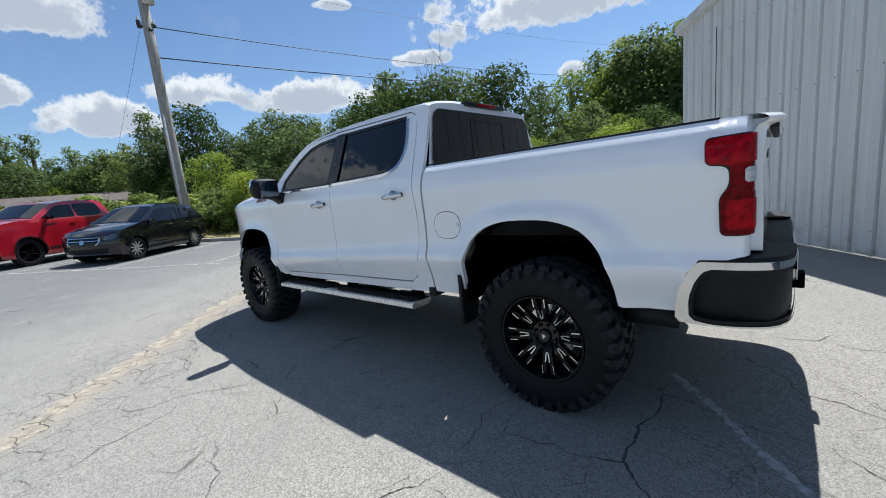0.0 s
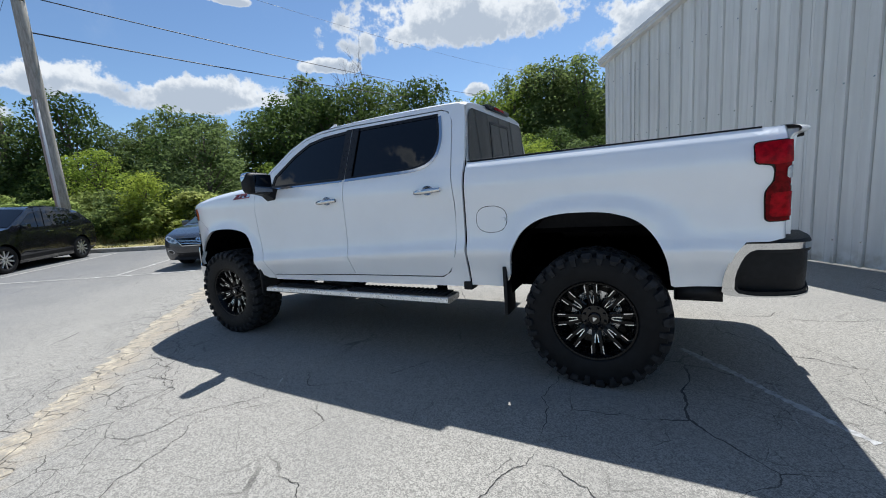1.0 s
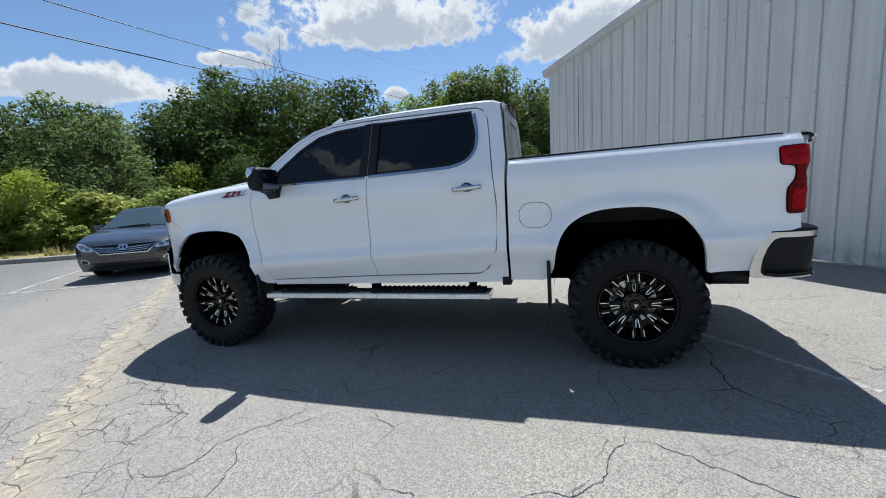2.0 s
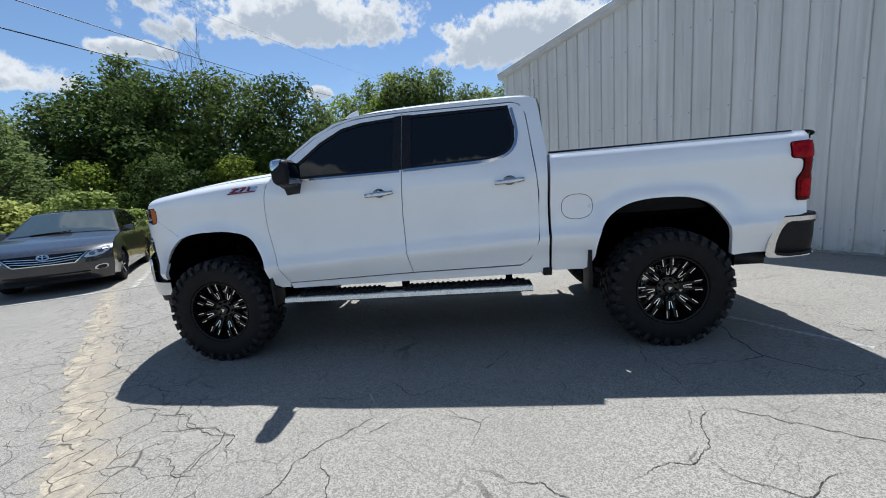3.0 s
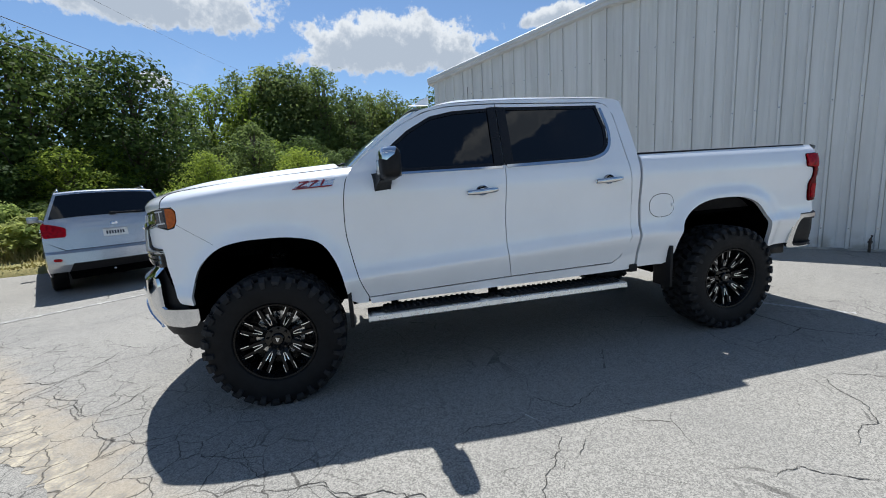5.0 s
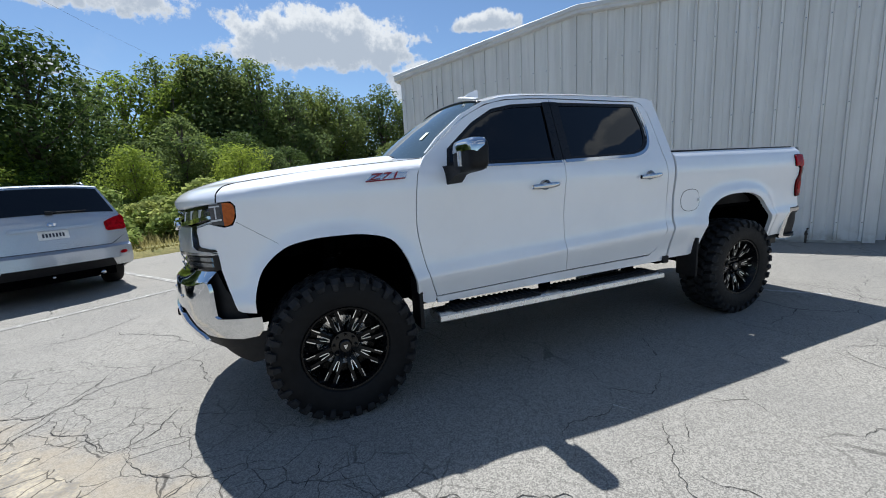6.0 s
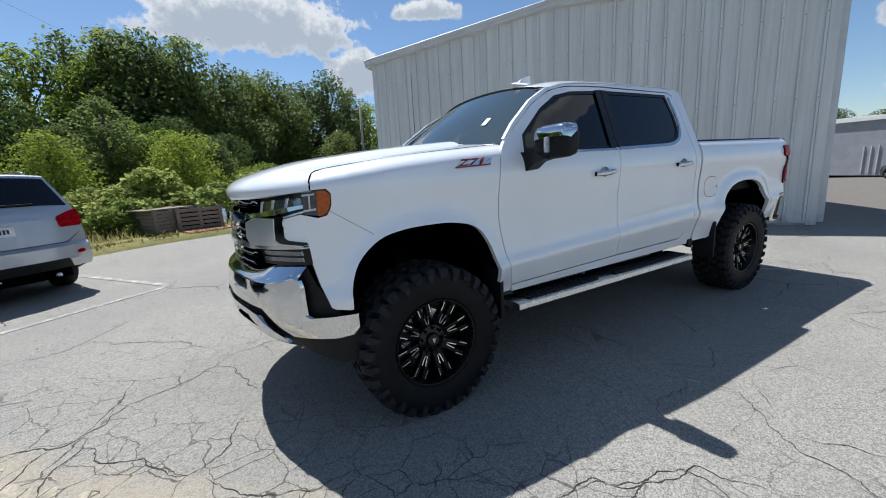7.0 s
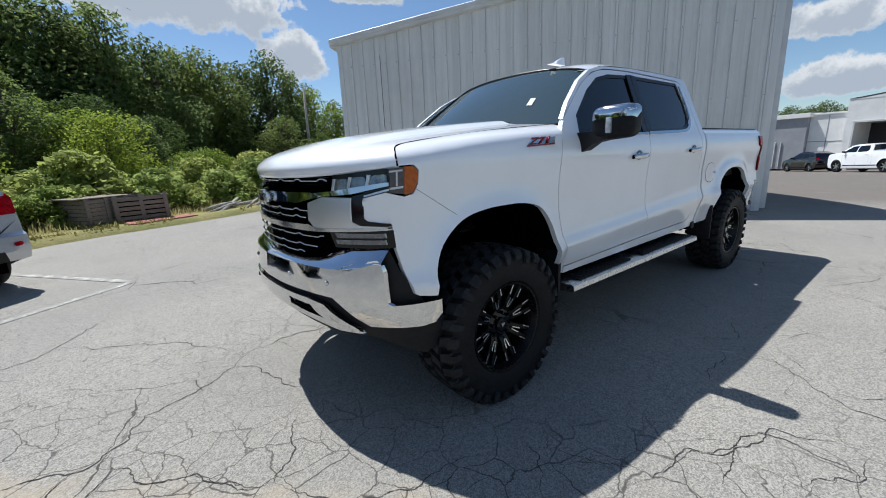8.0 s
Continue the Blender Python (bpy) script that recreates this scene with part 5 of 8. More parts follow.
def make_truck_bed():
    T, W = TRUCK, M["white"]
    outline = [(-0.885, 0.64), (-0.885, 1.20), (-0.872, 1.565), (0.925, 1.573), (1.075, 1.568), (1.080, 0.985), (0.945, 0.978), (0.90, 0.965), (0.795, 0.962), (0.748, 0.90), (0.710, 0.78), (0.697, 0.695), (0.46, 0.692)] + ARCH_R[::-1] + [(-0.60, 0.66), (-0.64, 0.64)]
    side = pair("bed_side", sheet(outline, corner, step=0.04, depth=0.035, stepq=0.026), W, T)
    for k, ob in enumerate(side):
        me = finish(sheet(rounded([(-0.80, 1.050), (-0.80, 1.237), (-0.57, 1.237), (-0.57, 1.050)], 3, most=0.075), lambda x, z: bed(x, z) + Vector((0, -0.0025, 0)), step=0.1, depth=0.006), "fuel_door")
        rim = finish(sheet(rounded([(-0.804, 1.046), (-0.804, 1.241), (-0.566, 1.241), (-0.566, 1.046)], 3, most=0.077), lambda x, z: bed(x, z) + Vector((0, -0.001, 0)), step=0.1), "fuel_door_gap")
        pull = finish(boxes((-0.60, -0.575, -0.962, -0.945, 1.13, 1.155), bevel=0.006), "fuel_door_pull")
        if k == 0:
            fo = part("fuel_door", me, W, ob)
            part("fuel_door_gap", rim, M["under"], ob)
            part("fuel_door_pull", pull, W, ob)
        cap = finish(strip([[(x, bed(x, 1.57).y - 0.002, 1.570), (x, bed(x, 1.57).y + 0.001, 1.580), (x, -0.835, 1.584), (x, -0.815, 1.565)] for x in (-0.87, -0.3, 0.3, 0.86)]), "rail_cap")
        cap.materials.append(M["plastic"])
        part("rail_cap", cap if k == 0 else mirrored(cap, "rail_cap"), M["plastic"], ob, "black rail cap")
    # bed box
    part("bed_floor", boxes((-0.86, 0.93, -0.80, 0.80, 1.02, 1.06)), M["under"], T)
    part("bed_front", boxes((-0.87, -0.83, -0.86, 0.86, 0.70, 1.555)), W, T)
    for s in (-1, 1):
        part("bed_liner", boxes((-0.83, 0.92, min(s * 0.84, s * 0.86), max(s * 0.84, s * 0.86), 1.06, 1.56)), M["plastic"], T)
    # tailgate
    bm = sheet([(-0.815, 0.985), (-0.82, 1.50), (-0.81, 1.555), (0.81, 1.555), (0.82, 1.50), (0.815, 0.985)], lambda y, z: Vector((1.010 + 0.022 * smoothstep(1.46, 1.55, z) + 0.006 * smoothstep(1.30, 1.10, z), y, z)), step=0.1, depth=0.06, inward=(-1, 0, 0))
    tg = part("tailgate", bm, W, T)
    prof = smooth_line([(0.885, 1.570), (0.95, 1.578), (1.02, 1.577), (1.068, 1.565), (1.082, 1.548), (1.066, 1.533), (1.030, 1.520), (1.004, 1.475)], 3)
    rows = []
    for k in range(25):
        y = -0.868 + 1.736 * k / 24
        e = 1 - 0.32 * smoothstep(0.80, 0.868, abs(y)) ** 2
        rows.append([(0.91 + (x - 0.91) * (e if x > 0.91 else 1), y, 1.55 + (z - 1.55) * (0.6 + 0.4 * e)) for x, z in prof])
    part("tailgate_lip", strip(rows), W, tg)
    part("lip_trim", boxes((1.028, 1.060, -0.79, 0.79, 1.511, 1.531), bevel=0.008), M["plastic"], tg)
    part("tailgate_handle", boxes((0.998, 1.014, -0.12, 0.12, 1.38, 1.44), bevel=0.006), M["trim_black"], tg)
    for s in (-1, 1):
        part("rear_post", boxes((0.86, 0.948, *sorted((s * 0.80, s * 0.86)), 0.99, 1.56), bevel=0.01), W, T)
    # tail lamps that wrap the corner, two red fields with a clear lens at the waist
    shape = rounded([(0.815, 1.495), (1.010, 1.502), (1.017, 1.385), (1.017, 1.20), (1.015, 1.072), (0.872, 1.070), (0.866, 1.225), (0.878, 1.252), (0.902, 1.285), (0.904, 1.345), (0.893, 1.366), (0.870, 1.374), (0.818, 1.380)], 2, most=0.014)
    lamps = pair("tail_lamp", sheet(grow(shape, 0.001), lambda a, z: corner(a, z, 0.003), step=0.025, depth=0.03), M["gloss_black"], T, "dark red tail lamp with a black rim")
    upper = rounded([(0.819, 1.490), (1.005, 1.497), (1.011, 1.386), (0.905, 1.372), (0.870, 1.380), (0.822, 1.385)], 1, most=0.012)
    neck = [(0.902, 1.376), (1.009, 1.390), (1.011, 1.250), (0.878, 1.245), (0.906, 1.287), (0.908, 1.345)]
    low = rounded([(0.881, 1.252), (1.011, 1.258), (1.010, 1.077), (0.877, 1.076), (0.871, 1.225)], 1, most=0.012)
    inset = rounded([(0.892, 1.225), (1.003, 1.230), (1.003, 1.100), (0.890, 1.098)], 1, most=0.012)
    clear = rounded([(0.950, 1.298), (0.950, 1.358), (1.013, 1.366), (1.014, 1.300)], 1, most=0.008)
    for k, ob in enumerate(lamps):
        for nm, pts, out, mt, lab in (("upper_lens", upper, 0.017, M["red_lens"], ""), ("neck_lens", neck, 0.012, M["red_deep"], ""), ("lower_lens", low, 0.015, M["red_deep"], ""), ("lamp_field", inset, 0.0185, M["red_lens"], ""), ("reverse_lens", clear, 0.0165, M["clear_lens"], "clear reversing lens")):
            me = finish(sheet(pts, lambda a, z: corner(a, z, out), step=0.02, depth=0.012), nm)
            me.materials.append(mt)
            part(nm, me if k == 0 else mirrored(me, nm), mt, ob, lab)
    # rear bumper, wrapped round the corner
    plan = [(0.66, 0.945), (0.80, 0.955), (0.95, 0.945), (1.06, 0.90), (1.115, 0.80), (1.135, 0.62), (1.145, 0.3), (1.145, 0.0)]

    def wrap(a, z):
        x, y = along(plan, a - 0.66)
        return Vector((x, -y + 0.02 * smoothstep(0.82, 0.64, z), z))

    o = rounded([(0.692, 0.650), (0.698, 0.760), (0.728, 0.872), (0.780, 0.953), (1.0, 0.954), (1.30, 0.946), (1.60, 0.91), (1.62, 0.70), (1.20, 0.658), (0.95, 0.648), (0.78, 0.645)], 1, most=0.02)
    h = rounded([(0.752, 0.668), (0.752, 0.775), (0.782, 0.868), (0.824, 0.920), (1.20, 0.918), (1.40, 0.910), (1.43, 0.700), (1.20, 0.668), (0.95, 0.656), (0.84, 0.653)], 1, most=0.02)
    bump = pair("rear_bumper", sheet(o, wrap, [h], step=0.05, depth=0.02), M["chrome"], T, "chrome rear bumper")
    for k, ob in enumerate(bump):
        me = finish(sheet(grow(h, 0.02), lambda a, z: wrap(a, z) + Vector((-0.014 * smoothstep(0.90, 1.10, a), 0.060 - 0.048 * smoothstep(0.90, 1.10, a), 0)), step=0.05), "step_pocket")
        me.materials.append(M["plastic"])
        part("step_pocket", me if k == 0 else mirrored(me, "step_pocket"), M["plastic"], ob, "black corner step pocket")
        lip = finish(sheet(h, lambda a, z: wrap(a, z) + Vector((-0.004, 0.008, 0)), [grow(h, -0.02)], step=0.08, depth=0.045), "pocket_rim")
        lip.materials.append(M["plastic"])
        part("pocket_rim", lip if k == 0 else mirrored(lip, "pocket_rim"), M["plastic"], ob)
        pad = finish(strip([[(*along(plan, a)[:1], -along(plan, a)[1] + 0.004, 0.953), (along(plan, a)[0] - 0.008, -along(plan, a)[1] + 0.012, 0.968), (0.93, -min(0.90, along(plan, a)[1]) + 0.04, 0.976)] for a in (0.12, 0.25, 0.38, 0.48, 0.6, 0.8)]), "step_pad")
        pad.materials.append(M["plastic"])
        part("step_pad", pad if k == 0 else mirrored(pad, "step_pad"), M["plastic"], ob, "black ribbed step pad")
        for q in range(6):
            r = finish(boxes((0.955, 1.09, -0.70 + q * 0.028, -0.69 + q * 0.028, 0.955, 0.966)), "pad_rib")
            r.materials.append(M["plastic"])
            part("pad_rib", r if k == 0 else mirrored(r, "pad_rib"), M["plastic"], ob)
    part("bumper_center", boxes((1.08, 1.15, -0.36, 0.36, 0.74, 0.90), bevel=0.015), M["chrome"], T)
    part("bumper_step", boxes((0.94, 1.13, -0.5, 0.5, 0.90, 0.95), bevel=0.012), M["plastic"], T)
    part("tow_receiver", boxes((0.85, 1.19, -0.05, 0.05, 0.62, 0.71), bevel=0.006), M["under"], T)
    part("spare_wheel", lathe(bmesh.new(), [(0.12, 0.60), (0.36, 0.60), (0.40, 0.64), (0.40, 0.74), (0.36, 0.78), (0.12, 0.78)], 32, "z"), M["rubber"], T).matrix_local = Matrix.Translation((0.62, 0.0, -0.06))
    pair("lower_side_trim", boxes((0.46, 0.705, -0.90, -0.84, 0.60, 0.695)), M["plastic"], T)


def make_truck_under():
    T = TRUCK
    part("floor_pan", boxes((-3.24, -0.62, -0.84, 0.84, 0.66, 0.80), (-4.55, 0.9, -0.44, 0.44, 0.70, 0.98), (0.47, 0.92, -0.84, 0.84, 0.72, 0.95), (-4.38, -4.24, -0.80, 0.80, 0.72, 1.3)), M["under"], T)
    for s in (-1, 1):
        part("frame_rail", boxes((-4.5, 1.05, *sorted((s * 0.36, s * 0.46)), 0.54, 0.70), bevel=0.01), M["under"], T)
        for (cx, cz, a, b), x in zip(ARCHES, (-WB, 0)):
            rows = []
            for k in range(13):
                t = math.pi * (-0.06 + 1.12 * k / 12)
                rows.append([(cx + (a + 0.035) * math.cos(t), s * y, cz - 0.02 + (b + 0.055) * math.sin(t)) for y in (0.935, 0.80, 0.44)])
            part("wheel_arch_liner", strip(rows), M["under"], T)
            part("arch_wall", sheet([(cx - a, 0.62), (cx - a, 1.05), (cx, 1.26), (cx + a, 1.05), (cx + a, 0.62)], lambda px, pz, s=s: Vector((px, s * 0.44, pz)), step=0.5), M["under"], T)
        # suspension seen in the front arch
        part("spring_strut", tube(bmesh.new(), [(-WB, s * 0.55, 0.52), (-WB, s * 0.52, 1.1)], [0.06, 0.05], 12), M["under"], T)
        part("control_arm", boxes((-WB - 0.17, -WB + 0.15, *sorted((s * 0.40, s * 0.76)), 0.83, 0.86), bevel=0.01), M["satin"], T)
        part("control_arm", strip([[(-WB + dx, s * y, z + dz) for dx, dz in ((-w, 0.0), (-w, 0.028), (w, 0.028), (w, 0.0))] for y, z, w in ((0.42, 1.02, 0.16), (0.56, 1.0, 0.11), (0.68, 0.975, 0.05))], close=True), M["satin"], T, "pale upper control arm")
        part("tie_rod", tube(bmesh.new(), [(-WB - 0.22, s * 0.3, 0.50), (-WB - 0.20, s * 0.74, 0.47)], 0.02, 8), M["under"], T)
        part("shock_absorber", tube(bmesh.new(), [(-0.18, s * 0.52, 0.42), (0.05, s * 0.48, 0.95)], 0.032, 10), M["under"], T)
        part("leaf_spring", tube(bmesh.new(), [(-0.72, s * 0.53, 0.66), (-0.3, s * 0.53, 0.55), (0.0, s * 0.53, 0.53), (0.3, s * 0.53, 0.56), (0.75, s * 0.53, 0.68)], 0.03, 6), M["under"], T)
    part("rear_axle", tube(bmesh.new(), [(0, -0.7, HUB), (0, -0.16, HUB), (0, -0.1, HUB), (0, 0.1, HUB), (0, 0.16, HUB), (0, 0.7, HUB)], [0.05, 0.055, 0.13, 0.13, 0.055, 0.05], 14), M["under"], T)
    part("front_subframe", boxes((-WB - 0.2, -WB + 0.25, -0.42, 0.42, 0.34, 0.44), bevel=0.02), M["under"], T)
    part("drive_shaft", tube(bmesh.new(), [(-2.4, 0.05, 0.62), (-0.1, 0, 0.47)], 0.045, 10), M["under"], T)
    part("exhaust", tube(bmesh.new(), [(-2.9, 0.3, 0.58), (-1.3, 0.34, 0.56), (-0.9, 0.3, 0.56), (-0.5, 0.55, 0.62), (0.3, 0.72, 0.62)], [0.04, 0.10, 0.10, 0.04, 0.04], 10), M["under"], T)
    # mud flaps
    flap = boxes((-3.262, -3.235, -0.975, -0.80, 0.47, 0.80), bevel=0.006)
    pair("mud_flap", flap, M["plastic"], T)
    flap = boxes((-0.612, -0.585, -0.975, -0.78, 0.44, 0.80), bevel=0.006)
    pair("mud_flap", flap, M["plastic"], T)
    pair("cab_mount_cover", boxes((-0.955, -0.885, -0.915, -0.80, 0.60, 0.665), bevel=0.008), M["plastic"], T)
    # side steps with black tread pads
    bm = strip([[(x, -0.80, 0.515), (x, -0.80, 0.548), (x, -0.985, 0.552), (x, -1.008, 0.545), (x, -1.012, 0.512), (x, -0.995, 0.500), (x, -0.82, 0.502)] for x in (-3.135, -2.5, -1.8, -1.055)], close=True)
    for v0 in (0, 3):
        bm.verts.ensure_lookup_table()
        bm.faces.new([bm.verts[v0 * 7 + k] for k in range(7)])
    steps = pair("side_step", bm, M["alloy"], T, "brushed aluminium side step")
    for k, ob in enumerate(steps):
        for a, b in ((-3.02, -2.30), (-2.10, -1.10)):
            pad = boxes((a, b, -0.972, -0.81, 0.5515, 0.566), bevel=0.004)
            me = finish(pad, "tread_pad")
            me.materials.append(M["step_pad"])
            part("tread_pad", me if k == 0 else mirrored(me, "tread_pad"), M["step_pad"], ob, "black rubber tread pad")
            x = a + 0.03
            while x < b - 0.03:
                r = finish(boxes((x, x + 0.020, -0.968, -0.815, 0.564, 0.574)), "pad_rib")
                r.materials.append(M["step_pad"])
                part("pad_rib", r if k == 0 else mirrored(r, "pad_rib"), M["step_pad"], ob)
                x += 0.045
        for x in (-2.95, -2.15, -1.25):
            br = finish(boxes((x, x + 0.05, -0.82, -0.72, 0.50, 0.66), bevel=0.006), "step_bracket")
            br.materials.append(M["under"])
            part("step_bracket", br if k == 0 else mirrored(br, "step_bracket"), M["under"], ob)


def make_truck_face():
    T = TRUCK
    part("grille_backing", sheet([(-0.84, 0.93), (-0.84, 1.385), (-0.60, 1.358), (0.60, 1.358), (0.84, 1.385), (0.84, 0.93)], lambda y, z: front(abs(y), z, -0.045) * 1.0 + Vector((0, abs(y) + y if y > 0 else 0, 0)) if y <= 0 else Vector((front(y, z, -0.045).x, y, z)), step=0.1), M["under"], T)

    def both(name, pts, out, mat, label="", depth=0.03, step=0.06, holes=(), parent=None):
        return pair(name, sheet(pts, lambda y, z: front(y, z, out), holes, step=step, depth=depth, inward=(1, 0, 0)), mat, parent or T, label)

    # lamp units: dark housing, three clear lenses, bright blade, amber corner
    hl = both("headlamp", [(0.60, 1.272), (0.60, 1.354), (0.72, 1.368), (0.848, 1.383), (0.848, 1.285), (0.82, 1.276), (0.72, 1.272)], 0.0, M["gloss_black"], "headlamp with clear lenses")
    for k, ob in enumerate(hl):
        for y0, lift in ((0.622, -0.012), (0.698, -0.005), (0.775, 0.002)):
            me = finish(sheet(rounded([(y0, 1.300 + lift), (y0 + 0.006, 1.348 + lift), (y0 + 0.060, 1.354 + lift), (y0 + 0.064, 1.312 + lift), (y0 + 0.052, 1.300 + lift)], 1, most=0.008), lambda y, z: front(y, z, 0.006), step=0.05, depth=0.02, inward=(1, 0, 0)), "lens")
            me.materials.append(M["lamp_inner"])
            part("lens", me if k == 0 else mirrored(me, "lens"), M["lamp_inner"], ob, "clear projector lens")
            me = finish(sheet([(y0 - 0.012, 1.296 + lift), (y0 - 0.006, 1.352 + lift), (y0 + 0.003, 1.352 + lift), (y0 - 0.003, 1.296 + lift)], lambda y, z: front(y, z, 0.010), step=0.05, depth=0.02, inward=(1, 0, 0)), "lens_divider")
            me.materials.append(M["clear_lens"])
            part("lens_divider", me if k == 0 else mirrored(me, "lens_divider"), M["clear_lens"], ob)
        am = finish(sheet(rounded([(-4.334, 1.262), (-4.330, 1.385), (-4.290, 1.387), (-4.267, 1.363), (-4.271, 1.308), (-4.292, 1.267), (-4.328, 1.257)], 1, True, (0, 1), 0.014), lambda a, q: fender(a, q) + Vector((0, -0.001, 0)), step=0.03, depth=0.03), "amber_lens")
        am.materials.append(M["amber"])
        co = finish(sheet([(-4.402, 1.270), (-4.402, 1.380), (-4.3305, 1.384), (-4.3345, 1.262)], lambda a, q: fender(a, q) + Vector((0, -0.0005, 0)), step=0.03, depth=0.03), "lamp_corner")
        co.materials.append(M["lamp_dark"])
        part("lamp_corner", co if k == 0 else mirrored(co, "lamp_corner"), M["lamp_dark"], ob)
        cl = finish(sheet(rounded([(-4.400, 1.288), (-4.398, 1.364), (-4.340, 1.368), (-4.343, 1.290)], 1, most=0.008), lambda a, q: fender(a, q) + Vector((-0.002, -0.004, 0)), step=0.03, depth=0.01), "corner_lens")
        cl.materials.append(M["lamp_dark"])
        part("corner_lens", cl if k == 0 else mirrored(cl, "corner_lens"), M["lamp_dark"], ob, "clear light guide")
        for pts in ([(-4.400, 1.284), (-4.400, 1.294), (-4.338, 1.300), (-4.338, 1.290)], [(-4.372, 1.300), (-4.370, 1.366), (-4.362, 1.366), (-4.364, 1.300)], [(-4.400, 1.362), (-4.400, 1.370), (-4.340, 1.374), (-4.340, 1.366)]):
            lg = finish(sheet(pts, lambda a, q: fender(a, q) + Vector((-0.003, -0.006, 0)), step=0.03, depth=0.004), "light_guide")
            lg.materials.append(M["clear_lens"])
            part("light_guide", lg if k == 0 else mirrored(lg, "light_guide"), M["clear_lens"], ob)
        part("amber_lens", am if k == 0 else mirrored(am, "amber_lens"), M["amber"], ob, "amber corner lens")
    both("lamp_blade", [(0.50, 1.252), (0.50, 1.275), (0.62, 1.284), (0.84, 1.318), (0.862, 1.318), (0.865, 1.306), (0.72, 1.270)], 0.020, M["chrome"], "chrome blade under the headlamp")
    both("running_lamp", [(0.712, 1.135), (0.708, 1.258), (0.76, 1.272), (0.855, 1.300), (0.872, 1.298), (0.870, 1.288), (0.765, 1.252), (0.758, 1.155), (0.772, 1.142), (0.845, 1.128), (0.845, 1.118), (0.73, 1.122)], 0.008, M["gloss_black"], "black bracket around the running lamp")
    both("lamp_strip", [(0.765, 1.262), (0.86, 1.293), (0.866, 1.286), (0.768, 1.254)], 0.016, M["clear_lens"])
    # crossbar with badge
    both("crossbar", [(0.0, 1.225), (0.0, 1.275), (0.50, 1.278), (0.56, 1.262), (0.50, 1.245), (0.40, 1.225)], 0.028, M["chrome"], "chrome crossbar")
    both("badge_panel", [(0.50, 1.105), (0.46, 1.140), (0.46, 1.225), (0.56, 1.256), (0.708, 1.252), (0.712, 1.140), (0.745, 1.122), (0.845, 1.114), (0.845, 1.104)], 0.012, M["silver_trim"], "brushed silver surround")
    both("lower_surround", [(0.0, 1.085), (0.0, 1.112), (0.46, 1.118), (0.52, 1.105), (0.845, 1.112), (0.845, 1.098), (0.50, 1.085)], 0.016, M["satin"])
    bt = part("grille_badge", boxes((-0.012, 0.012, -0.10, 0.10, -0.026, 0.026), (-0.012, 0.012, -0.045, 0.045, -0.042, 0.042), bevel=0.006), M["satin"], T, "plain bright badge")
    bt.matrix_local = Matrix.Translation((-4.724, 0, 1.240))
    # black slots with broken bright bars
    for z0, half in ((1.330, 0.585), (1.185, 0.45), (1.150, 0.44), (1.055, 0.57), (1.005, 0.50), (0.965, 0.40)):
        for k in range(2):
            s = -1 if k == 0 else 1
            pts = []
            y = 0.0
            while y <= half:
                ph = (y % 0.19) / 0.19
                zz = z0 + (0.010 * smoothstep(0.74, 0.80, ph) - 0.010 * smoothstep(0.94, 0.999, ph))
                pts.append((front(y, zz, 0.004 + 0.006 * smoothstep(0.7, 0.78, ph)).x, s * y, zz))
                y += 0.016
            part("grille_bar", tube(bmesh.new(), pts, 0.0036, 6), M["satin"], T, "thin bright grille bar")
    for z0 in (1.30, 1.315, 1.345, 1.21, 1.168, 1.13, 1.075, 1.03, 0.985):
        part("grille_slat", strip([[Vector((front(abs(y), z0, -0.02 + o).x, y, z0 + dz)) for y in [-0.57 + 0.06 * k for k in range(20)]] for o, dz in ((0.0, 0.003), (0.012, 0.0), (0.0, -0.003))]), M["gloss_black"], T)
    # fog lamp bar beside the lower grille
    fg = both("fog_lamp", [(0.615, 1.012), (0.585, 1.098), (0.848, 1.098), (0.852, 1.012)], 0.004, M["gloss_black"], "black framed lower lamp")
    for k, ob in enumerate(fg):
        for a, b in ((1.030, 1.052), (1.062, 1.084)):
            me = finish(sheet([(0.635, a), (0.625, b), (0.835, b), (0.838, a)], lambda y, z: front(y, z, 0.011), step=0.1, depth=0.01, inward=(1, 0, 0)), "lens")
            me.materials.append(M["lamp_inner"])
            part("lens", me if k == 0 else mirrored(me, "lens"), M["lamp_inner"], ob)
    # chrome bumper
    plan = [(-4.22, 0.96), (-4.34, 0.925), (-4.455, 0.85), (-4.57, 0.71), (-4.665, 0.52), (-4.725, 0.26), (-4.745, 0.0)]
    total = 1.184

    def nose(b, z, out=0.0):
        x, y = along(plan, b)
        f = min(1, b / 0.40)
        bl = 0.018 * math.sin(math.pi * min(1, max(0, (z - 0.60) / 0.36))) * f
        tuck = 0.05 * smoothstep(0.70, 0.52, z) * f
        return Vector((x - (bl + out) * f + tuck, -y - out * (1 - f), z))

    o = [(0.0, 0.66), (0.0, 0.735), (0.225, 0.735), (0.250, 0.750), (0.258, 0.90), (0.272, 0.938), (0.30, 0.945), (0.38, 0.925), (0.465, 0.912), (0.656, 0.915), (0.923, 0.918), (total, 0.915), (total, 0.785), (0.70, 0.780), (0.533, 0.768), (0.45, 0.70), (0.365, 0.622), (0.10, 0.615), (0.03, 0.622)]
    bmp = pair("front_bumper", sheet(o, nose, step=0.045, depth=0.02, inward=(1, 0, 0)), M["chrome"], T, "polished chrome front bumper")
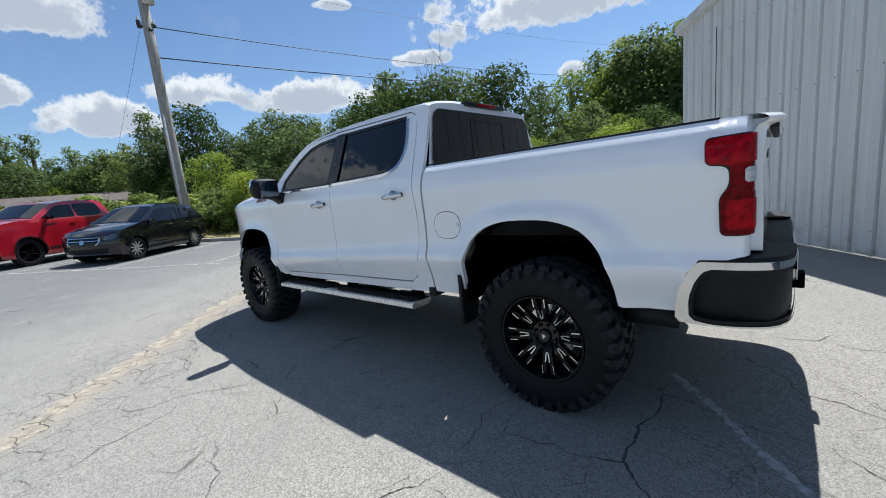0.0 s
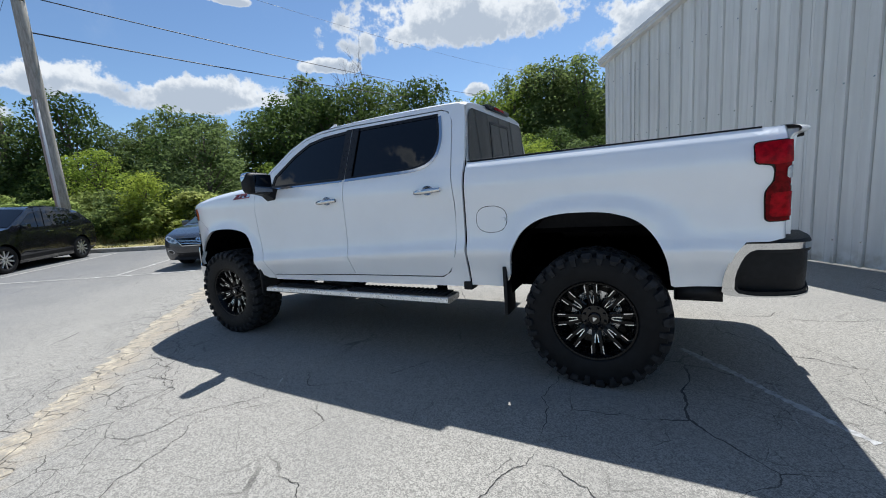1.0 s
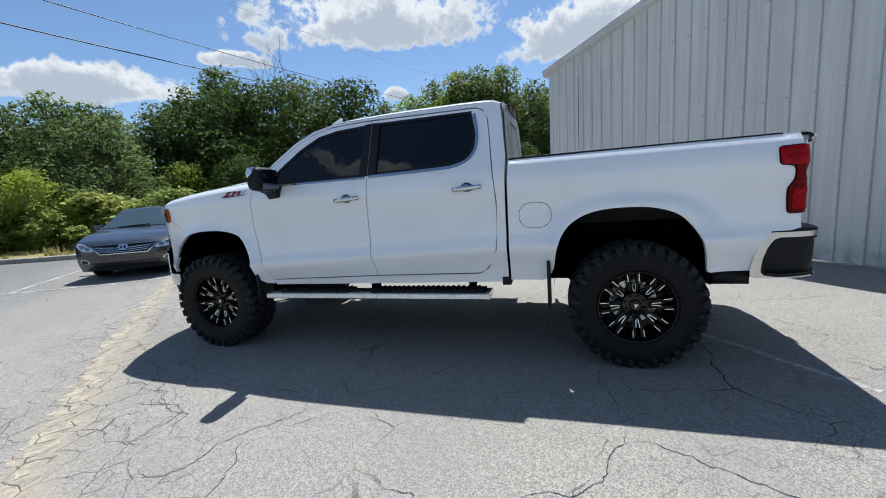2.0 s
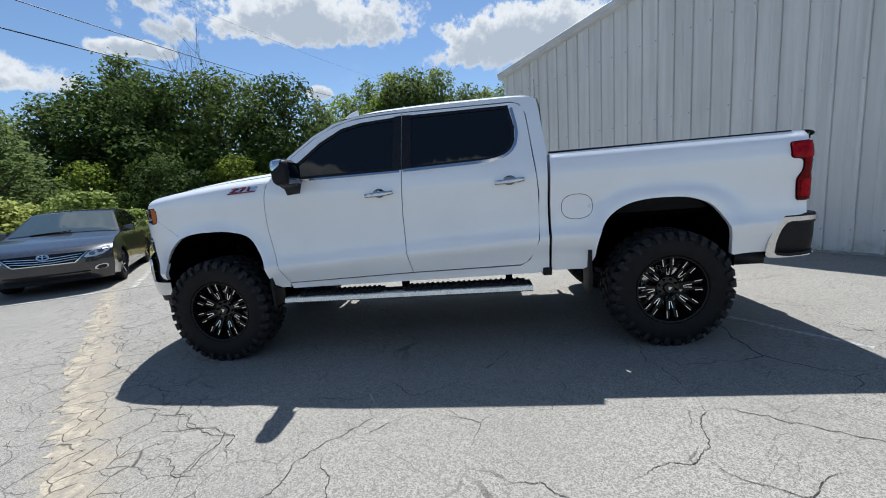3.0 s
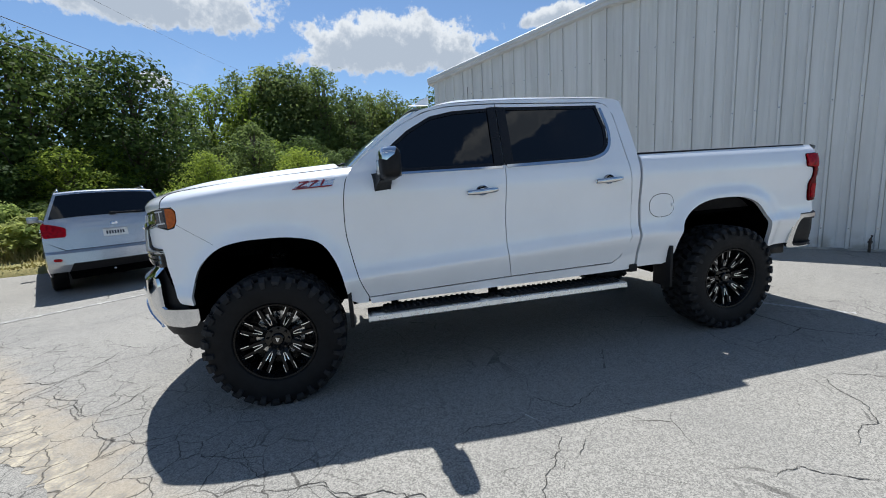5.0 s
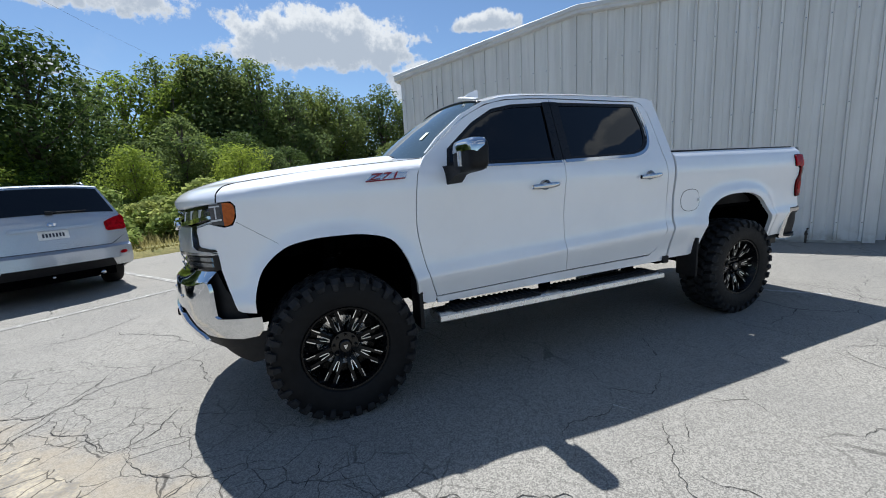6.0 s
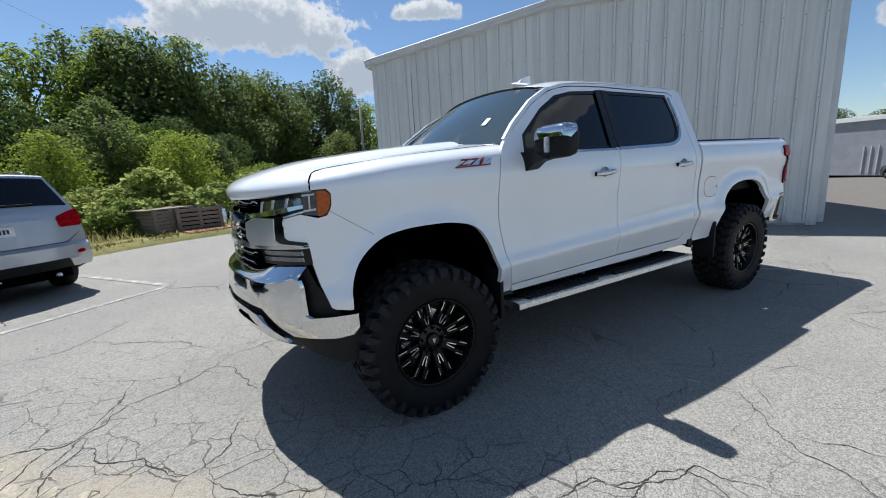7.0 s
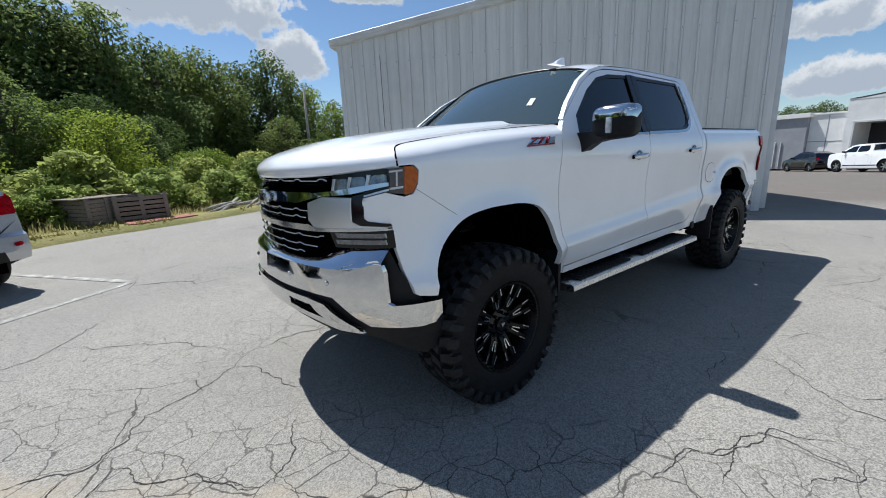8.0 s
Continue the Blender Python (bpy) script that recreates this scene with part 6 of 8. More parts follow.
    for k, ob in enumerate(bmp):
        def add(name, bm, mat, label=""):
            me = finish(bm, name)
            me.materials.append(mat)
            part(name, me if k == 0 else mirrored(me, name), mat, ob, label)
        rows = []
        for b, z, zb in ((0.272, 0.938, 1.010), (0.30, 0.945, 1.012), (0.38, 0.925, 1.012), (0.465, 0.912, 1.010), (0.55, 0.913, 0.985), (0.656, 0.915, 0.958), (0.78, 0.917, 0.945), (0.923, 0.918, 0.942), (total, 0.915, 0.940)):
            p = nose(b, z)
            g = front(min(0.86, -p.y * 0.985), zb, -0.02)
            q = Vector((g.x, p.y * 0.985, zb))
            rows.append([p, p.lerp(q, 0.08) + Vector((0, 0, 0.006)), p.lerp(q, 0.5) + Vector((0, 0, 0.004)), q])
        add("bumper_ledge", strip(rows), M["chrome"])
        add("air_curtain", sheet([(0.07, 0.715), (0.19, 0.90), (0.235, 1.0), (0.32, 1.0), (0.32, 0.715)], lambda b, z: nose(b, z) + Vector((0.028, 0.036, 0)), step=0.08), M["plastic"], "black vent")
        add("valance", sheet([(0.02, 0.57), (0.02, 0.64), (0.36, 0.64), (0.5, 0.78), (total, 0.80), (total, 0.60), (0.85, 0.57), (0.6, 0.545), (0.3, 0.545)], lambda b, z: nose(b, z) + Vector((0.018, 0.010, 0)), step=0.08, depth=0.08, inward=(1, 0, 0)), M["plastic"], "black lower valance")
        hole = [(0.62, 0.645), (0.685, 0.712), (0.88, 0.722), (0.88, 0.682), (0.74, 0.662)]
        add("skid_plate", sheet([(0.425, 0.572), (0.44, 0.600), (0.585, 0.728), (0.70, 0.748), (total, 0.760), (total, 0.66), (0.95, 0.645), (0.72, 0.612), (0.56, 0.575)], lambda b, z: nose(b, z, 0.010), [hole], step=0.06, depth=0.02, inward=(1, 0, 0)), M["chrome"], "bright lower trim with a tow hook opening")
        add("air_dam", sheet([(0.02, 0.47), (0.0, 0.60), (0.45, 0.60), (0.60, 0.56), (0.40, 0.53), (0.12, 0.45)], lambda b, z: nose(b, z) + Vector((0.04, 0.03, 0)), step=0.06, depth=0.02, inward=(1, 0, 0)), M["plastic"], "black air dam flap")
        for b, z in ((0.56, 0.84), (0.86, 0.85)):
            bm = lathe(bmesh.new(), [(0.0, -0.006), (0.009, -0.006), (0.013, 0.0)], 14)
            bmesh.ops.transform(bm, matrix=Matrix.Translation(nose(b, z) + Vector((-0.002, 0, 0))) @ Matrix.Rotation(radians(-60), 4, "Z"), verts=bm.verts)
            add("park_sensor", bm, M["satin"])
        bm = tube(bmesh.new(), [nose(0.74, 0.69) + Vector((0.05, 0, 0)), nose(0.74, 0.69) + Vector((-0.01, 0.0, 0)), nose(0.82, 0.70) + Vector((-0.01, 0, 0)), nose(0.82, 0.70) + Vector((0.05, 0, 0))], 0.012, 8)
        add("tow_hook", bm, M["under"])
    part("radiator_shroud", boxes((-4.40, -4.34, -0.72, 0.72, 0.60, 1.36)), M["under"], T)


def make_truck_small():
    T = TRUCK
    # mirrors: black foot and shell, chrome upper cap, clear side lamp, glass
    for k in range(2):
        s = -1 if k == 0 else 1

        def flip(bm):
            if s > 0:
                for v in bm.verts:
                    v.co.y = -v.co.y
                bmesh.ops.reverse_faces(bm, faces=bm.faces)
            return bm

        def shell(g, t0, t1, f0=0.0):
            rows = []
            for f in (0, 0.04, 0.12, 0.3, 0.55, 0.8, 0.92, 0.98, 1.0):
                if f < f0:
                    continue
                e = (1 - abs(2 * f - 1) ** 7) ** 0.5 * 0.55 + 0.45
                y = 0.985 + 0.265 * f + g * (1 if f > 0.9 else 0)
                xc, zc = -2.925 + 0.018 * f, 1.572 + 0.012 * f
                w, h = 0.066 * e + g, (0.104 - 0.008 * f) * e + g
                row = []
                for k in range(25):
                    t = t0 + (t1 - t0) * k / 24
                    c, q = math.cos(t), math.sin(t)
                    row.append((xc + w * math.copysign(abs(c) ** 0.55, c), -y, zc + h * math.copysign(abs(q) ** 0.5, q)))
                rows.append(row)
            bm = strip(rows)
            bm.verts.ensure_lookup_table()
            bm.faces.new([bm.verts[-25 + i] for i in range(25)])
            if f0 == 0.0:
                bm.faces.new([bm.verts[i] for i in range(25)])
            bmesh.ops.remove_doubles(bm, verts=bm.verts, dist=1e-5)
            bmesh.ops.recalc_face_normals(bm, faces=bm.faces)
            return bm

        mi = part("wing_mirror", flip(shell(0.0, 0.0, 2 * math.pi)), M["plastic"], T, "black mirror with a chrome cap")
        part("mirror_cap", flip(shell(0.004, 1.25, math.pi - 0.06, 0.04)), M["chrome"], mi, "chrome cap")
        part("mirror_arm", flip(strip([[(-3.02, -0.90, 1.395), (-2.90, -0.90, 1.395), (-2.88, -0.90, 1.52), (-3.03, -0.90, 1.53)], [(-3.01, -0.95, 1.41), (-2.90, -0.95, 1.42), (-2.88, -0.96, 1.53), (-3.0, -0.95, 1.53)], [(-2.99, -1.02, 1.46), (-2.90, -1.02, 1.465), (-2.88, -1.02, 1.53), (-2.98, -1.02, 1.53)], [(-2.98, -1.10, 1.48), (-2.90, -1.10, 1.48), (-2.89, -1.10, 1.53), (-2.97, -1.10, 1.53)]], close=True)), M["plastic"], mi)
        part("mirror_lamp", flip(boxes((-2.996, -2.93, -1.125, -1.088, 1.515, 1.610), bevel=0.012)), M["clear_lens"], mi, "clear turn lamp")
        part("mirror_glass", flip(boxes((-2.862, -2.846, -1.195, -1.005, 1.495, 1.655), bevel=0.004)), M["mirror_glass"], mi)
    # four-wheel-drive style badge on the fender: slanted bar, letters, red underline
    y = -side_y(-3.40, 1.47) - 0.004
    bp = part("fender_badge", sheet([(-3.545, 1.455), (-3.49, 1.512), (-3.265, 1.520), (-3.285, 1.470)], lambda x, z: fender(x, z) + Vector((0, -0.003, 0)), step=0.05, depth=0.006), M["satin"], T, "chrome and red model badge")
    rot = Matrix.Rotation(radians(90), 4, "X")
    base = fender(-3.40, 1.485)
    words("Z71", 0.054, 0.003, M["badge_red"], bp, Matrix.Translation(base + Vector((-0.028, -0.009, 0.002))) @ Matrix.Rotation(radians(2.5), 4, "Y").inverted() @ Matrix.Rotation(radians(-10), 4, "X") @ rot, "badge_letters", 0.3, 2.2)
    part("badge_line", sheet([(-3.54, 1.453), (-3.54, 1.461), (-3.29, 1.472), (-3.29, 1.464)], lambda x, z: fender(x, z) + Vector((0, -0.010, 0)), step=0.1, depth=0.006), M["badge_red"], bp)
    # dark cabin behind the glass
    part("cabin_floor", boxes((-3.2, -0.98, -0.78, 0.78, 0.80, 0.84), (-3.28, -2.95, -0.78, 0.78, 1.20, 1.52)), M["interior"], T)
    part("cabin_back", boxes((-1.02, -0.98, -0.78, 0.78, 0.84, 1.50)), M["interior"], T)
    for s in (-1, 1):
        seat = part("front_seat", boxes((-2.35, -2.2, s * 0.38 - 0.24, s * 0.38 + 0.24, 1.0, 1.62), bevel=0.05), M["interior"], T)
        part("headrest", boxes((-2.28, -2.18, s * 0.38 - 0.13, s * 0.38 + 0.13, 1.64, 1.82), bevel=0.04), M["interior"], seat)
    part("rear_seat", boxes((-1.35, -1.15, -0.68, 0.68, 1.0, 1.60), bevel=0.05), M["interior"], T)
    sw = bmesh.new()
    tube(sw, [(0.185 * math.cos(t), 0.185 * math.sin(t), 0) for t in (2 * math.pi * i / 24 for i in range(25))], 0.014, 8)
    part("steering_wheel", sw, M["interior"], T).matrix_local = Matrix.Translation((-2.80, -0.38, 1.50)) @ Matrix.Rotation(radians(-62), 4, "Y")
    part("rear_view_mirror", boxes((-2.80, -2.77, -0.12, 0.12, 1.86, 1.92), bevel=0.012), M["interior"], T)


make_truck_body()
make_truck_bed()
make_truck_under()
make_truck_face()
make_truck_small()
for wx, spin in ((-WB, 0.12), (0.0, 0.31)):
    make_wheel(TRUCK, wx, -0.852, spin)
    make_wheel(TRUCK, wx, 0.852, spin + 0.2)

# ---- parked cars ----
def rim_wheel(parent, x, y, r, spokes, key, material):
    """A road wheel whose face looks away from the car's middle line."""
    k = "road_%s" % key
    if k not in PROTO:
        PROTO[k] = finish(lathe(bmesh.new(), [(r * 0.66, -0.10), (r * 0.70, -0.112), (r * 0.85, -0.118), (r * 0.96, -0.105), (r, -0.085), (r, 0.085), (r * 0.96, 0.105), (r * 0.7, 0.11), (r * 0.66, 0.10)], 40), "tyre")
        PROTO[k + "r"] = finish(lathe(bmesh.new(), [(r * 0.69, -0.106), (r * 0.66, -0.104), (r * 0.62, -0.08), (r * 0.60, 0.02), (r * 0.10, 0.03), (0.0, 0.03)], 40), "rim")
        bm = bmesh.new()
        for s in range(spokes):
            t = 2 * math.pi * s / spokes
            rows = []
            for f in (0, 0.35, 0.7, 1.0):
                rr = r * (0.08 + 0.57 * f)
                w = r * (0.062 - 0.018 * f)
                d = -0.085 - 0.012 * f
                rows.append([(rr, d, -w), (rr, d - 0.006, 0), (rr, d, w), (rr, d + 0.035, w * 1.1), (rr, d + 0.035, -w * 1.1)])
            s2 = strip(rows, close=True)
            bmesh.ops.transform(s2, matrix=Matrix.Rotation(t, 4, "Y"), verts=s2.verts)
            tmp = bpy.data.meshes.new("tmp")
            s2.to_mesh(tmp)
            s2.free()
            bm.from_mesh(tmp)
            bpy.data.meshes.remove(tmp)
        PROTO[k + "s"] = finish(bm, "spokes")
    w = part("wheel", PROTO[k + "r"], M["gloss_black"], parent)
    w.matrix_local = Matrix.Translation((x, y, r)) @ (Matrix.Rotation(math.pi, 4, "Z") if y > 0 else Matrix.Identity(4)) @ Matrix.Rotation(x * 0.7, 4, "Y")
    part("tyre", PROTO[k], M["rubber"], w)
    part("spokes", PROTO[k + "s"], material, w)


class Car:
    """A car from its side outline: x ahead, y to its left, origin on the ground midway between the axles."""

    def __init__(self, name, m, label, category, wb, hw, r, outline, belt, paint, tumble=0.42, nose=0.20, tail=0.14, screen=None):
        self.screen = screen or M["glass"]
        self.e = thing(name, m, label, category)
        self.wb, self.hw, self.r, self.o, self.belt, self.tumble, self.nose, self.tail = wb, hw, r, outline, belt, tumble, nose, tail
        self.xf, self.xr = max(p[0] for p in outline), min(p[0] for p in outline)
        self.paint = paint
        self.body()

    def y(self, x, z):
        b = self.hw
        y = b * (1 - 0.05 * smoothstep(0.45, 0.15, z)) - 0.02 * smoothstep(self.belt - 0.25, self.belt, z)
        for s in (-1, 1):
            cx = s * self.wb / 2
            d = math.hypot(x - cx, max(0, z - self.r)) - self.r * 1.14
            y += 0.022 * math.exp(-max(0, d) ** 2 / 0.01)
        if z > self.belt:
            y -= (z - self.belt) * self.tumble
        return y

    def warp(self, x, y, z):
        q = (abs(y) / self.hw) ** 3
        if x > self.xf - 0.8:
            x -= self.nose * ((x - self.xf + 0.8) / 0.8) * q
        if x < self.xr + 0.7:
            x += self.tail * ((self.xr + 0.7 - x) / 0.7) * q
        return Vector((x, y, z))

    def side(self, out=0.0, s=-1):
        return lambda x, z: self.warp(x, s * (self.y(x, z) + out), z)

    def body(self):
        lower = 0.20 if self.r < 0.36 else 0.28
        o = [(x, z) for x, z, *_ in self.o]
        poly = list(o)
        # back along the sill, with the wheel arches cut out
        low = []
        for cx in (-self.wb / 2, self.wb / 2):
            R = self.r * 1.13
            low += [(cx + R * math.cos(t), self.r + R * math.sin(t)) for t in (math.pi + 0.45 - (math.pi + 0.9) * k / 12 for k in range(13))]
        sill = [(self.xr + 0.12, lower + 0.12)] + low + [(self.xf - 0.12, lower + 0.05)]
        sill = [(x, max(z, lower)) for x, z in sill]
        bm = bmesh.new()
        for s in (-1, 1):
            sheet(poly + sill, self.side(0, s), step=0.14, depth=0.03, inward=(0, -s, 0), bm=bm)
        glass = []
        for (x0, z0, *t0), (x1, z1, *t1) in zip(self.o, self.o[1:]):
            rows = []
            n = max(2, int(math.hypot(x1 - x0, z1 - z0) / 0.12))
            for i in range(n + 1):
                f = i / n
                x, z = x0 + (x1 - x0) * f, z0 + (z1 - z0) * f
                ys = self.y(x, z)
                row = []
                for j in range(17):
                    q = -1 + j / 8
                    row.append(self.warp(x, q * ys, z + 0.035 * smoothstep(0.80, 1.05, z) * (1 - abs(q) ** 2.5)))
                rows.append(row)
            if t0 and t0[0] == "g":
                glass.append(rows)
            s2 = strip(rows)
            tmp = bpy.data.meshes.new("tmp")
            s2.to_mesh(tmp)
            s2.free()
            bm.from_mesh(tmp)
            bpy.data.meshes.remove(tmp)
        bmesh.ops.remove_doubles(bm, verts=bm.verts, dist=0.004)
        bmesh.ops.recalc_face_normals(bm, faces=bm.faces)
        self.shell = part("body", bm, self.paint, self.e, sharp=32)
        for rows in glass:
            n = len(rows)
            a = rows[0][8].lerp(rows[-1][8], 0.5)
            nrm = (rows[-1][8] - rows[0][8]).cross(Vector((0, 1, 0))).normalized()
            if nrm.z < 0:
                nrm = -nrm
            inner = [[p + nrm * 0.006 for p in (r[0].lerp(r[1], 0.45), *r[1:-1], r[-1].lerp(r[-2], 0.45))] for r in rows]
            inner[0] = [p.lerp(q, 0.3) for p, q in zip(inner[0], inner[1])]
            inner[-1] = [p.lerp(q, 0.3) for p, q in zip(inner[-1], inner[-2])]
            part("screen_glass", strip(inner), self.screen if nrm.x > 0 else M["glass"], self.e, "dark reflecting glass")
        part("underbody", boxes((self.xr + 0.2, self.xf - 0.25, -self.hw + 0.25, self.hw - 0.25, lower - 0.02, self.belt * 0.58), (-self.wb / 2 + self.r * 1.2, self.wb / 2 - self.r * 1.2, -self.hw + 0.06, self.hw - 0.06, lower - 0.02, self.belt - 0.15)), M["under"], self.e)

    def windows(self, polys, trim=None):
        for s in (-1, 1):
            for pts in polys:
                w = part("window", sheet(rounded(pts, 1), self.side(0.003, s), step=0.2), M["glass"], self.e, "tinted side window")
                if trim:
                    o = rounded(grow(pts, 0.012), 1)
                    part("window_trim", sheet(o, self.side(0.001, s), step=0.2), trim, w)

    def on_side(self, name, pts, mat, out=0.004, depth=0.0, label=""):
        for s in (-1, 1):
            part(name, sheet(pts, self.side(out, s), step=0.12, depth=depth, inward=(0, -s, 0)), mat, self.e, label)

    def edge_x(self, z, rear):
        pts = [(x, zz) for x, zz, *_ in self.o]
        best = None
        for (x0, z0), (x1, z1) in zip(pts, pts[1:]):
            if min(z0, z1) - 1e-6 <= z <= max(z0, z1) + 1e-6 and abs(z1 - z0) > 1e-6:
                x = x0 + (x1 - x0) * (z - z0) / (z1 - z0)
                if best is None or (x < best if rear else x > best):
                    best = x
        return best if best is not None else (self.xr if rear else self.xf)

    def on_end(self, name, pts, mat, rear=False, out=0.006, depth=0.03, label="", twin=False):
        d = -1 if rear else 1
        for s in ((1, -1) if twin else (1,)):
            part(name, sheet([(s * a, b) for a, b in pts], lambda a, b: self.warp(self.edge_x(b, rear), a, b) + Vector((d * out, 0, 0)), step=0.1, depth=depth, inward=(-d, 0, 0)), mat, self.e, label)

    def wheels(self, spokes, key, mat):
        for x in (-self.wb / 2, self.wb / 2):
            for s in (-1, 1):
                rim_wheel(self.e, x, s * (self.hw - 0.115), self.r, spokes, key, mat)

    def mirrors(self, x, z, mat):
        for s in (-1, 1):
            y = self.y(x, z)
            part("wing_mirror", boxes((x - 0.06, x + 0.06, *sorted((s * (y + 0.03), s * (y + 0.21))), z - 0.02, z + 0.11), (x - 0.03, x + 0.03, *sorted((s * (y - 0.03), s * (y + 0.08))), z - 0.03, z + 0.03), bevel=0.022), mat, self.e)

    def handles(self, xs, z, mat):
        for s in (-1, 1):
            for x in xs:
                y = self.y(x, z) + 0.012
                part("door_handle", boxes((x - 0.09, x + 0.09, *sorted((s * (y - 0.02), s * (y + 0.02))), z - 0.012, z + 0.014), bevel=0.008), mat, self.e)

    def seams(self, xs, z0, z1):
        for s in (-1, 1):
            for x in xs:
                part("door_gap", sheet([(x - 0.003, z0), (x - 0.003, z1), (x + 0.003, z1), (x + 0.003, z0)], self.side(0.0025, s), step=0.08), M["under"], self.e)


def at_wheel(px, py, deg, wx, wy):
    """The pose of a car whose wheel at (wx, wy) of its own axes stands at (px, py)."""
    a = radians(deg)
    c = Vector((px, py, 0)) - Matrix.Rotation(a, 3, "Z") @ Vector((wx, wy, 0))
    f = Matrix.Rotation(a, 3, "Z") @ Vector((1.3, 0, 0))
    l = Matrix.Rotation(a, 3, "Z") @ Vector((0, 0.8, 0))
    def gz(p):
        return ground_z(p.x, p.y)
    pitch = math.atan2(gz(c - f) - gz(c + f), 2.6)
    roll = math.atan2(gz(c + l) - gz(c - l), 1.6)
    z = (gz(c + f) + gz(c - f)) / 2
    return Matrix.Translation((c.x, c.y, z)) @ Matrix.Rotation(a, 4, "Z") @ Matrix.Rotation(pitch, 4, "Y") @ Matrix.Rotation(roll, 4, "X")


def make_sedan():
    o = [(2.26, 0.20), (2.34, 0.34), (2.37, 0.56), (2.33, 0.73), (2.20, 0.80), (1.75, 0.90), (1.12, 0.985, "g"), (0.30, 1.405), (-0.25, 1.455), (-0.85, 1.425, "g"), (-1.68, 1.11), (-2.30, 1.09), (-2.42, 0.98), (-2.44, 0.5), (-2.38, 0.25)]
    c = Car("sedan", at_wheel(-8.95, 3.12, -55, 1.388, 0.79), "dark grey four-door sedan parked in a bay", "car", 2.776, 0.905, 0.325, o, 0.96, M["graphite"], 0.48, 0.26, screen=M["windscreen"])
    c.windows([[(0.98, 0.99), (0.28, 1.355), (-0.30, 1.395), (-0.30, 0.99)], [(-0.36, 0.99), (-0.36, 1.395), (-0.85, 1.365), (-1.42, 1.13), (-1.45, 1.02)]], M["chrome"])
    c.on_end("grille", [(-0.40, 0.555), (-0.56, 0.715), (-0.36, 0.725), (0.36, 0.725), (0.56, 0.715), (0.40, 0.555)], M["gloss_black"], label="dark grille with bright slats")
    for z in (0.592, 0.632, 0.672):
        w = 0.40 + (z - 0.555) * 0.9
        c.on_end("grille_slat", [(-w, z + 0.012), (-w, z + 0.022), (-0.12, z - 0.004), (0.12, z - 0.004), (w, z + 0.022), (w, z + 0.012), (0.12, z - 0.016), (-0.12, z - 0.016)], M["satin"], out=0.014)
    c.on_end("grille_frame", [(-0.41, 0.538), (-0.59, 0.722), (-0.572, 0.722), (-0.40, 0.556), (0.40, 0.556), (0.572, 0.722), (0.59, 0.722), (0.41, 0.538)], M["chrome"], out=0.016)
    c.on_end("front_badge", rounded([(-0.085, 0.635), (-0.085, 0.735), (0.085, 0.735), (0.085, 0.635)], 3), M["chrome"], out=0.026)
    c.on_end("badge_field", rounded([(-0.060, 0.652), (-0.060, 0.718), (0.060, 0.718), (0.060, 0.652)], 3), M["gloss_black"], out=0.029)
    c.on_end("badge_bar", [(-0.062, 0.690), (-0.062, 0.702), (-0.010, 0.702), (-0.010, 0.722), (0.010, 0.722), (0.010, 0.702), (0.062, 0.702), (0.062, 0.690), (0.010, 0.690), (0.010, 0.650), (-0.010, 0.650), (-0.010, 0.690)], M["chrome"], out=0.032)
    c.on_end("lower_intake", [(-0.56, 0.265), (-0.58, 0.375), (0.58, 0.375), (0.56, 0.265)], M["plastic"], out=0.005)
    c.on_end("headlamp", rounded([(0.50, 0.605), (0.60, 0.715), (0.78, 0.775), (0.875, 0.785), (0.865, 0.70), (0.74, 0.625)], 1), M["clear_lens"], out=0.010, label="clear headlamp", twin=True)
    for y0, z0 in ((0.64, 0.672), (0.75, 0.708)):
        c.on_end("lamp_bowl", rounded([(y0 - 0.04, z0 - 0.032), (y0 - 0.04, z0 + 0.032), (y0 + 0.04, z0 + 0.032), (y0 + 0.04, z0 - 0.032)], 2), M["lamp_inner"], out=0.018, twin=True)
    c.on_end("fog_lamp", rounded([(0.62, 0.36), (0.66, 0.45), (0.82, 0.465), (0.82, 0.375)], 1), M["chrome"], out=0.008, twin=True)
    c.on_end("fog_lens", rounded([(0.655, 0.365), (0.685, 0.435), (0.80, 0.448), (0.80, 0.375)], 1), M["gloss_black"], out=0.014, twin=True)
    c.mirrors(0.80, 0.99, M["graphite"])
    c.handles((-0.15, -1.15), 0.86, M["graphite"])
    c.seams((0.98, -0.33, -1.30), 0.30, 0.95)
    c.wheels(7, "sedan", M["satin"])
    part("wiper", tube(bmesh.new(), [c.warp(1.10, -0.5, 1.03), c.warp(1.06, 0.1, 1.075)], 0.01, 6), M["plastic"], c.e)


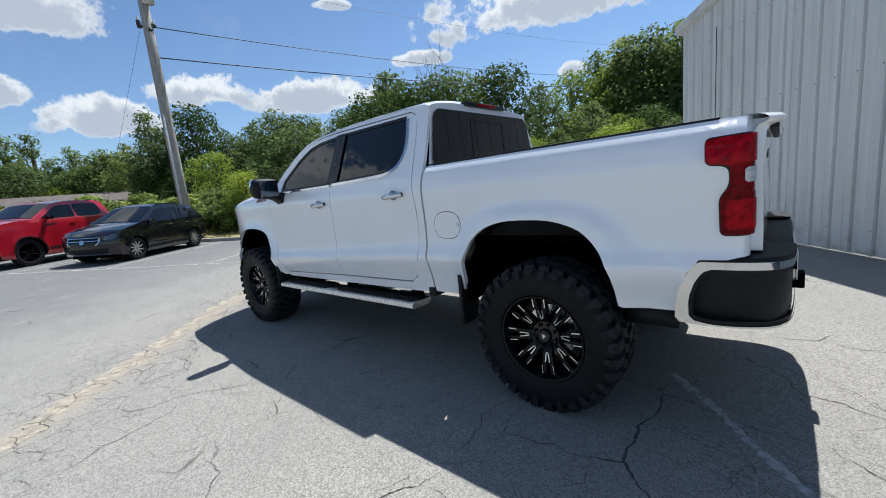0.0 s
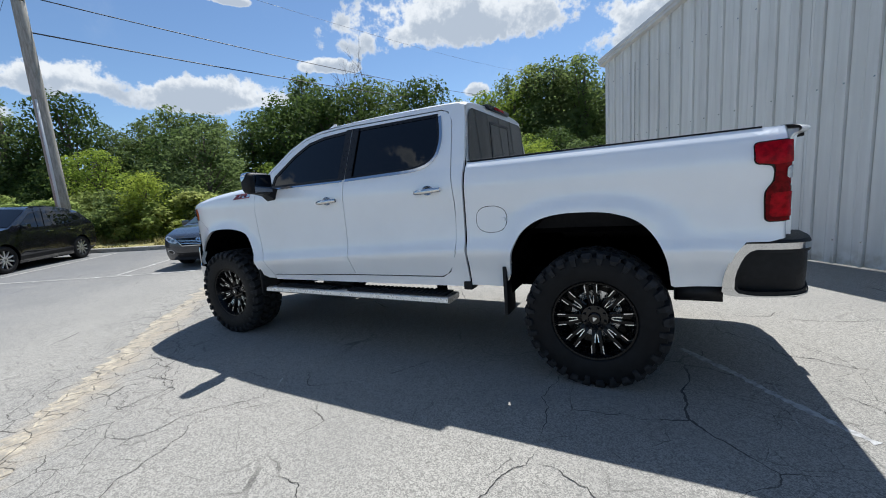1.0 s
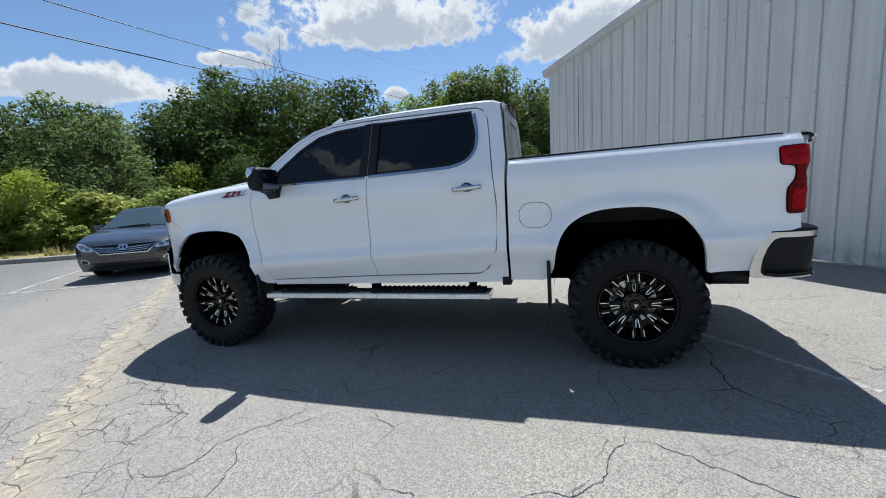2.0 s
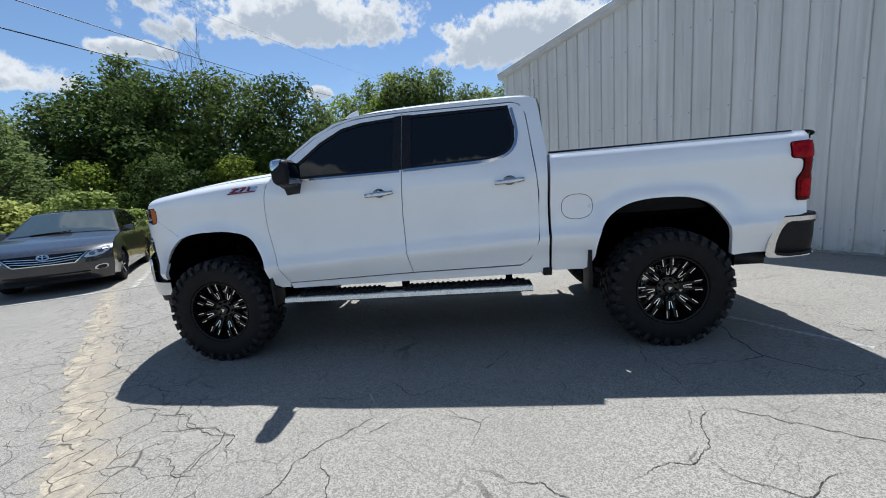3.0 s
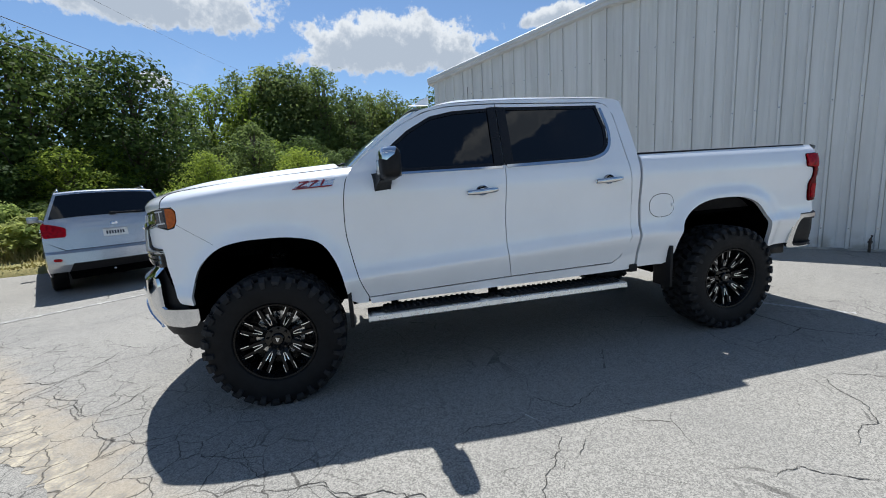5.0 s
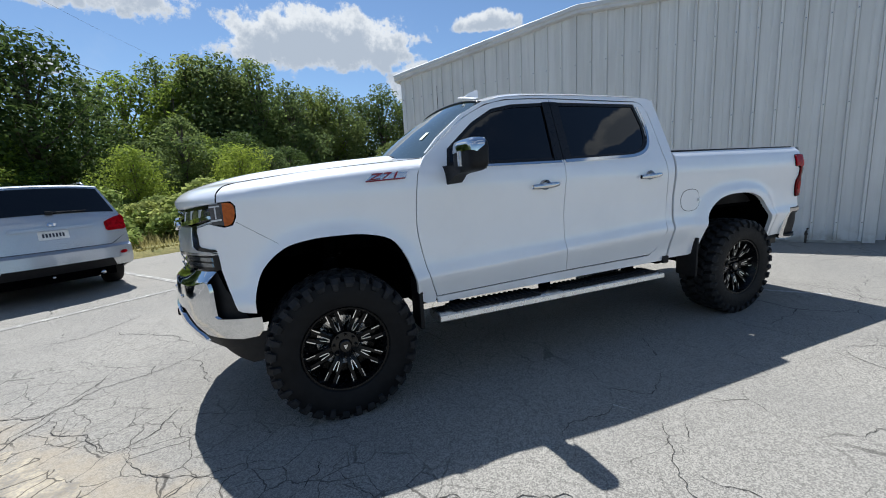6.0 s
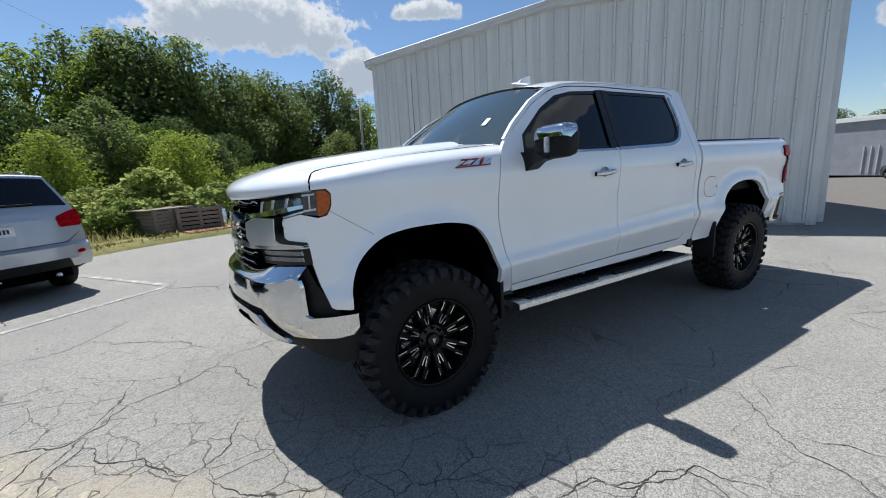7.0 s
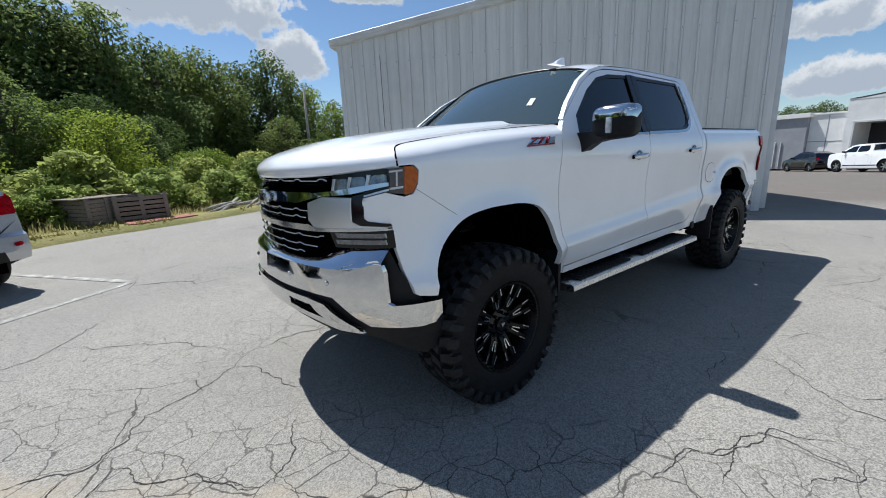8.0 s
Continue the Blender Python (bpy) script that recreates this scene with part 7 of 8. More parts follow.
def make_silver_suv():
    o = [(2.28, 0.30), (2.36, 0.50), (2.36, 0.75), (2.25, 0.95), (1.85, 1.05), (1.25, 1.12, "g"), (0.50, 1.62), (-0.2, 1.70), (-1.3, 1.69), (-1.98, 1.665), (-2.03, 1.645, "g"), (-2.240, 1.205), (-2.275, 1.13), (-2.335, 0.74), (-2.42, 0.70), (-2.44, 0.52), (-2.36, 0.40)]
    c = Car("silver_suv", at_wheel(-7.0, 5.3, 123, -1.395, -0.795), "silver mid-size SUV parked nose to the verge", "SUV", 2.79, 0.90, 0.375, o, 1.12, M["silver"], 0.42, 0.2, 0.16)
    c.windows([[(0.92, 1.15), (0.42, 1.52), (-0.35, 1.60), (-0.35, 1.15)], [(-0.42, 1.15), (-0.42, 1.60), (-1.18, 1.59), (-1.18, 1.15)], [(-1.26, 1.15), (-1.26, 1.585), (-1.80, 1.54), (-1.98, 1.18)]], M["trim_black"])
    c.on_end("tail_lamp", rounded([(0.62, 0.955), (0.60, 1.10), (0.74, 1.16), (0.87, 1.19), (0.89, 1.14), (0.885, 0.955)], 1, most=0.02), M["red_lens"], True, 0.014, 0.05, "red tail lamp", True)
    c.on_side("tail_lamp", rounded([(-2.30, 0.955), (-2.27, 1.20), (-2.0, 1.19), (-2.10, 0.99)], 1, most=0.02), M["red_lens"], 0.008, 0.02)
    c.on_end("tailgate_garnish", [(-0.46, 1.045), (-0.44, 1.085), (0.44, 1.085), (0.46, 1.045)], M["silver"], True, 0.05, 0.05)
    c.on_end("number_plate", [(-0.165, 0.91), (-0.165, 1.03), (0.165, 1.03), (0.165, 0.91)], M["plate"], True, 0.016, 0.012, "white number plate")
    for k in range(7):
        y = -0.115 + 0.036 * k
        c.on_end("plate_mark", [(y, 0.945), (y, 1.0), (y + 0.022, 1.0), (y + 0.022, 0.945)], M["ink"], True, 0.019, 0.0)
    c.on_end("plate_recess", [(-0.40, 0.88), (-0.30, 1.045), (0.30, 1.045), (0.40, 0.88)], M["silver"], True, 0.008, 0.004)
    c.on_end("tailgate_gap", [(-0.66, 0.741), (-0.84, 0.866), (-0.845, 0.873), (-0.65, 0.749), (0.65, 0.749), (0.845, 0.873), (0.84, 0.866), (0.66, 0.741)], M["under"], True, 0.006, 0.0)
    c.on_end("lower_bumper", [(-0.66, 0.40), (-0.60, 0.535), (0.60, 0.535), (0.66, 0.40)], M["plastic"], True, 0.008, 0.03, "black lower bumper")
    c.on_end("reflector", rounded([(0.72, 0.575), (0.72, 0.625), (0.82, 0.63), (0.82, 0.58)], 1), M["red_lens"], True, 0.008, 0.01, "", True)
    c.on_end("rear_badge", rounded([(-0.05, 1.10), (-0.05, 1.15), (0.05, 1.15), (0.05, 1.10)], 2), M["chrome"], True, 0.032, 0.025)
    c.on_end("bumper_top", [(-0.80, 0.703), (-0.80, 0.735), (0.80, 0.735), (0.80, 0.703)], M["silver"], True, 0.006, 0.0)
    part("rear_wiper", boxes((-2.248, -2.222, -0.42, 0.02, 1.285, 1.305), (-2.262, -2.20, -0.05, 0.03, 1.262, 1.315), bevel=0.005), M["plastic"], c.e)
    for s in (-1, 1):
        part("roof_rail", tube(bmesh.new(), [(0.35, s * 0.61, 1.66), (0.25, s * 0.61, 1.722), (-1.5, s * 0.59, 1.742), (-1.66, s * 0.59, 1.69)], 0.013, 8), M["satin"], c.e)
    part("exhaust_pipe", tube(bmesh.new(), [(-2.15, -0.45, 0.33), (-2.42, -0.45, 0.33)], 0.03, 10), M["chrome"], c.e)
    part("tow_eye", tube(bmesh.new(), [(-2.2, 0.1, 0.36), (-2.36, 0.1, 0.36)], 0.02, 8), M["satin"], c.e)
    c.mirrors(0.85, 1.16, M["silver"])
    c.handles((-0.22, -1.05), 1.02, M["chrome"])
    c.seams((0.98, -0.38, -1.22), 0.42, 1.10)
    c.wheels(5, "suv", M["satin"])


def make_crossover(name, m, label, spokes, key):
    o = [(2.02, 0.26), (2.10, 0.42), (2.13, 0.62), (2.06, 0.84), (1.90, 0.94), (1.50, 1.02), (1.02, 1.10, "g"), (0.18, 1.56), (-0.10, 1.615), (-0.50, 1.63), (-1.05, 1.575), (-1.52, 1.46), (-1.60, 1.42, "g"), (-1.97, 1.10), (-2.08, 0.95), (-2.10, 0.55), (-2.0, 0.32)]
    c = Car(name, m, label, "SUV", 2.555, 0.885, 0.345, o, 1.06, M["black_paint"], 0.40, 0.26, 0.16)
    c.windows([[(0.80, 1.09), (0.18, 1.46), (-0.30, 1.51), (-0.30, 1.09)], [(-0.36, 1.09), (-0.36, 1.505), (-0.98, 1.455), (-1.10, 1.13)], [(-1.18, 1.17), (-1.06, 1.44), (-1.38, 1.37), (-1.55, 1.22)]], M["trim_black"])
    c.on_end("grille", rounded([(-0.36, 0.58), (-0.46, 0.66), (-0.46, 0.78), (0.46, 0.78), (0.46, 0.66), (0.36, 0.58)], 1), M["gloss_black"], out=0.008, label="black grille with a bright bar")
    c.on_end("grille_frame", [(-0.38, 0.560), (-0.49, 0.65), (-0.49, 0.80), (0.49, 0.80), (0.49, 0.65), (0.38, 0.560), (0.37, 0.580), (0.465, 0.66), (0.465, 0.78), (-0.465, 0.78), (-0.465, 0.66), (-0.37, 0.580)], M["chrome"], out=0.014)
    c.on_end("grille_wing", [(-0.46, 0.695), (-0.46, 0.715), (0.46, 0.715), (0.46, 0.695)], M["chrome"], out=0.016)
    c.on_end("front_badge", rounded([(-0.07, 0.61), (-0.07, 0.74), (0.07, 0.74), (0.07, 0.61)], 2), M["chrome"], out=0.022)
    c.on_end("lower_intake", [(-0.60, 0.34), (-0.66, 0.47), (0.66, 0.47), (0.60, 0.34)], M["plastic"], out=0.006)
    c.on_end("skid_trim", [(-0.62, 0.285), (-0.70, 0.325), (0.70, 0.325), (0.62, 0.285)], M["satin"], out=0.008)
    c.on_end("headlamp", rounded([(0.57, 0.70), (0.60, 0.80), (0.82, 0.88), (0.85, 0.80), (0.78, 0.72)], 1), M["lamp_inner"], out=0.010, label="clear headlamp", twin=True)
    c.on_end("tail_lamp", rounded([(0.50, 0.95), (0.50, 1.08), (0.82, 1.10), (0.84, 0.95)], 1), M["red_lens"], True, 0.010, 0.03, "red tail lamp", True)
    c.on_side("sill_trim", [(-0.90, 0.30), (-0.90, 0.40), (0.90, 0.38), (0.90, 0.28)], M["plastic"], 0.008, 0.02)
    c.mirrors(0.70, 1.09, M["black_paint"])
    c.handles((-0.18, -0.98), 0.95, M["chrome"])
    c.seams((0.86, -0.33, -1.05), 0.42, 1.04)
    for s in (-1, 1):
        part("roof_rail", tube(bmesh.new(), [(0.1, s * 0.60, 1.57), (0.0, s * 0.60, 1.62), (-0.5, s * 0.59, 1.645), (-1.1, s * 0.57, 1.575), (-1.25, s * 0.57, 1.51)], 0.014, 8), M["gloss_black"], c.e)
    c.wheels(spokes, key, M["alloy"])


def make_pickup(name, m, label, paint, key, rim):
    o = [(2.76, 0.42), (2.86, 0.60), (2.87, 0.95), (2.82, 1.20), (2.72, 1.30), (2.2, 1.37), (1.62, 1.41, "g"), (0.92, 1.86), (0.5, 1.93), (-0.4, 1.93), (-0.72, 1.88, "g"), (-0.86, 1.44), (-0.9, 1.40), (-2.95, 1.40), (-3.0, 1.36), (-3.02, 0.75), (-3.12, 0.72), (-3.12, 0.50), (-3.0, 0.45)]
    c = Car(name, m, label, "pickup truck", 3.745, 0.985, 0.42, o, 1.38, paint, 0.40, 0.22, 0.08)
    c.windows([[(1.38, 1.41), (0.82, 1.78), (0.36, 1.82), (0.36, 1.41)], [(0.28, 1.41), (0.28, 1.82), (-0.52, 1.81), (-0.58, 1.50), (-0.45, 1.42)]], M["trim_black"])
    c.on_end("grille", [(-0.58, 0.82), (-0.60, 1.17), (0.60, 1.17), (0.58, 0.82)], M["gloss_black"], out=0.010, label="black grille")
    for z in (0.90, 0.98, 1.06, 1.13):
        c.on_end("grille_slat", [(-0.56, z), (-0.56, z + 0.02), (0.56, z + 0.02), (0.56, z)], M["trim_black"], out=0.02)
    c.on_end("front_badge", [(-0.16, 1.0), (-0.16, 1.07), (0.16, 1.07), (0.16, 1.0)], M["badge_red"], out=0.03)
    c.on_end("headlamp", [(0.62, 0.95), (0.62, 1.16), (0.88, 1.15), (0.90, 1.02), (0.74, 0.99), (0.74, 0.95)], M["clear_lens"], out=0.012, label="clear headlamp", twin=True)
    c.on_end("lower_bumper", [(-0.80, 0.46), (-0.80, 0.60), (0.80, 0.60), (0.80, 0.46)], M["plastic"], out=0.008)
    c.on_side("arch_trim", [(1.8725 + 0.50 * math.cos(t), 0.42 + 0.50 * math.sin(t)) for t in (math.pi * k / 12 for k in range(13))] + [(1.8725 - 0.46 * math.cos(t), 0.42 + 0.46 * math.sin(t)) for t in (math.pi * k / 12 for k in range(13))], M["plastic"], 0.012, 0.03)
    c.on_side("arch_trim", [(-1.8725 + 0.50 * math.cos(t), 0.42 + 0.50 * math.sin(t)) for t in (math.pi * k / 12 for k in range(13))] + [(-1.8725 - 0.46 * math.cos(t), 0.42 + 0.46 * math.sin(t)) for t in (math.pi * k / 12 for k in range(13))], M["plastic"], 0.012, 0.03)
    c.on_side("sill_trim", [(-1.3, 0.46), (-1.3, 0.52), (1.3, 0.52), (1.3, 0.46)], M["plastic"], 0.01, 0.02)
    c.on_side("side_badge", [(1.02, 1.20), (1.02, 1.24), (1.30, 1.24), (1.30, 1.20)], M["chrome"], 0.006, 0.0)
    c.mirrors(1.22, 1.40, M["gloss_black"])
    c.handles((0.48, -0.48), 1.22, paint)
    c.seams((1.40, 0.32, -0.66, -0.90), 0.55, 1.37)
    c.wheels(6, key, rim)


make_sedan()
make_silver_suv()
make_crossover("black_crossover", at_wheel(-13.82, -0.20, -53, 1.2775, 0.77), "black compact SUV parked in a bay", 10, "cross", )
make_pickup("red_pickup", at_wheel(-16.30, -2.33, -57, 1.8725, 0.87), "bright red pickup truck parked in a bay", M["red"], "redp", M["gloss_black"])
make_pickup("white_pickup", at_wheel(36.4, 2.6, 44, 1.8725, 0.87), "white pickup truck parked beyond the warehouse", M["white"], "whitep", M["alloy"])
make_crossover("black_suv", at_wheel(41.0, 6.3, 44, 1.2775, 0.77), "black SUV parked by a grey wall", 5, "farb")

# ---- pole and wires ----
def make_pole():
    p0 = Vector((-17.9, 2.55, 0))
    p0.z = ground_z(p0.x, p0.y)
    e = thing("utility_pole", Matrix.Translation(p0), "grey weathered wooden utility pole with a crossarm", "utility pole")
    part("pole", tube(bmesh.new(), [(0, 0, -0.2), (0.0, 0, 3), (0.02, 0.0, 7), (0.03, 0.0, 11.2)], [0.20, 0.19, 0.18, 0.16], 16), M["pole_wood"], e)
    part("guard", tube(bmesh.new(), [(0.12, -0.14, 0), (0.12, -0.12, 5.2)], 0.045, 8), M["fascia"], e, "pale cable guard")
    arm = part("wire_bracket", boxes((-0.36, 0.30, -0.05, 0.05, 8.50, 8.60), (-0.36, -0.24, -0.06, 0.06, 8.60, 8.78), bevel=0.01), M["wire"], e, "dark steel wire bracket")
    arm.rotation_euler = (0, 0, radians(52))
    for x in (-0.30, 0.24):
        part("insulator", lathe(bmesh.new(), [(0.0, 0.16), (0.03, 0.15), (0.05, 0.08), (0.03, 0.06), (0.055, 0.02), (0.02, 0.0)], 12, "z"), M["fascia"], arm).matrix_local = Matrix.Translation((x, 0, 8.60 if x > 0 else 8.78))
    part("transformer", tube(bmesh.new(), [(0.30, 0.1, 9.3), (0.30, 0.1, 10.1)], 0.2, 16), M["fascia"], e)
    part("bracket", boxes((-0.30, 0.30, -0.05, 0.05, 8.3, 8.4)), M["wire"], e)

    def wire(name, a, b, sag, r):
        pts = [Vector(a).lerp(Vector(b), f) - Vector((0, 0, 4 * sag * f * (1 - f))) for f in [k / 28 for k in range(29)]]
        tagged(part(name, tube(bmesh.new(), pts, r, 5), M["wire"], label="black overhead cable strung from the pole"), category="cable")

    far = Vector((-15.0, 62.0, 0))
    wire("overhead_wire", p0 + Vector((0, 0, 8.55)), far + Vector((0, 0, 14.8)), 0.9, 0.02)
    wire("overhead_wire", p0 + Vector((0, 0, 7.4)), far + Vector((1, 0, 13.5)), 0.9, 0.024)
    wire("overhead_wire", p0 + Vector((0.4, 0.4, 10.6)), far + Vector((0, 2, 19.0)), 0.7, 0.008)
    q = Vector((-5.3, -2.36, 0)) + Vector((math.cos(radians(69.8)), math.sin(radians(69.8)), 0)) * 46
    f = thing("utility_pole", Matrix.Translation((q.x, q.y, -0.5)), "thin grey utility pole among the trees", "utility pole")
    part("pole", tube(bmesh.new(), [(0, 0, 0), (0, 0, 5), (0.05, 0, 9.4)], [0.16, 0.14, 0.11], 10), M["pole_wood"], f)
    wire("guy_wire", p0 + Vector((0, 0, 9.2)), p0 + Vector((-6.0, -2.2, 0)), 0.0, 0.005)


make_pole()


# ---- trees ----
def leaf_mesh(name, centres, normals, sizes, rng, material):
    """Many small pointed leaves, each a folded four-sided blade."""
    n = len(centres)
    rand = rng.normal(size=(n, 3))
    nrm = normals + rand * 0.75
    nrm /= np.linalg.norm(nrm, axis=1)[:, None] + 1e-9
    a = np.cross(nrm, rng.normal(size=(n, 3)))
    a /= np.linalg.norm(a, axis=1)[:, None] + 1e-9
    b = np.cross(nrm, a)
    s = sizes[:, None]
    co = np.empty((n, 4, 3))
    co[:, 0] = centres - a * s
    co[:, 1] = centres - b * s * 0.55 + nrm * s * 0.15
    co[:, 2] = centres + a * s
    co[:, 3] = centres + b * s * 0.55 + nrm * s * 0.15
    me = bpy.data.meshes.new(name)
    me.vertices.add(4 * n)
    me.vertices.foreach_set("co", co.ravel())
    me.loops.add(4 * n)
    me.loops.foreach_set("vertex_index", np.arange(4 * n, dtype=np.int32))
    me.polygons.add(n)
    me.polygons.foreach_set("loop_start", np.arange(0, 4 * n, 4, dtype=np.int32))
    me.update(calc_edges=True)
    me.validate()
    me.materials.append(material)
    return me


def grow_tree(name, seed, h, w, low, lumps, n, leaf, material, label, category, trunk=True, narrow=1.0, spiky=0.0):
    """A tree or shrub at the origin: trunk, limbs to each lump of the crown, and the crown's leaves."""
    rng = np.random.default_rng(seed)
    e = thing(name, Matrix.Identity(4), label, category)
    cs, rs = [], []
    for i in range(lumps):
        f = (i + rng.random()) / lumps
        z = h * (low + (0.97 - low) * f)
        env = math.sin(math.pi * min(1, 0.18 + 0.80 * f)) ** 0.8 * w / 2
        ang = i * 2.4 + rng.random() * 1.2
        d = env * math.sqrt(rng.random()) * 0.95
        r = (0.16 + 0.14 * rng.random()) * min(w, h * 0.7) * (1 - 0.45 * f * narrow)
        cs.append((d * math.cos(ang), d * math.sin(ang), min(z, h - r * 0.6)))
        rs.append(r)
    cs, rs = np.array(cs), np.array(rs)
    if trunk:
        bm = bmesh.new()
        r0 = 0.022 * h
        bend = rng.normal(size=2) * 0.02 * h
        tube(bm, [(0, 0, -0.1), (bend[0] * 0.3, bend[1] * 0.3, h * 0.3), (bend[0], bend[1], h * 0.6), (bend[0] * 1.3, bend[1] * 1.3, h * 0.9)], [r0 * 1.2, r0 * 0.8, r0 * 0.5, r0 * 0.15], 8)
        for c, r in zip(cs, rs):
            z0 = max(h * 0.12, c[2] - 0.25 * h)
            f = z0 / h
            tube(bm, [(bend[0] * f, bend[1] * f, z0), (c[0] * 0.5, c[1] * 0.5, z0 + (c[2] - z0) * 0.45), tuple(c)], [r0 * 0.35, r0 * 0.22, r0 * 0.06], 5, False)
        part("trunk", bm, M["bark"], e)
    wt = rs**2 / (rs**2).sum()
    pick = rng.choice(len(rs), size=n, p=wt)
    dirs = rng.normal(size=(n, 3))
    dirs /= np.linalg.norm(dirs, axis=1)[:, None]
    # tufts: leaves gather round twig ends, which leaves gaps between them
    tuft = rng.integers(0, max(8, n // 26), size=n)
    tdir = np.random.default_rng(seed + 5).normal(size=(max(8, n // 26) * 1, 3))
    tdir /= np.linalg.norm(tdir, axis=1)[:, None]
    dirs = dirs * 0.30 + tdir[(tuft * 7 + pick * 13) % len(tdir)]
    dirs /= np.linalg.norm(dirs, axis=1)[:, None]
    rad = 0.55 + 0.55 * rng.random(n) ** 0.6 + 0.10 * rng.normal(size=n) + spiky * rng.random(n) ** 6
    pos = cs[pick] + dirs * (rs[pick] * rad)[:, None] * np.array([1.0, 1.0, 0.85])
    pos[:, 2] = np.maximum(pos[:, 2], 0.03)
    size = leaf * (0.6 + 0.8 * rng.random(n))
    part("crown", leaf_mesh("crown", pos, dirs + np.array([0, 0, 0.5]), size, rng, material), material, e)
    return e


def place(protos, spots, group):
    """Stand copies of the prototypes at the spots (x, y, height factor, width factor, turn); each prototype is used first itself."""
    used = set()
    for i, (k, x, y, sz, sw, turn, zz) in enumerate(spots):
        ob = protos[k]
        m = Matrix.Translation((x, y, zz)) @ Matrix.Rotation(turn, 4, "Z")
        if k not in used:
            used.add(k)
            ob.scale = (sw, sw, sz)
            ob.matrix_basis = m @ Matrix.Diagonal((sw, sw, sz, 1))
            tagged(ob, group=group)
        else:
            c = copy_thing(ob, m)
            c.matrix_basis = m @ Matrix.Diagonal((sw, sw, sz, 1))
    for k, ob in enumerate(protos):
        if k not in used:
            for c in (*ob.children_recursive, ob):
                bpy.data.objects.remove(c)


def plant_trees():
    P = [
        grow_tree("broadleaf_tree", 3, 10, 6.4, 0.12, 30, 8800, 0.126, M["leaf_dark"], "dark green broadleaf tree at the wood's edge", "tree"),
        grow_tree("broadleaf_tree", 4, 10, 7.4, 0.10, 34, 8500, 0.136, M["leaf_vine"], "broad tree hung with dark vines", "tree"),
        grow_tree("broadleaf_tree", 5, 10, 5.2, 0.15, 28, 7600, 0.117, M["leaf_mid"], "mid-green tree with a rounded uneven crown", "tree"),
        grow_tree("broadleaf_tree", 6, 10, 4.4, 0.18, 24, 7000, 0.110, M["leaf_mid"], "slender mid-green tree with gaps in the crown", "tree", spiky=0.8),
        grow_tree("broadleaf_tree", 7, 10, 3.6, 0.30, 16, 4050, 0.117, M["leaf_dark"], "tall thin tree with a sparse crown", "tree", spiky=1.2),
        grow_tree("broadleaf_tree", 8, 10, 6.0, 0.06, 32, 8400, 0.117, M["leaf_bright"], "yellow-green sunlit tree at the wood's edge", "tree"),
    ]
    E0, E3, E8 = Vector((1.06, -2.95, 0)), Vector((-1.83, -3.98, 0)), Vector((-5.3, -2.36, 0))
    rows = [
        (E0, 178, 9.5, 56, 3), (E0, 176, 9.6, 58, 4), (E0, 173, 8.2, 54, 2), (E0, 170.5, 7.8, 50, 0), (E0, 168.3, 8.5, 44, 2), (E0, 166, 12.1, 38, 4), (E0, 164.4, 9.5, 38, 0), (E0, 161.6, 12.6, 36, 1),
        (E0, 158, 9.6, 37, 0), (E0, 155, 10.6, 40, 2), (E0, 152.3, 12.0, 38, 0), (E0, 149.4, 11.2, 38, 1), (E0, 146.8, 10.8, 40, 2), (E0, 143.5, 11.4, 36, 0), (E0, 140.5, 12.0, 36, 1), (E0, 136.2, 16.2, 38, 4), (E0, 134, 12.6, 36, 0),
        (E3, 132.6, 16.9, 36, 4), (E3, 133.5, 13.8, 33, 1), (E3, 129.5, 14.9, 33, 1), (E3, 124.5, 15.4, 32, 1), (E3, 120.5, 15.2, 34, 0), (E3, 116, 15.3, 33, 1), (E3, 111.5, 12.6, 42, 2), (E3, 107.5, 13.4, 46, 5), (E3, 104.5, 14.4, 46, 3), (E3, 101, 15.6, 44, 3),
        (E3, 97.5, 14.5, 44, 0), (E3, 94.7, 15.7, 42, 3), (E3, 91, 13.2, 44, 0), (E3, 88.3, 12.8, 48, 2), (E3, 85, 12.6, 50, 0),
        (E8, 99.5, 13.5, 40, 5), (E8, 97, 14.8, 42, 2), (E8, 94.6, 16.4, 42, 0), (E8, 92, 14.4, 44, 3), (E8, 89, 12.4, 46, 0), (E8, 86, 11.8, 48, 2), (E8, 83, 12.2, 50, 5), (E8, 80, 11.4, 52, 2), (E8, 77, 11.6, 54, 0), (E8, 74, 13.0, 52, 0), (E8, 71.4, 11.2, 54, 2), (E8, 69, 9.4, 58, 5), (E8, 66.2, 7.8, 60, 2), (E8, 63, 7.2, 64, 0), (E8, 60, 7.0, 66, 2),
    ]
    rnd = random.Random(8)
    spots = []
    for eye, az, el, d, k in rows:
        a = radians(az)
        q = eye + Vector((math.cos(a), math.sin(a), 0)) * d
        base = ground_z(q.x, q.y) * 0.5
        hgt = 1.42 + d * math.tan(radians(el)) - base
        sz = hgt / 10
        sw = sz * rnd.uniform(0.95, 1.25)
        spots.append((k, q.x, q.y, sz, sw, rnd.uniform(0, 6.28), base))
    # a lower storey in front, so that no gap shows between the trunks
    for i in range(40):
        az = 62 + 118 * (i + rnd.random() * 0.8) / 40
        eye = E8 if az < 95 else E3 if az < 135 else E0
        d = (30 if az > 100 else 33) + rnd.uniform(-3, 8)
        if az > 167:
            d += 20
        if az < 85:
            d += 12
        a = radians(az)
        q = eye + Vector((math.cos(a), math.sin(a), 0)) * d
        sz = rnd.uniform(0.42, 0.70)
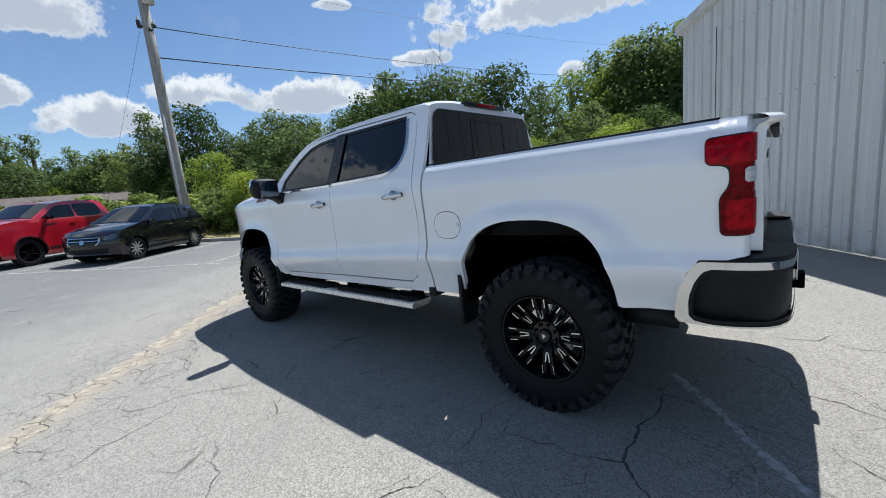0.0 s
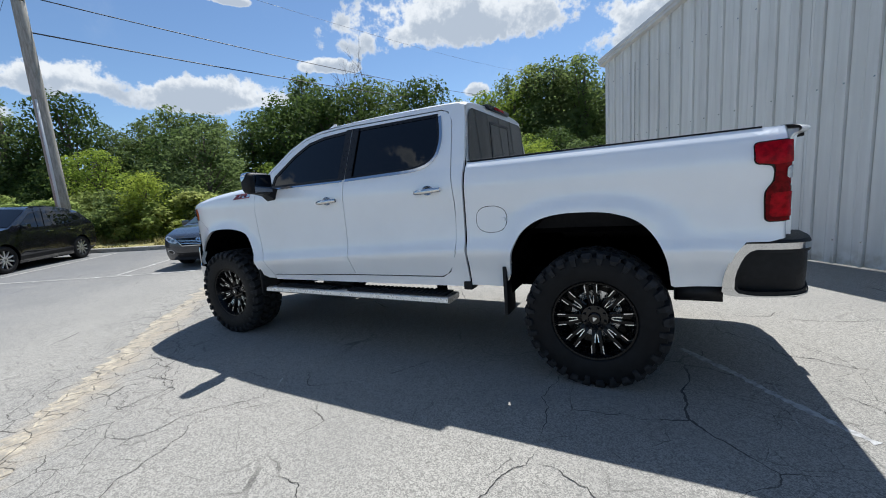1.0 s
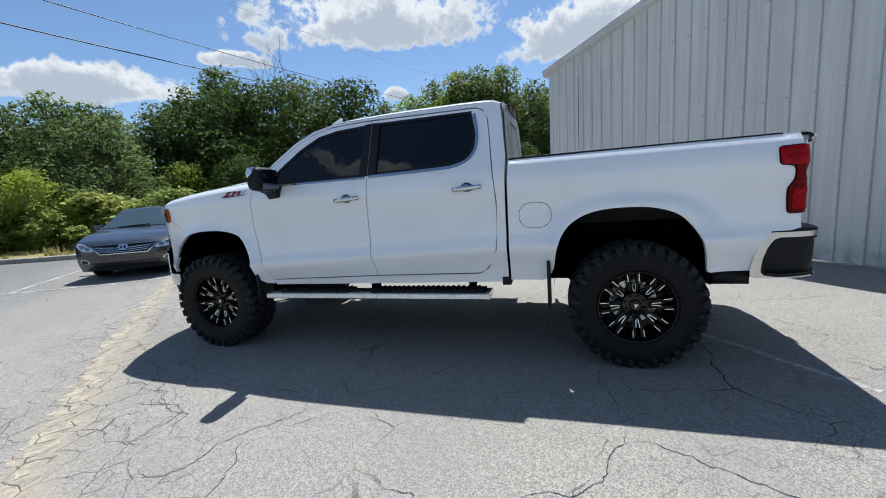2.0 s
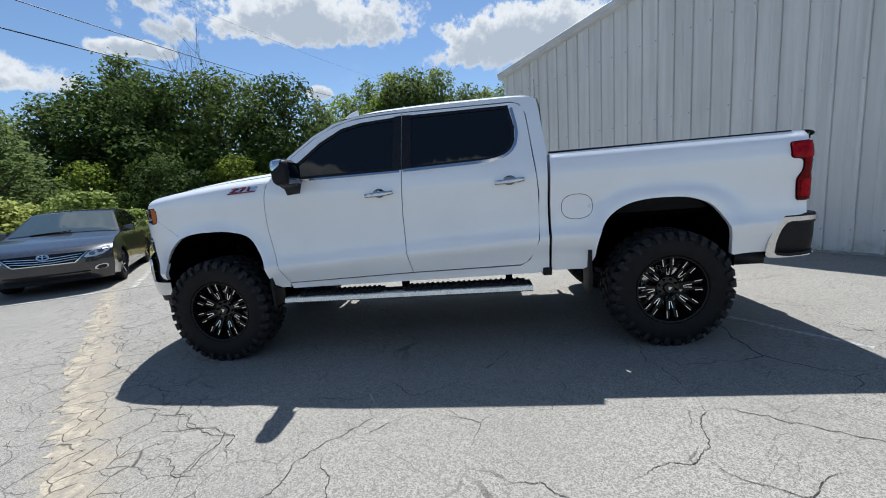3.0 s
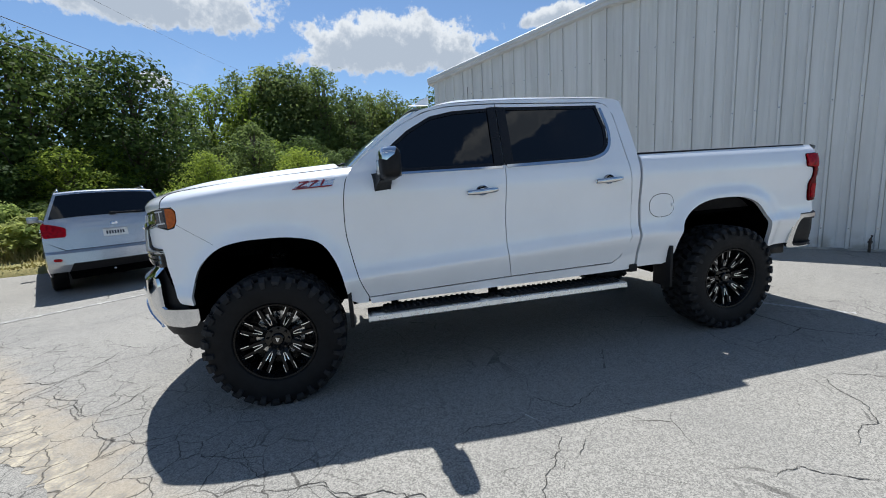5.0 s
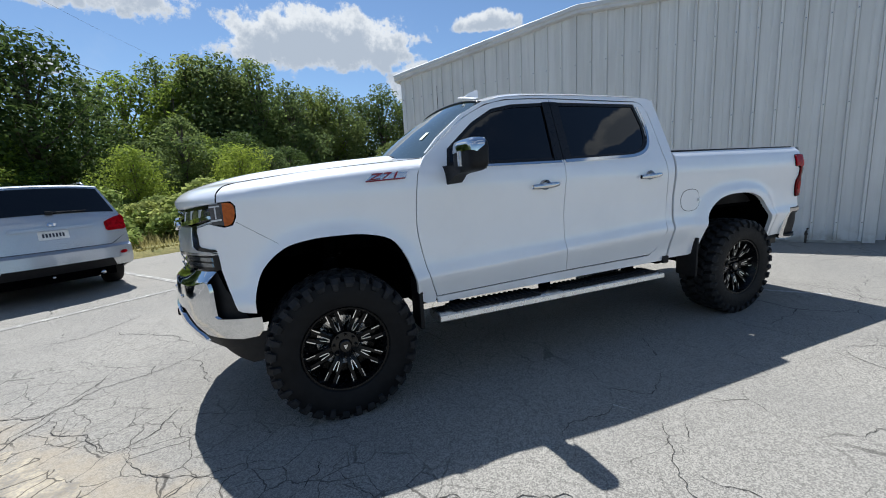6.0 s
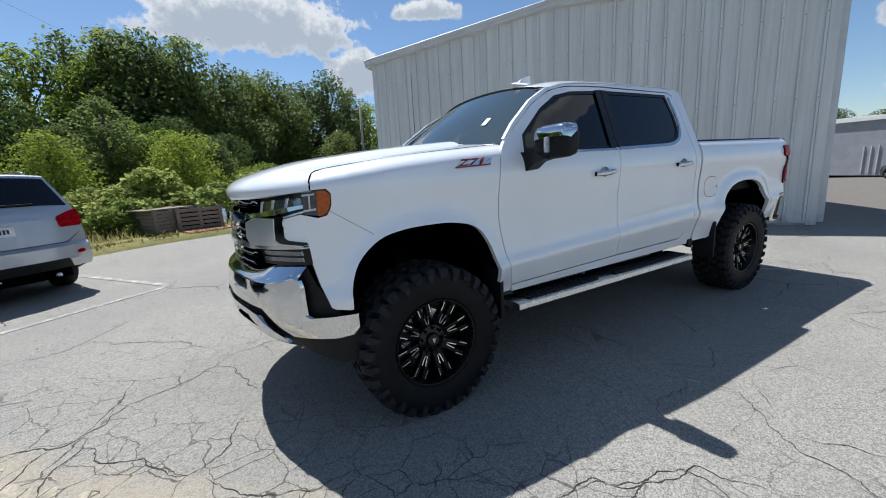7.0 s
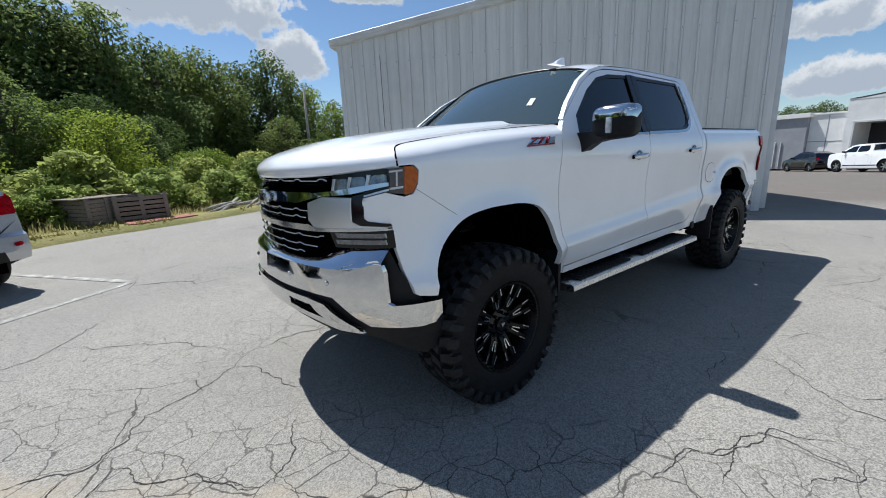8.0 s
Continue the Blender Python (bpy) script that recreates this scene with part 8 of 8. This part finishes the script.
        spots.append((rnd.choice((0, 1, 2, 5, 2)), q.x, q.y, sz, sz * 1.35, rnd.uniform(0, 6.28), ground_z(q.x, q.y) * 0.5 - 0.2))
    # a closed wall of trees beyond the parked cars
    for i in range(11):
        a = radians(165 + 15.5 * (i + rnd.random() * 0.5) / 11)
        d = rnd.uniform(46, 56)
        q = E0 + Vector((math.cos(a), math.sin(a), 0)) * d
        sz = rnd.uniform(0.62, 0.80)
        spots.append((rnd.choice((0, 1, 2)), q.x, q.y, sz, sz * 1.4, rnd.uniform(0, 6.28), ground_z(q.x, q.y) * 0.5 - 0.6))
    # the wooded rise beyond the far buildings
    for i in range(17):
        az = -8 + 24 * (i + rnd.random() * 0.5) / 17
        a = radians(az)
        d = rnd.uniform(95, 115)
        q = E8 + Vector((math.cos(a), math.sin(a), 0)) * d
        sz = rnd.uniform(0.72, 0.92) * (1.0 + 0.03 * max(0, 8 - az))
        spots.append((rnd.choice((0, 1, 2)), q.x, q.y, sz, sz * 1.3, rnd.uniform(0, 6.28), -0.6))
    place(P, spots, "trees along the wood's edge")
    # a bare tree among the vines
    rng = random.Random(3)
    q = E3 + Vector((math.cos(radians(124.3)), math.sin(radians(124.3)), 0)) * 40
    b = thing("bare_tree", Matrix.Translation((q.x, q.y, 0)), "grey leafless tree standing above the vines", "tree")
    bm = bmesh.new()

    def limb(p, d, ln, r, depth):
        mid = p + d * ln * 0.5 + Vector((rng.uniform(-1, 1), rng.uniform(-1, 1), 0)) * ln * 0.06
        end = p + d * ln
        tube(bm, [p, mid, end], [r, r * 0.8, r * 0.55], 5, False)
        if depth:
            for _ in range(3):
                nd = (d + Vector((rng.uniform(-1, 1), rng.uniform(-1, 1), rng.uniform(0, 0.5))) * 0.55).normalized()
                limb(p + d * ln * rng.uniform(0.55, 1.0), nd, ln * rng.uniform(0.5, 0.7), r * 0.5, depth - 1)

    limb(Vector((0, 0, 0)), Vector((0.03, 0, 1)).normalized(), 7.0, 0.13, 4)
    part("trunk", bm, M["bark"], b)


def plant_shrubs():
    P = [
        grow_tree("wild_shrub", 21, 2.0, 2.4, 0.02, 22, 3000, 0.076, M["leaf_scrub"], "overgrown pale green shrub behind the kerb", "shrub", False, 0.4),
        grow_tree("wild_shrub", 22, 2.0, 2.8, 0.02, 26, 3200, 0.076, M["leaf_mid"], "tangled green shrub with vines", "shrub", False, 0.4, 0.4),
        grow_tree("wild_shrub", 23, 2.0, 2.0, 0.02, 18, 2900, 0.070, M["leaf_bright"], "bright yellow-green sapling bush", "shrub", True, 0.7, 0.6),
        grow_tree("tall_weeds", 24, 1.2, 2.2, 0.02, 26, 2500, 0.065, M["leaf_scrub"], "rank knee-high weeds along the verge", "weeds", False, 0.2, 0.8),
        grow_tree("sapling", 25, 4.0, 3.2, 0.10, 34, 7400, 0.064, M["leaf_bright"], "bright yellow-green sapling among weeds", "tree", True, 0.6, 0.5),
    ]
    rnd = random.Random(12)
    spots = []
    for i in range(58):
        u = -36 + 52 * (i + rnd.random()) / 58
        v = edge_v(u) + rnd.uniform(4.6, 6.8)
        q = lot(u, v)
        sz = rnd.uniform(0.75, 1.15) * (0.62 if u > -9 else 1.0)
        spots.append((rnd.choice((0, 0, 1, 1, 1)), q.x, q.y, sz, sz * rnd.uniform(1.0, 1.3), rnd.uniform(0, 6.28), q.z + verge_z(u, v) - 0.05))
    for i in range(92):
        u = -34 + 48 * (i + rnd.random()) / 92
        v = edge_v(u) + rnd.uniform(2.5, 3.9)
        q = lot(u, v)
        sz = rnd.uniform(0.75, 1.2)
        spots.append((rnd.choice((3, 3, 0)), q.x, q.y, sz * 0.85, sz * rnd.uniform(0.9, 1.2), rnd.uniform(0, 6.28), q.z + verge_z(u, v) - 0.03))
    for i in range(30):
        u = -30 + 46 * (i + rnd.random()) / 30
        v = edge_v(u) + rnd.uniform(8, 15)
        q = lot(u, v)
        sz = rnd.uniform(0.8, 1.25) * (0.7 if u > -9 else 1.0)
        spots.append((rnd.choice((0, 1, 1)), q.x, q.y, sz, sz * 1.4, rnd.uniform(0, 6.28), q.z + 0.1))
    E0, E1, E8 = Vector((1.06, -2.95, 0)), Vector((0.31, -3.54, 0)), Vector((-5.3, -2.36, 0))
    for eye, az, d, hgt, k in ((E8, 91.0, 21, 3.5, 4), (E8, 84.0, 20.5, 2.0, 4), (E8, 81.8, 20, 2.1, 4), (E8, 79.9, 21, 1.8, 4), (E8, 68, 25, 2.4, 4), (E1, 157.5, 21, 2.0, 1), (E1, 154.5, 20, 2.7, 4), (E1, 151.5, 20.5, 2.2, 1), (E0, 158, 23, 1.7, 0), (E8, 103, 22, 3.6, 4)):
        a = radians(az)
        q = eye + Vector((math.cos(a), math.sin(a), 0)) * d
        base = 4 if k == 4 else 2
        spots.append((k, q.x, q.y, hgt / base, hgt / base * (1.15 if k == 4 else 1.05), rnd.uniform(0, 6.28), ground_z(q.x, q.y) + 0.1))
    place(P, spots, "undergrowth behind the verge")


plant_trees()
plant_shrubs()


def make_grass():
    rng = np.random.default_rng(4)
    pos, nr = [], []
    for _ in range(9000):
        u = rng.uniform(-26, 6)
        d = rng.uniform(0.12, 2.9) if rng.random() < 0.85 else rng.uniform(0.1, 0.5)
        v = edge_v(u) + 0.1 + d
        if noise.noise((u * 0.9, v * 0.9, 2.0)) < -0.12:
            continue
        q = lot(u, v, verge_z(u, v) + 0.03)
        pos.append(q)
        nr.append((rng.normal(), rng.normal(), 0.1))
    me = leaf_mesh("grass", np.array(pos), np.array(nr), 0.022 + 0.03 * rng.random(len(pos)), rng, M["grass"])
    tagged(part("verge_grass", me, M["grass"], label="short dry grass on the verge"), category="grass", kind="stuff")


make_grass()


def make_tall_grass():
    """Thin upright blades, bent over at the tip, thick before the shrubs and sparse by the kerb."""
    rng = np.random.default_rng(9)
    n = 26000
    u = rng.uniform(-30, 8, n)
    d = 0.75 + 3.0 * rng.random(n) ** 0.62
    co, keep = np.empty((n, 5, 3)), 0
    for i in range(n):
        clump = noise.noise((u[i] * 0.55, d[i] * 0.8, 5.0))
        if clump < -0.05 - 0.12 * d[i]:
            continue
        v = edge_v(u[i]) + d[i]
        q = lot(u[i], v, verge_z(u[i], v) - 0.01)
        h = (0.05 + 0.13 * d[i] * (0.5 + 0.9 * max(0.0, clump + 0.3))) * rng.uniform(0.5, 1.2)
        a = rng.uniform(0, 6.283)
        w = 0.006 + 0.008 * rng.random()
        side = np.array((math.cos(a), math.sin(a), 0.0)) * w
        lean = rng.normal(size=2) * 0.28 * h
        mid = np.array((q.x + lean[0] * 0.35, q.y + lean[1] * 0.35, q.z + h * 0.6))
        top = np.array((q.x + lean[0], q.y + lean[1], q.z + h))
        base = np.array((q.x, q.y, q.z))
        co[keep] = base - side, base + side, mid + side * 0.8, top, mid - side * 0.8
        keep += 1
    co = co[:keep]
    me = bpy.data.meshes.new("tall_grass")
    me.vertices.add(5 * keep)
    me.vertices.foreach_set("co", co.ravel())
    me.loops.add(5 * keep)
    me.loops.foreach_set("vertex_index", np.arange(5 * keep, dtype=np.int32))
    me.polygons.add(keep)
    me.polygons.foreach_set("loop_start", np.arange(0, 5 * keep, 5, dtype=np.int32))
    me.update(calc_edges=True)
    me.validate()
    tagged(part("tall_grass", me, M["tall_grass"], label="pale dry uncut grass before the shrubs"), category="grass", kind="stuff")


make_tall_grass()


# ---- crates, boards and logs by the verge ----
def make_crates():
    def crate(x, y, deg, L, D, H, gap, label):
        m = Matrix.Translation((x, y, ground_z(x, y) + 0.10)) @ Matrix.Rotation(radians(deg), 4, "Z")
        e = thing("wooden_crate", m, label, "crate", "crates by the verge")
        n = int(H / (0.09 + gap))
        for k in range(n):
            z = 0.06 + k * (0.09 + gap)
            for yy in (-D / 2, D / 2):
                part("slat", boxes((-L / 2, L / 2, yy - 0.011, yy + 0.011, z, z + 0.09), bevel=0.004), M["wood"], e)
            for xx in (-L / 2, L / 2):
                part("slat", boxes((xx - 0.011, xx + 0.011, -D / 2 + 0.012, D / 2 - 0.012, z, z + 0.09), bevel=0.004), M["wood"], e)
        for xx in (-L / 2 + 0.05, 0, L / 2 - 0.05):
            for yy in (-D / 2 - 0.022, D / 2 + 0.022):
                part("post", boxes((xx - 0.045, xx + 0.045, yy - 0.011, yy + 0.011, 0.0, H), bevel=0.004), M["wood"], e)
        for xx in (-L / 2 + 0.1, L / 2 - 0.1):
            part("runner", boxes((xx - 0.05, xx + 0.05, -D / 2, D / 2, -0.06, 0.05), bevel=0.004), M["wood"], e)
        # near-black block that fills the crate behind the slats
        part("liner", boxes((-L / 2 + 0.03, L / 2 - 0.03, -D / 2 + 0.03, D / 2 - 0.03, 0.05, H - 0.12)), M["under"], e)
        return e

    a = crate(-6.15, 10.75, 34, 0.95, 0.95, 0.66, 0.008, "weathered grey wooden crate on the verge")
    part("lid", boxes((-0.66, 0.66, -0.48, 0.48, 0.665, 0.69), bevel=0.004), M["wood"], a, "weathered lid")
    crate(-5.25, 10.75, 8, 1.15, 0.8, 0.70, 0.03, "brown slatted wooden crate beside another crate")
    p = thing("red_board", Matrix.Translation((-4.85, 9.95, ground_z(-4.85, 9.95) + 0.10)) @ Matrix.Rotation(radians(22), 4, "Z"), "faded red board lying on the ground", "board")
    part("plank", boxes((-0.75, 0.75, -0.28, 0.28, 0.0, 0.05), bevel=0.006), M["red_board"], p)
    part("batten", boxes((-0.6, -0.5, -0.26, 0.26, -0.055, 0.0), (0.5, 0.6, -0.26, 0.26, -0.055, 0.0)), M["wood"], p)
    rnd = random.Random(2)
    for i in range(7):
        x, y = -3.55 + 0.26 * i + rnd.uniform(-0.2, 0.2), 10.95 + 0.16 * i + rnd.uniform(-0.25, 0.3)
        L = rnd.uniform(0.8, 1.9)
        a = radians(rnd.uniform(10, 60))
        d = Vector((math.cos(a), math.sin(a), rnd.uniform(0.02, 0.22))).normalized()
        r = rnd.uniform(0.035, 0.085)
        o = Vector((x, y, ground_z(x, y) + 0.16 + r * 0.6))
        lg = thing("log", Matrix.Translation(o), "bare grey fallen branch on the verge", "log", "logs on the verge")
        part("bark", tube(bmesh.new(), [-d * L / 2, Vector((0.03, 0.02, 0.02)), d * L / 2], [r, r * 0.9, r * 0.6], 9), M["pole_wood"], lg)


make_crates()


# ---- buildings beyond the lot ----
def make_far():
    o = Vector((44.3, 3.7, -1.35))
    m = Matrix.Translation(o) @ Matrix.Rotation(radians(76), 4, "Z")
    # local x to the left as seen from the lot, local y towards the lot
    g = thing("grey_shed", m, "low grey metal shed with a white roof edge", "building")
    part("wall", boxes((2.6, 16, -12, -0.2, 0, 4.75)), M["far_wall_grey"], g, smooth=False)
    part("roof_edge", boxes((2.4, 16.2, -12.2, 0.0, 4.75, 5.15), bevel=0.02), M["far_wall_white"], g, "white roof edge", smooth=False)
    for x in (4.4, 4.9, 5.4):
        part("wall_pipe", boxes((x, x + 0.06, -0.2, -0.1, 0.2, 2.6)), M["fascia"], g, smooth=False)
    w = thing("white_annex", m, "white flat-roofed workshop annex", "building")
    part("wall", boxes((-0.1, 2.58, -12, -0.6, 0, 4.9)), M["far_wall_white"], w, smooth=False)
    part("parapet", boxes((-0.1, 2.58, -12, -0.5, 4.9, 5.05), bevel=0.02), M["far_wall_white"], w, smooth=False)
    part("wall_joint", boxes((-0.1, 2.58, -0.6, -0.58, 2.5, 2.56), (1.2, 1.25, -0.6, -0.58, 0, 4.9)), M["far_wall_grey"], w, smooth=False)
    t = thing("white_workshop", m, "tall white workshop with an open bay door", "building")
    part("wall", boxes((-26, -6.0, -14, 0, 0, 6.0), (-6.0, -0.15, -14, -3.0, 0, 6.0), (-0.75, -0.15, -3.0, 0, 0, 6.0), (-6.0, -0.75, -3.0, 0, 4.0, 6.0)), M["far_wall_white"], t, smooth=False)
    part("gable", strip([[(-0.15, y, 6.0), (-13, y, 7.4), (-26, y, 6.0)] for y in (-14, 0.05)]), M["far_wall_white"], t, smooth=False)
    bm = bmesh.new()
    bm.faces.new([bm.verts.new(p) for p in ((-0.15, 0.02, 5.9), (-13, 0.02, 7.4), (-26, 0.02, 5.9))])
    part("gable_face", bm, M["far_wall_white"], t)
    part("door_frame", boxes((-0.80, -0.68, 0.0, 0.06, 0, 4.1), (-6.1, -5.98, 0.0, 0.06, 0, 4.1), (-6.1, -0.68, 0.0, 0.06, 4.0, 4.12)), M["fascia"], t, smooth=False)
    # dark sheet added across the back of the bay as its shade
    part("bay_interior", boxes((-5.95, -0.8, -2.99, -2.94, 0.05, 3.95)), M["interior"], t, "dark sheet for the shade inside the bay", smooth=False)
    # a low brown house behind the parked pickup
    h = thing("low_house", Matrix.Translation((-40.7, 1.45, 0.75)) @ Matrix.Rotation(radians(-6), 4, "Z"), "low house with a brown roof among trees", "house")
    part("wall", boxes((-4, 4, -4.2, 3.5, 0, 2.1)), M["far_wall_white"], h, smooth=False)
    part("roof", strip([[(-4.4, y, 1.95), (0, y, 3.1), (4.4, y, 1.95)] for y in (-4.5, 3.8)]), M["shingle"], h, "brown shingle roof", smooth=False)
    for y in (-2.4, 0.4, 2.4):
        part("window", boxes((4.0, 4.05, y - 0.5, y + 0.5, 0.8, 1.75)), M["glass"], h)


make_far()
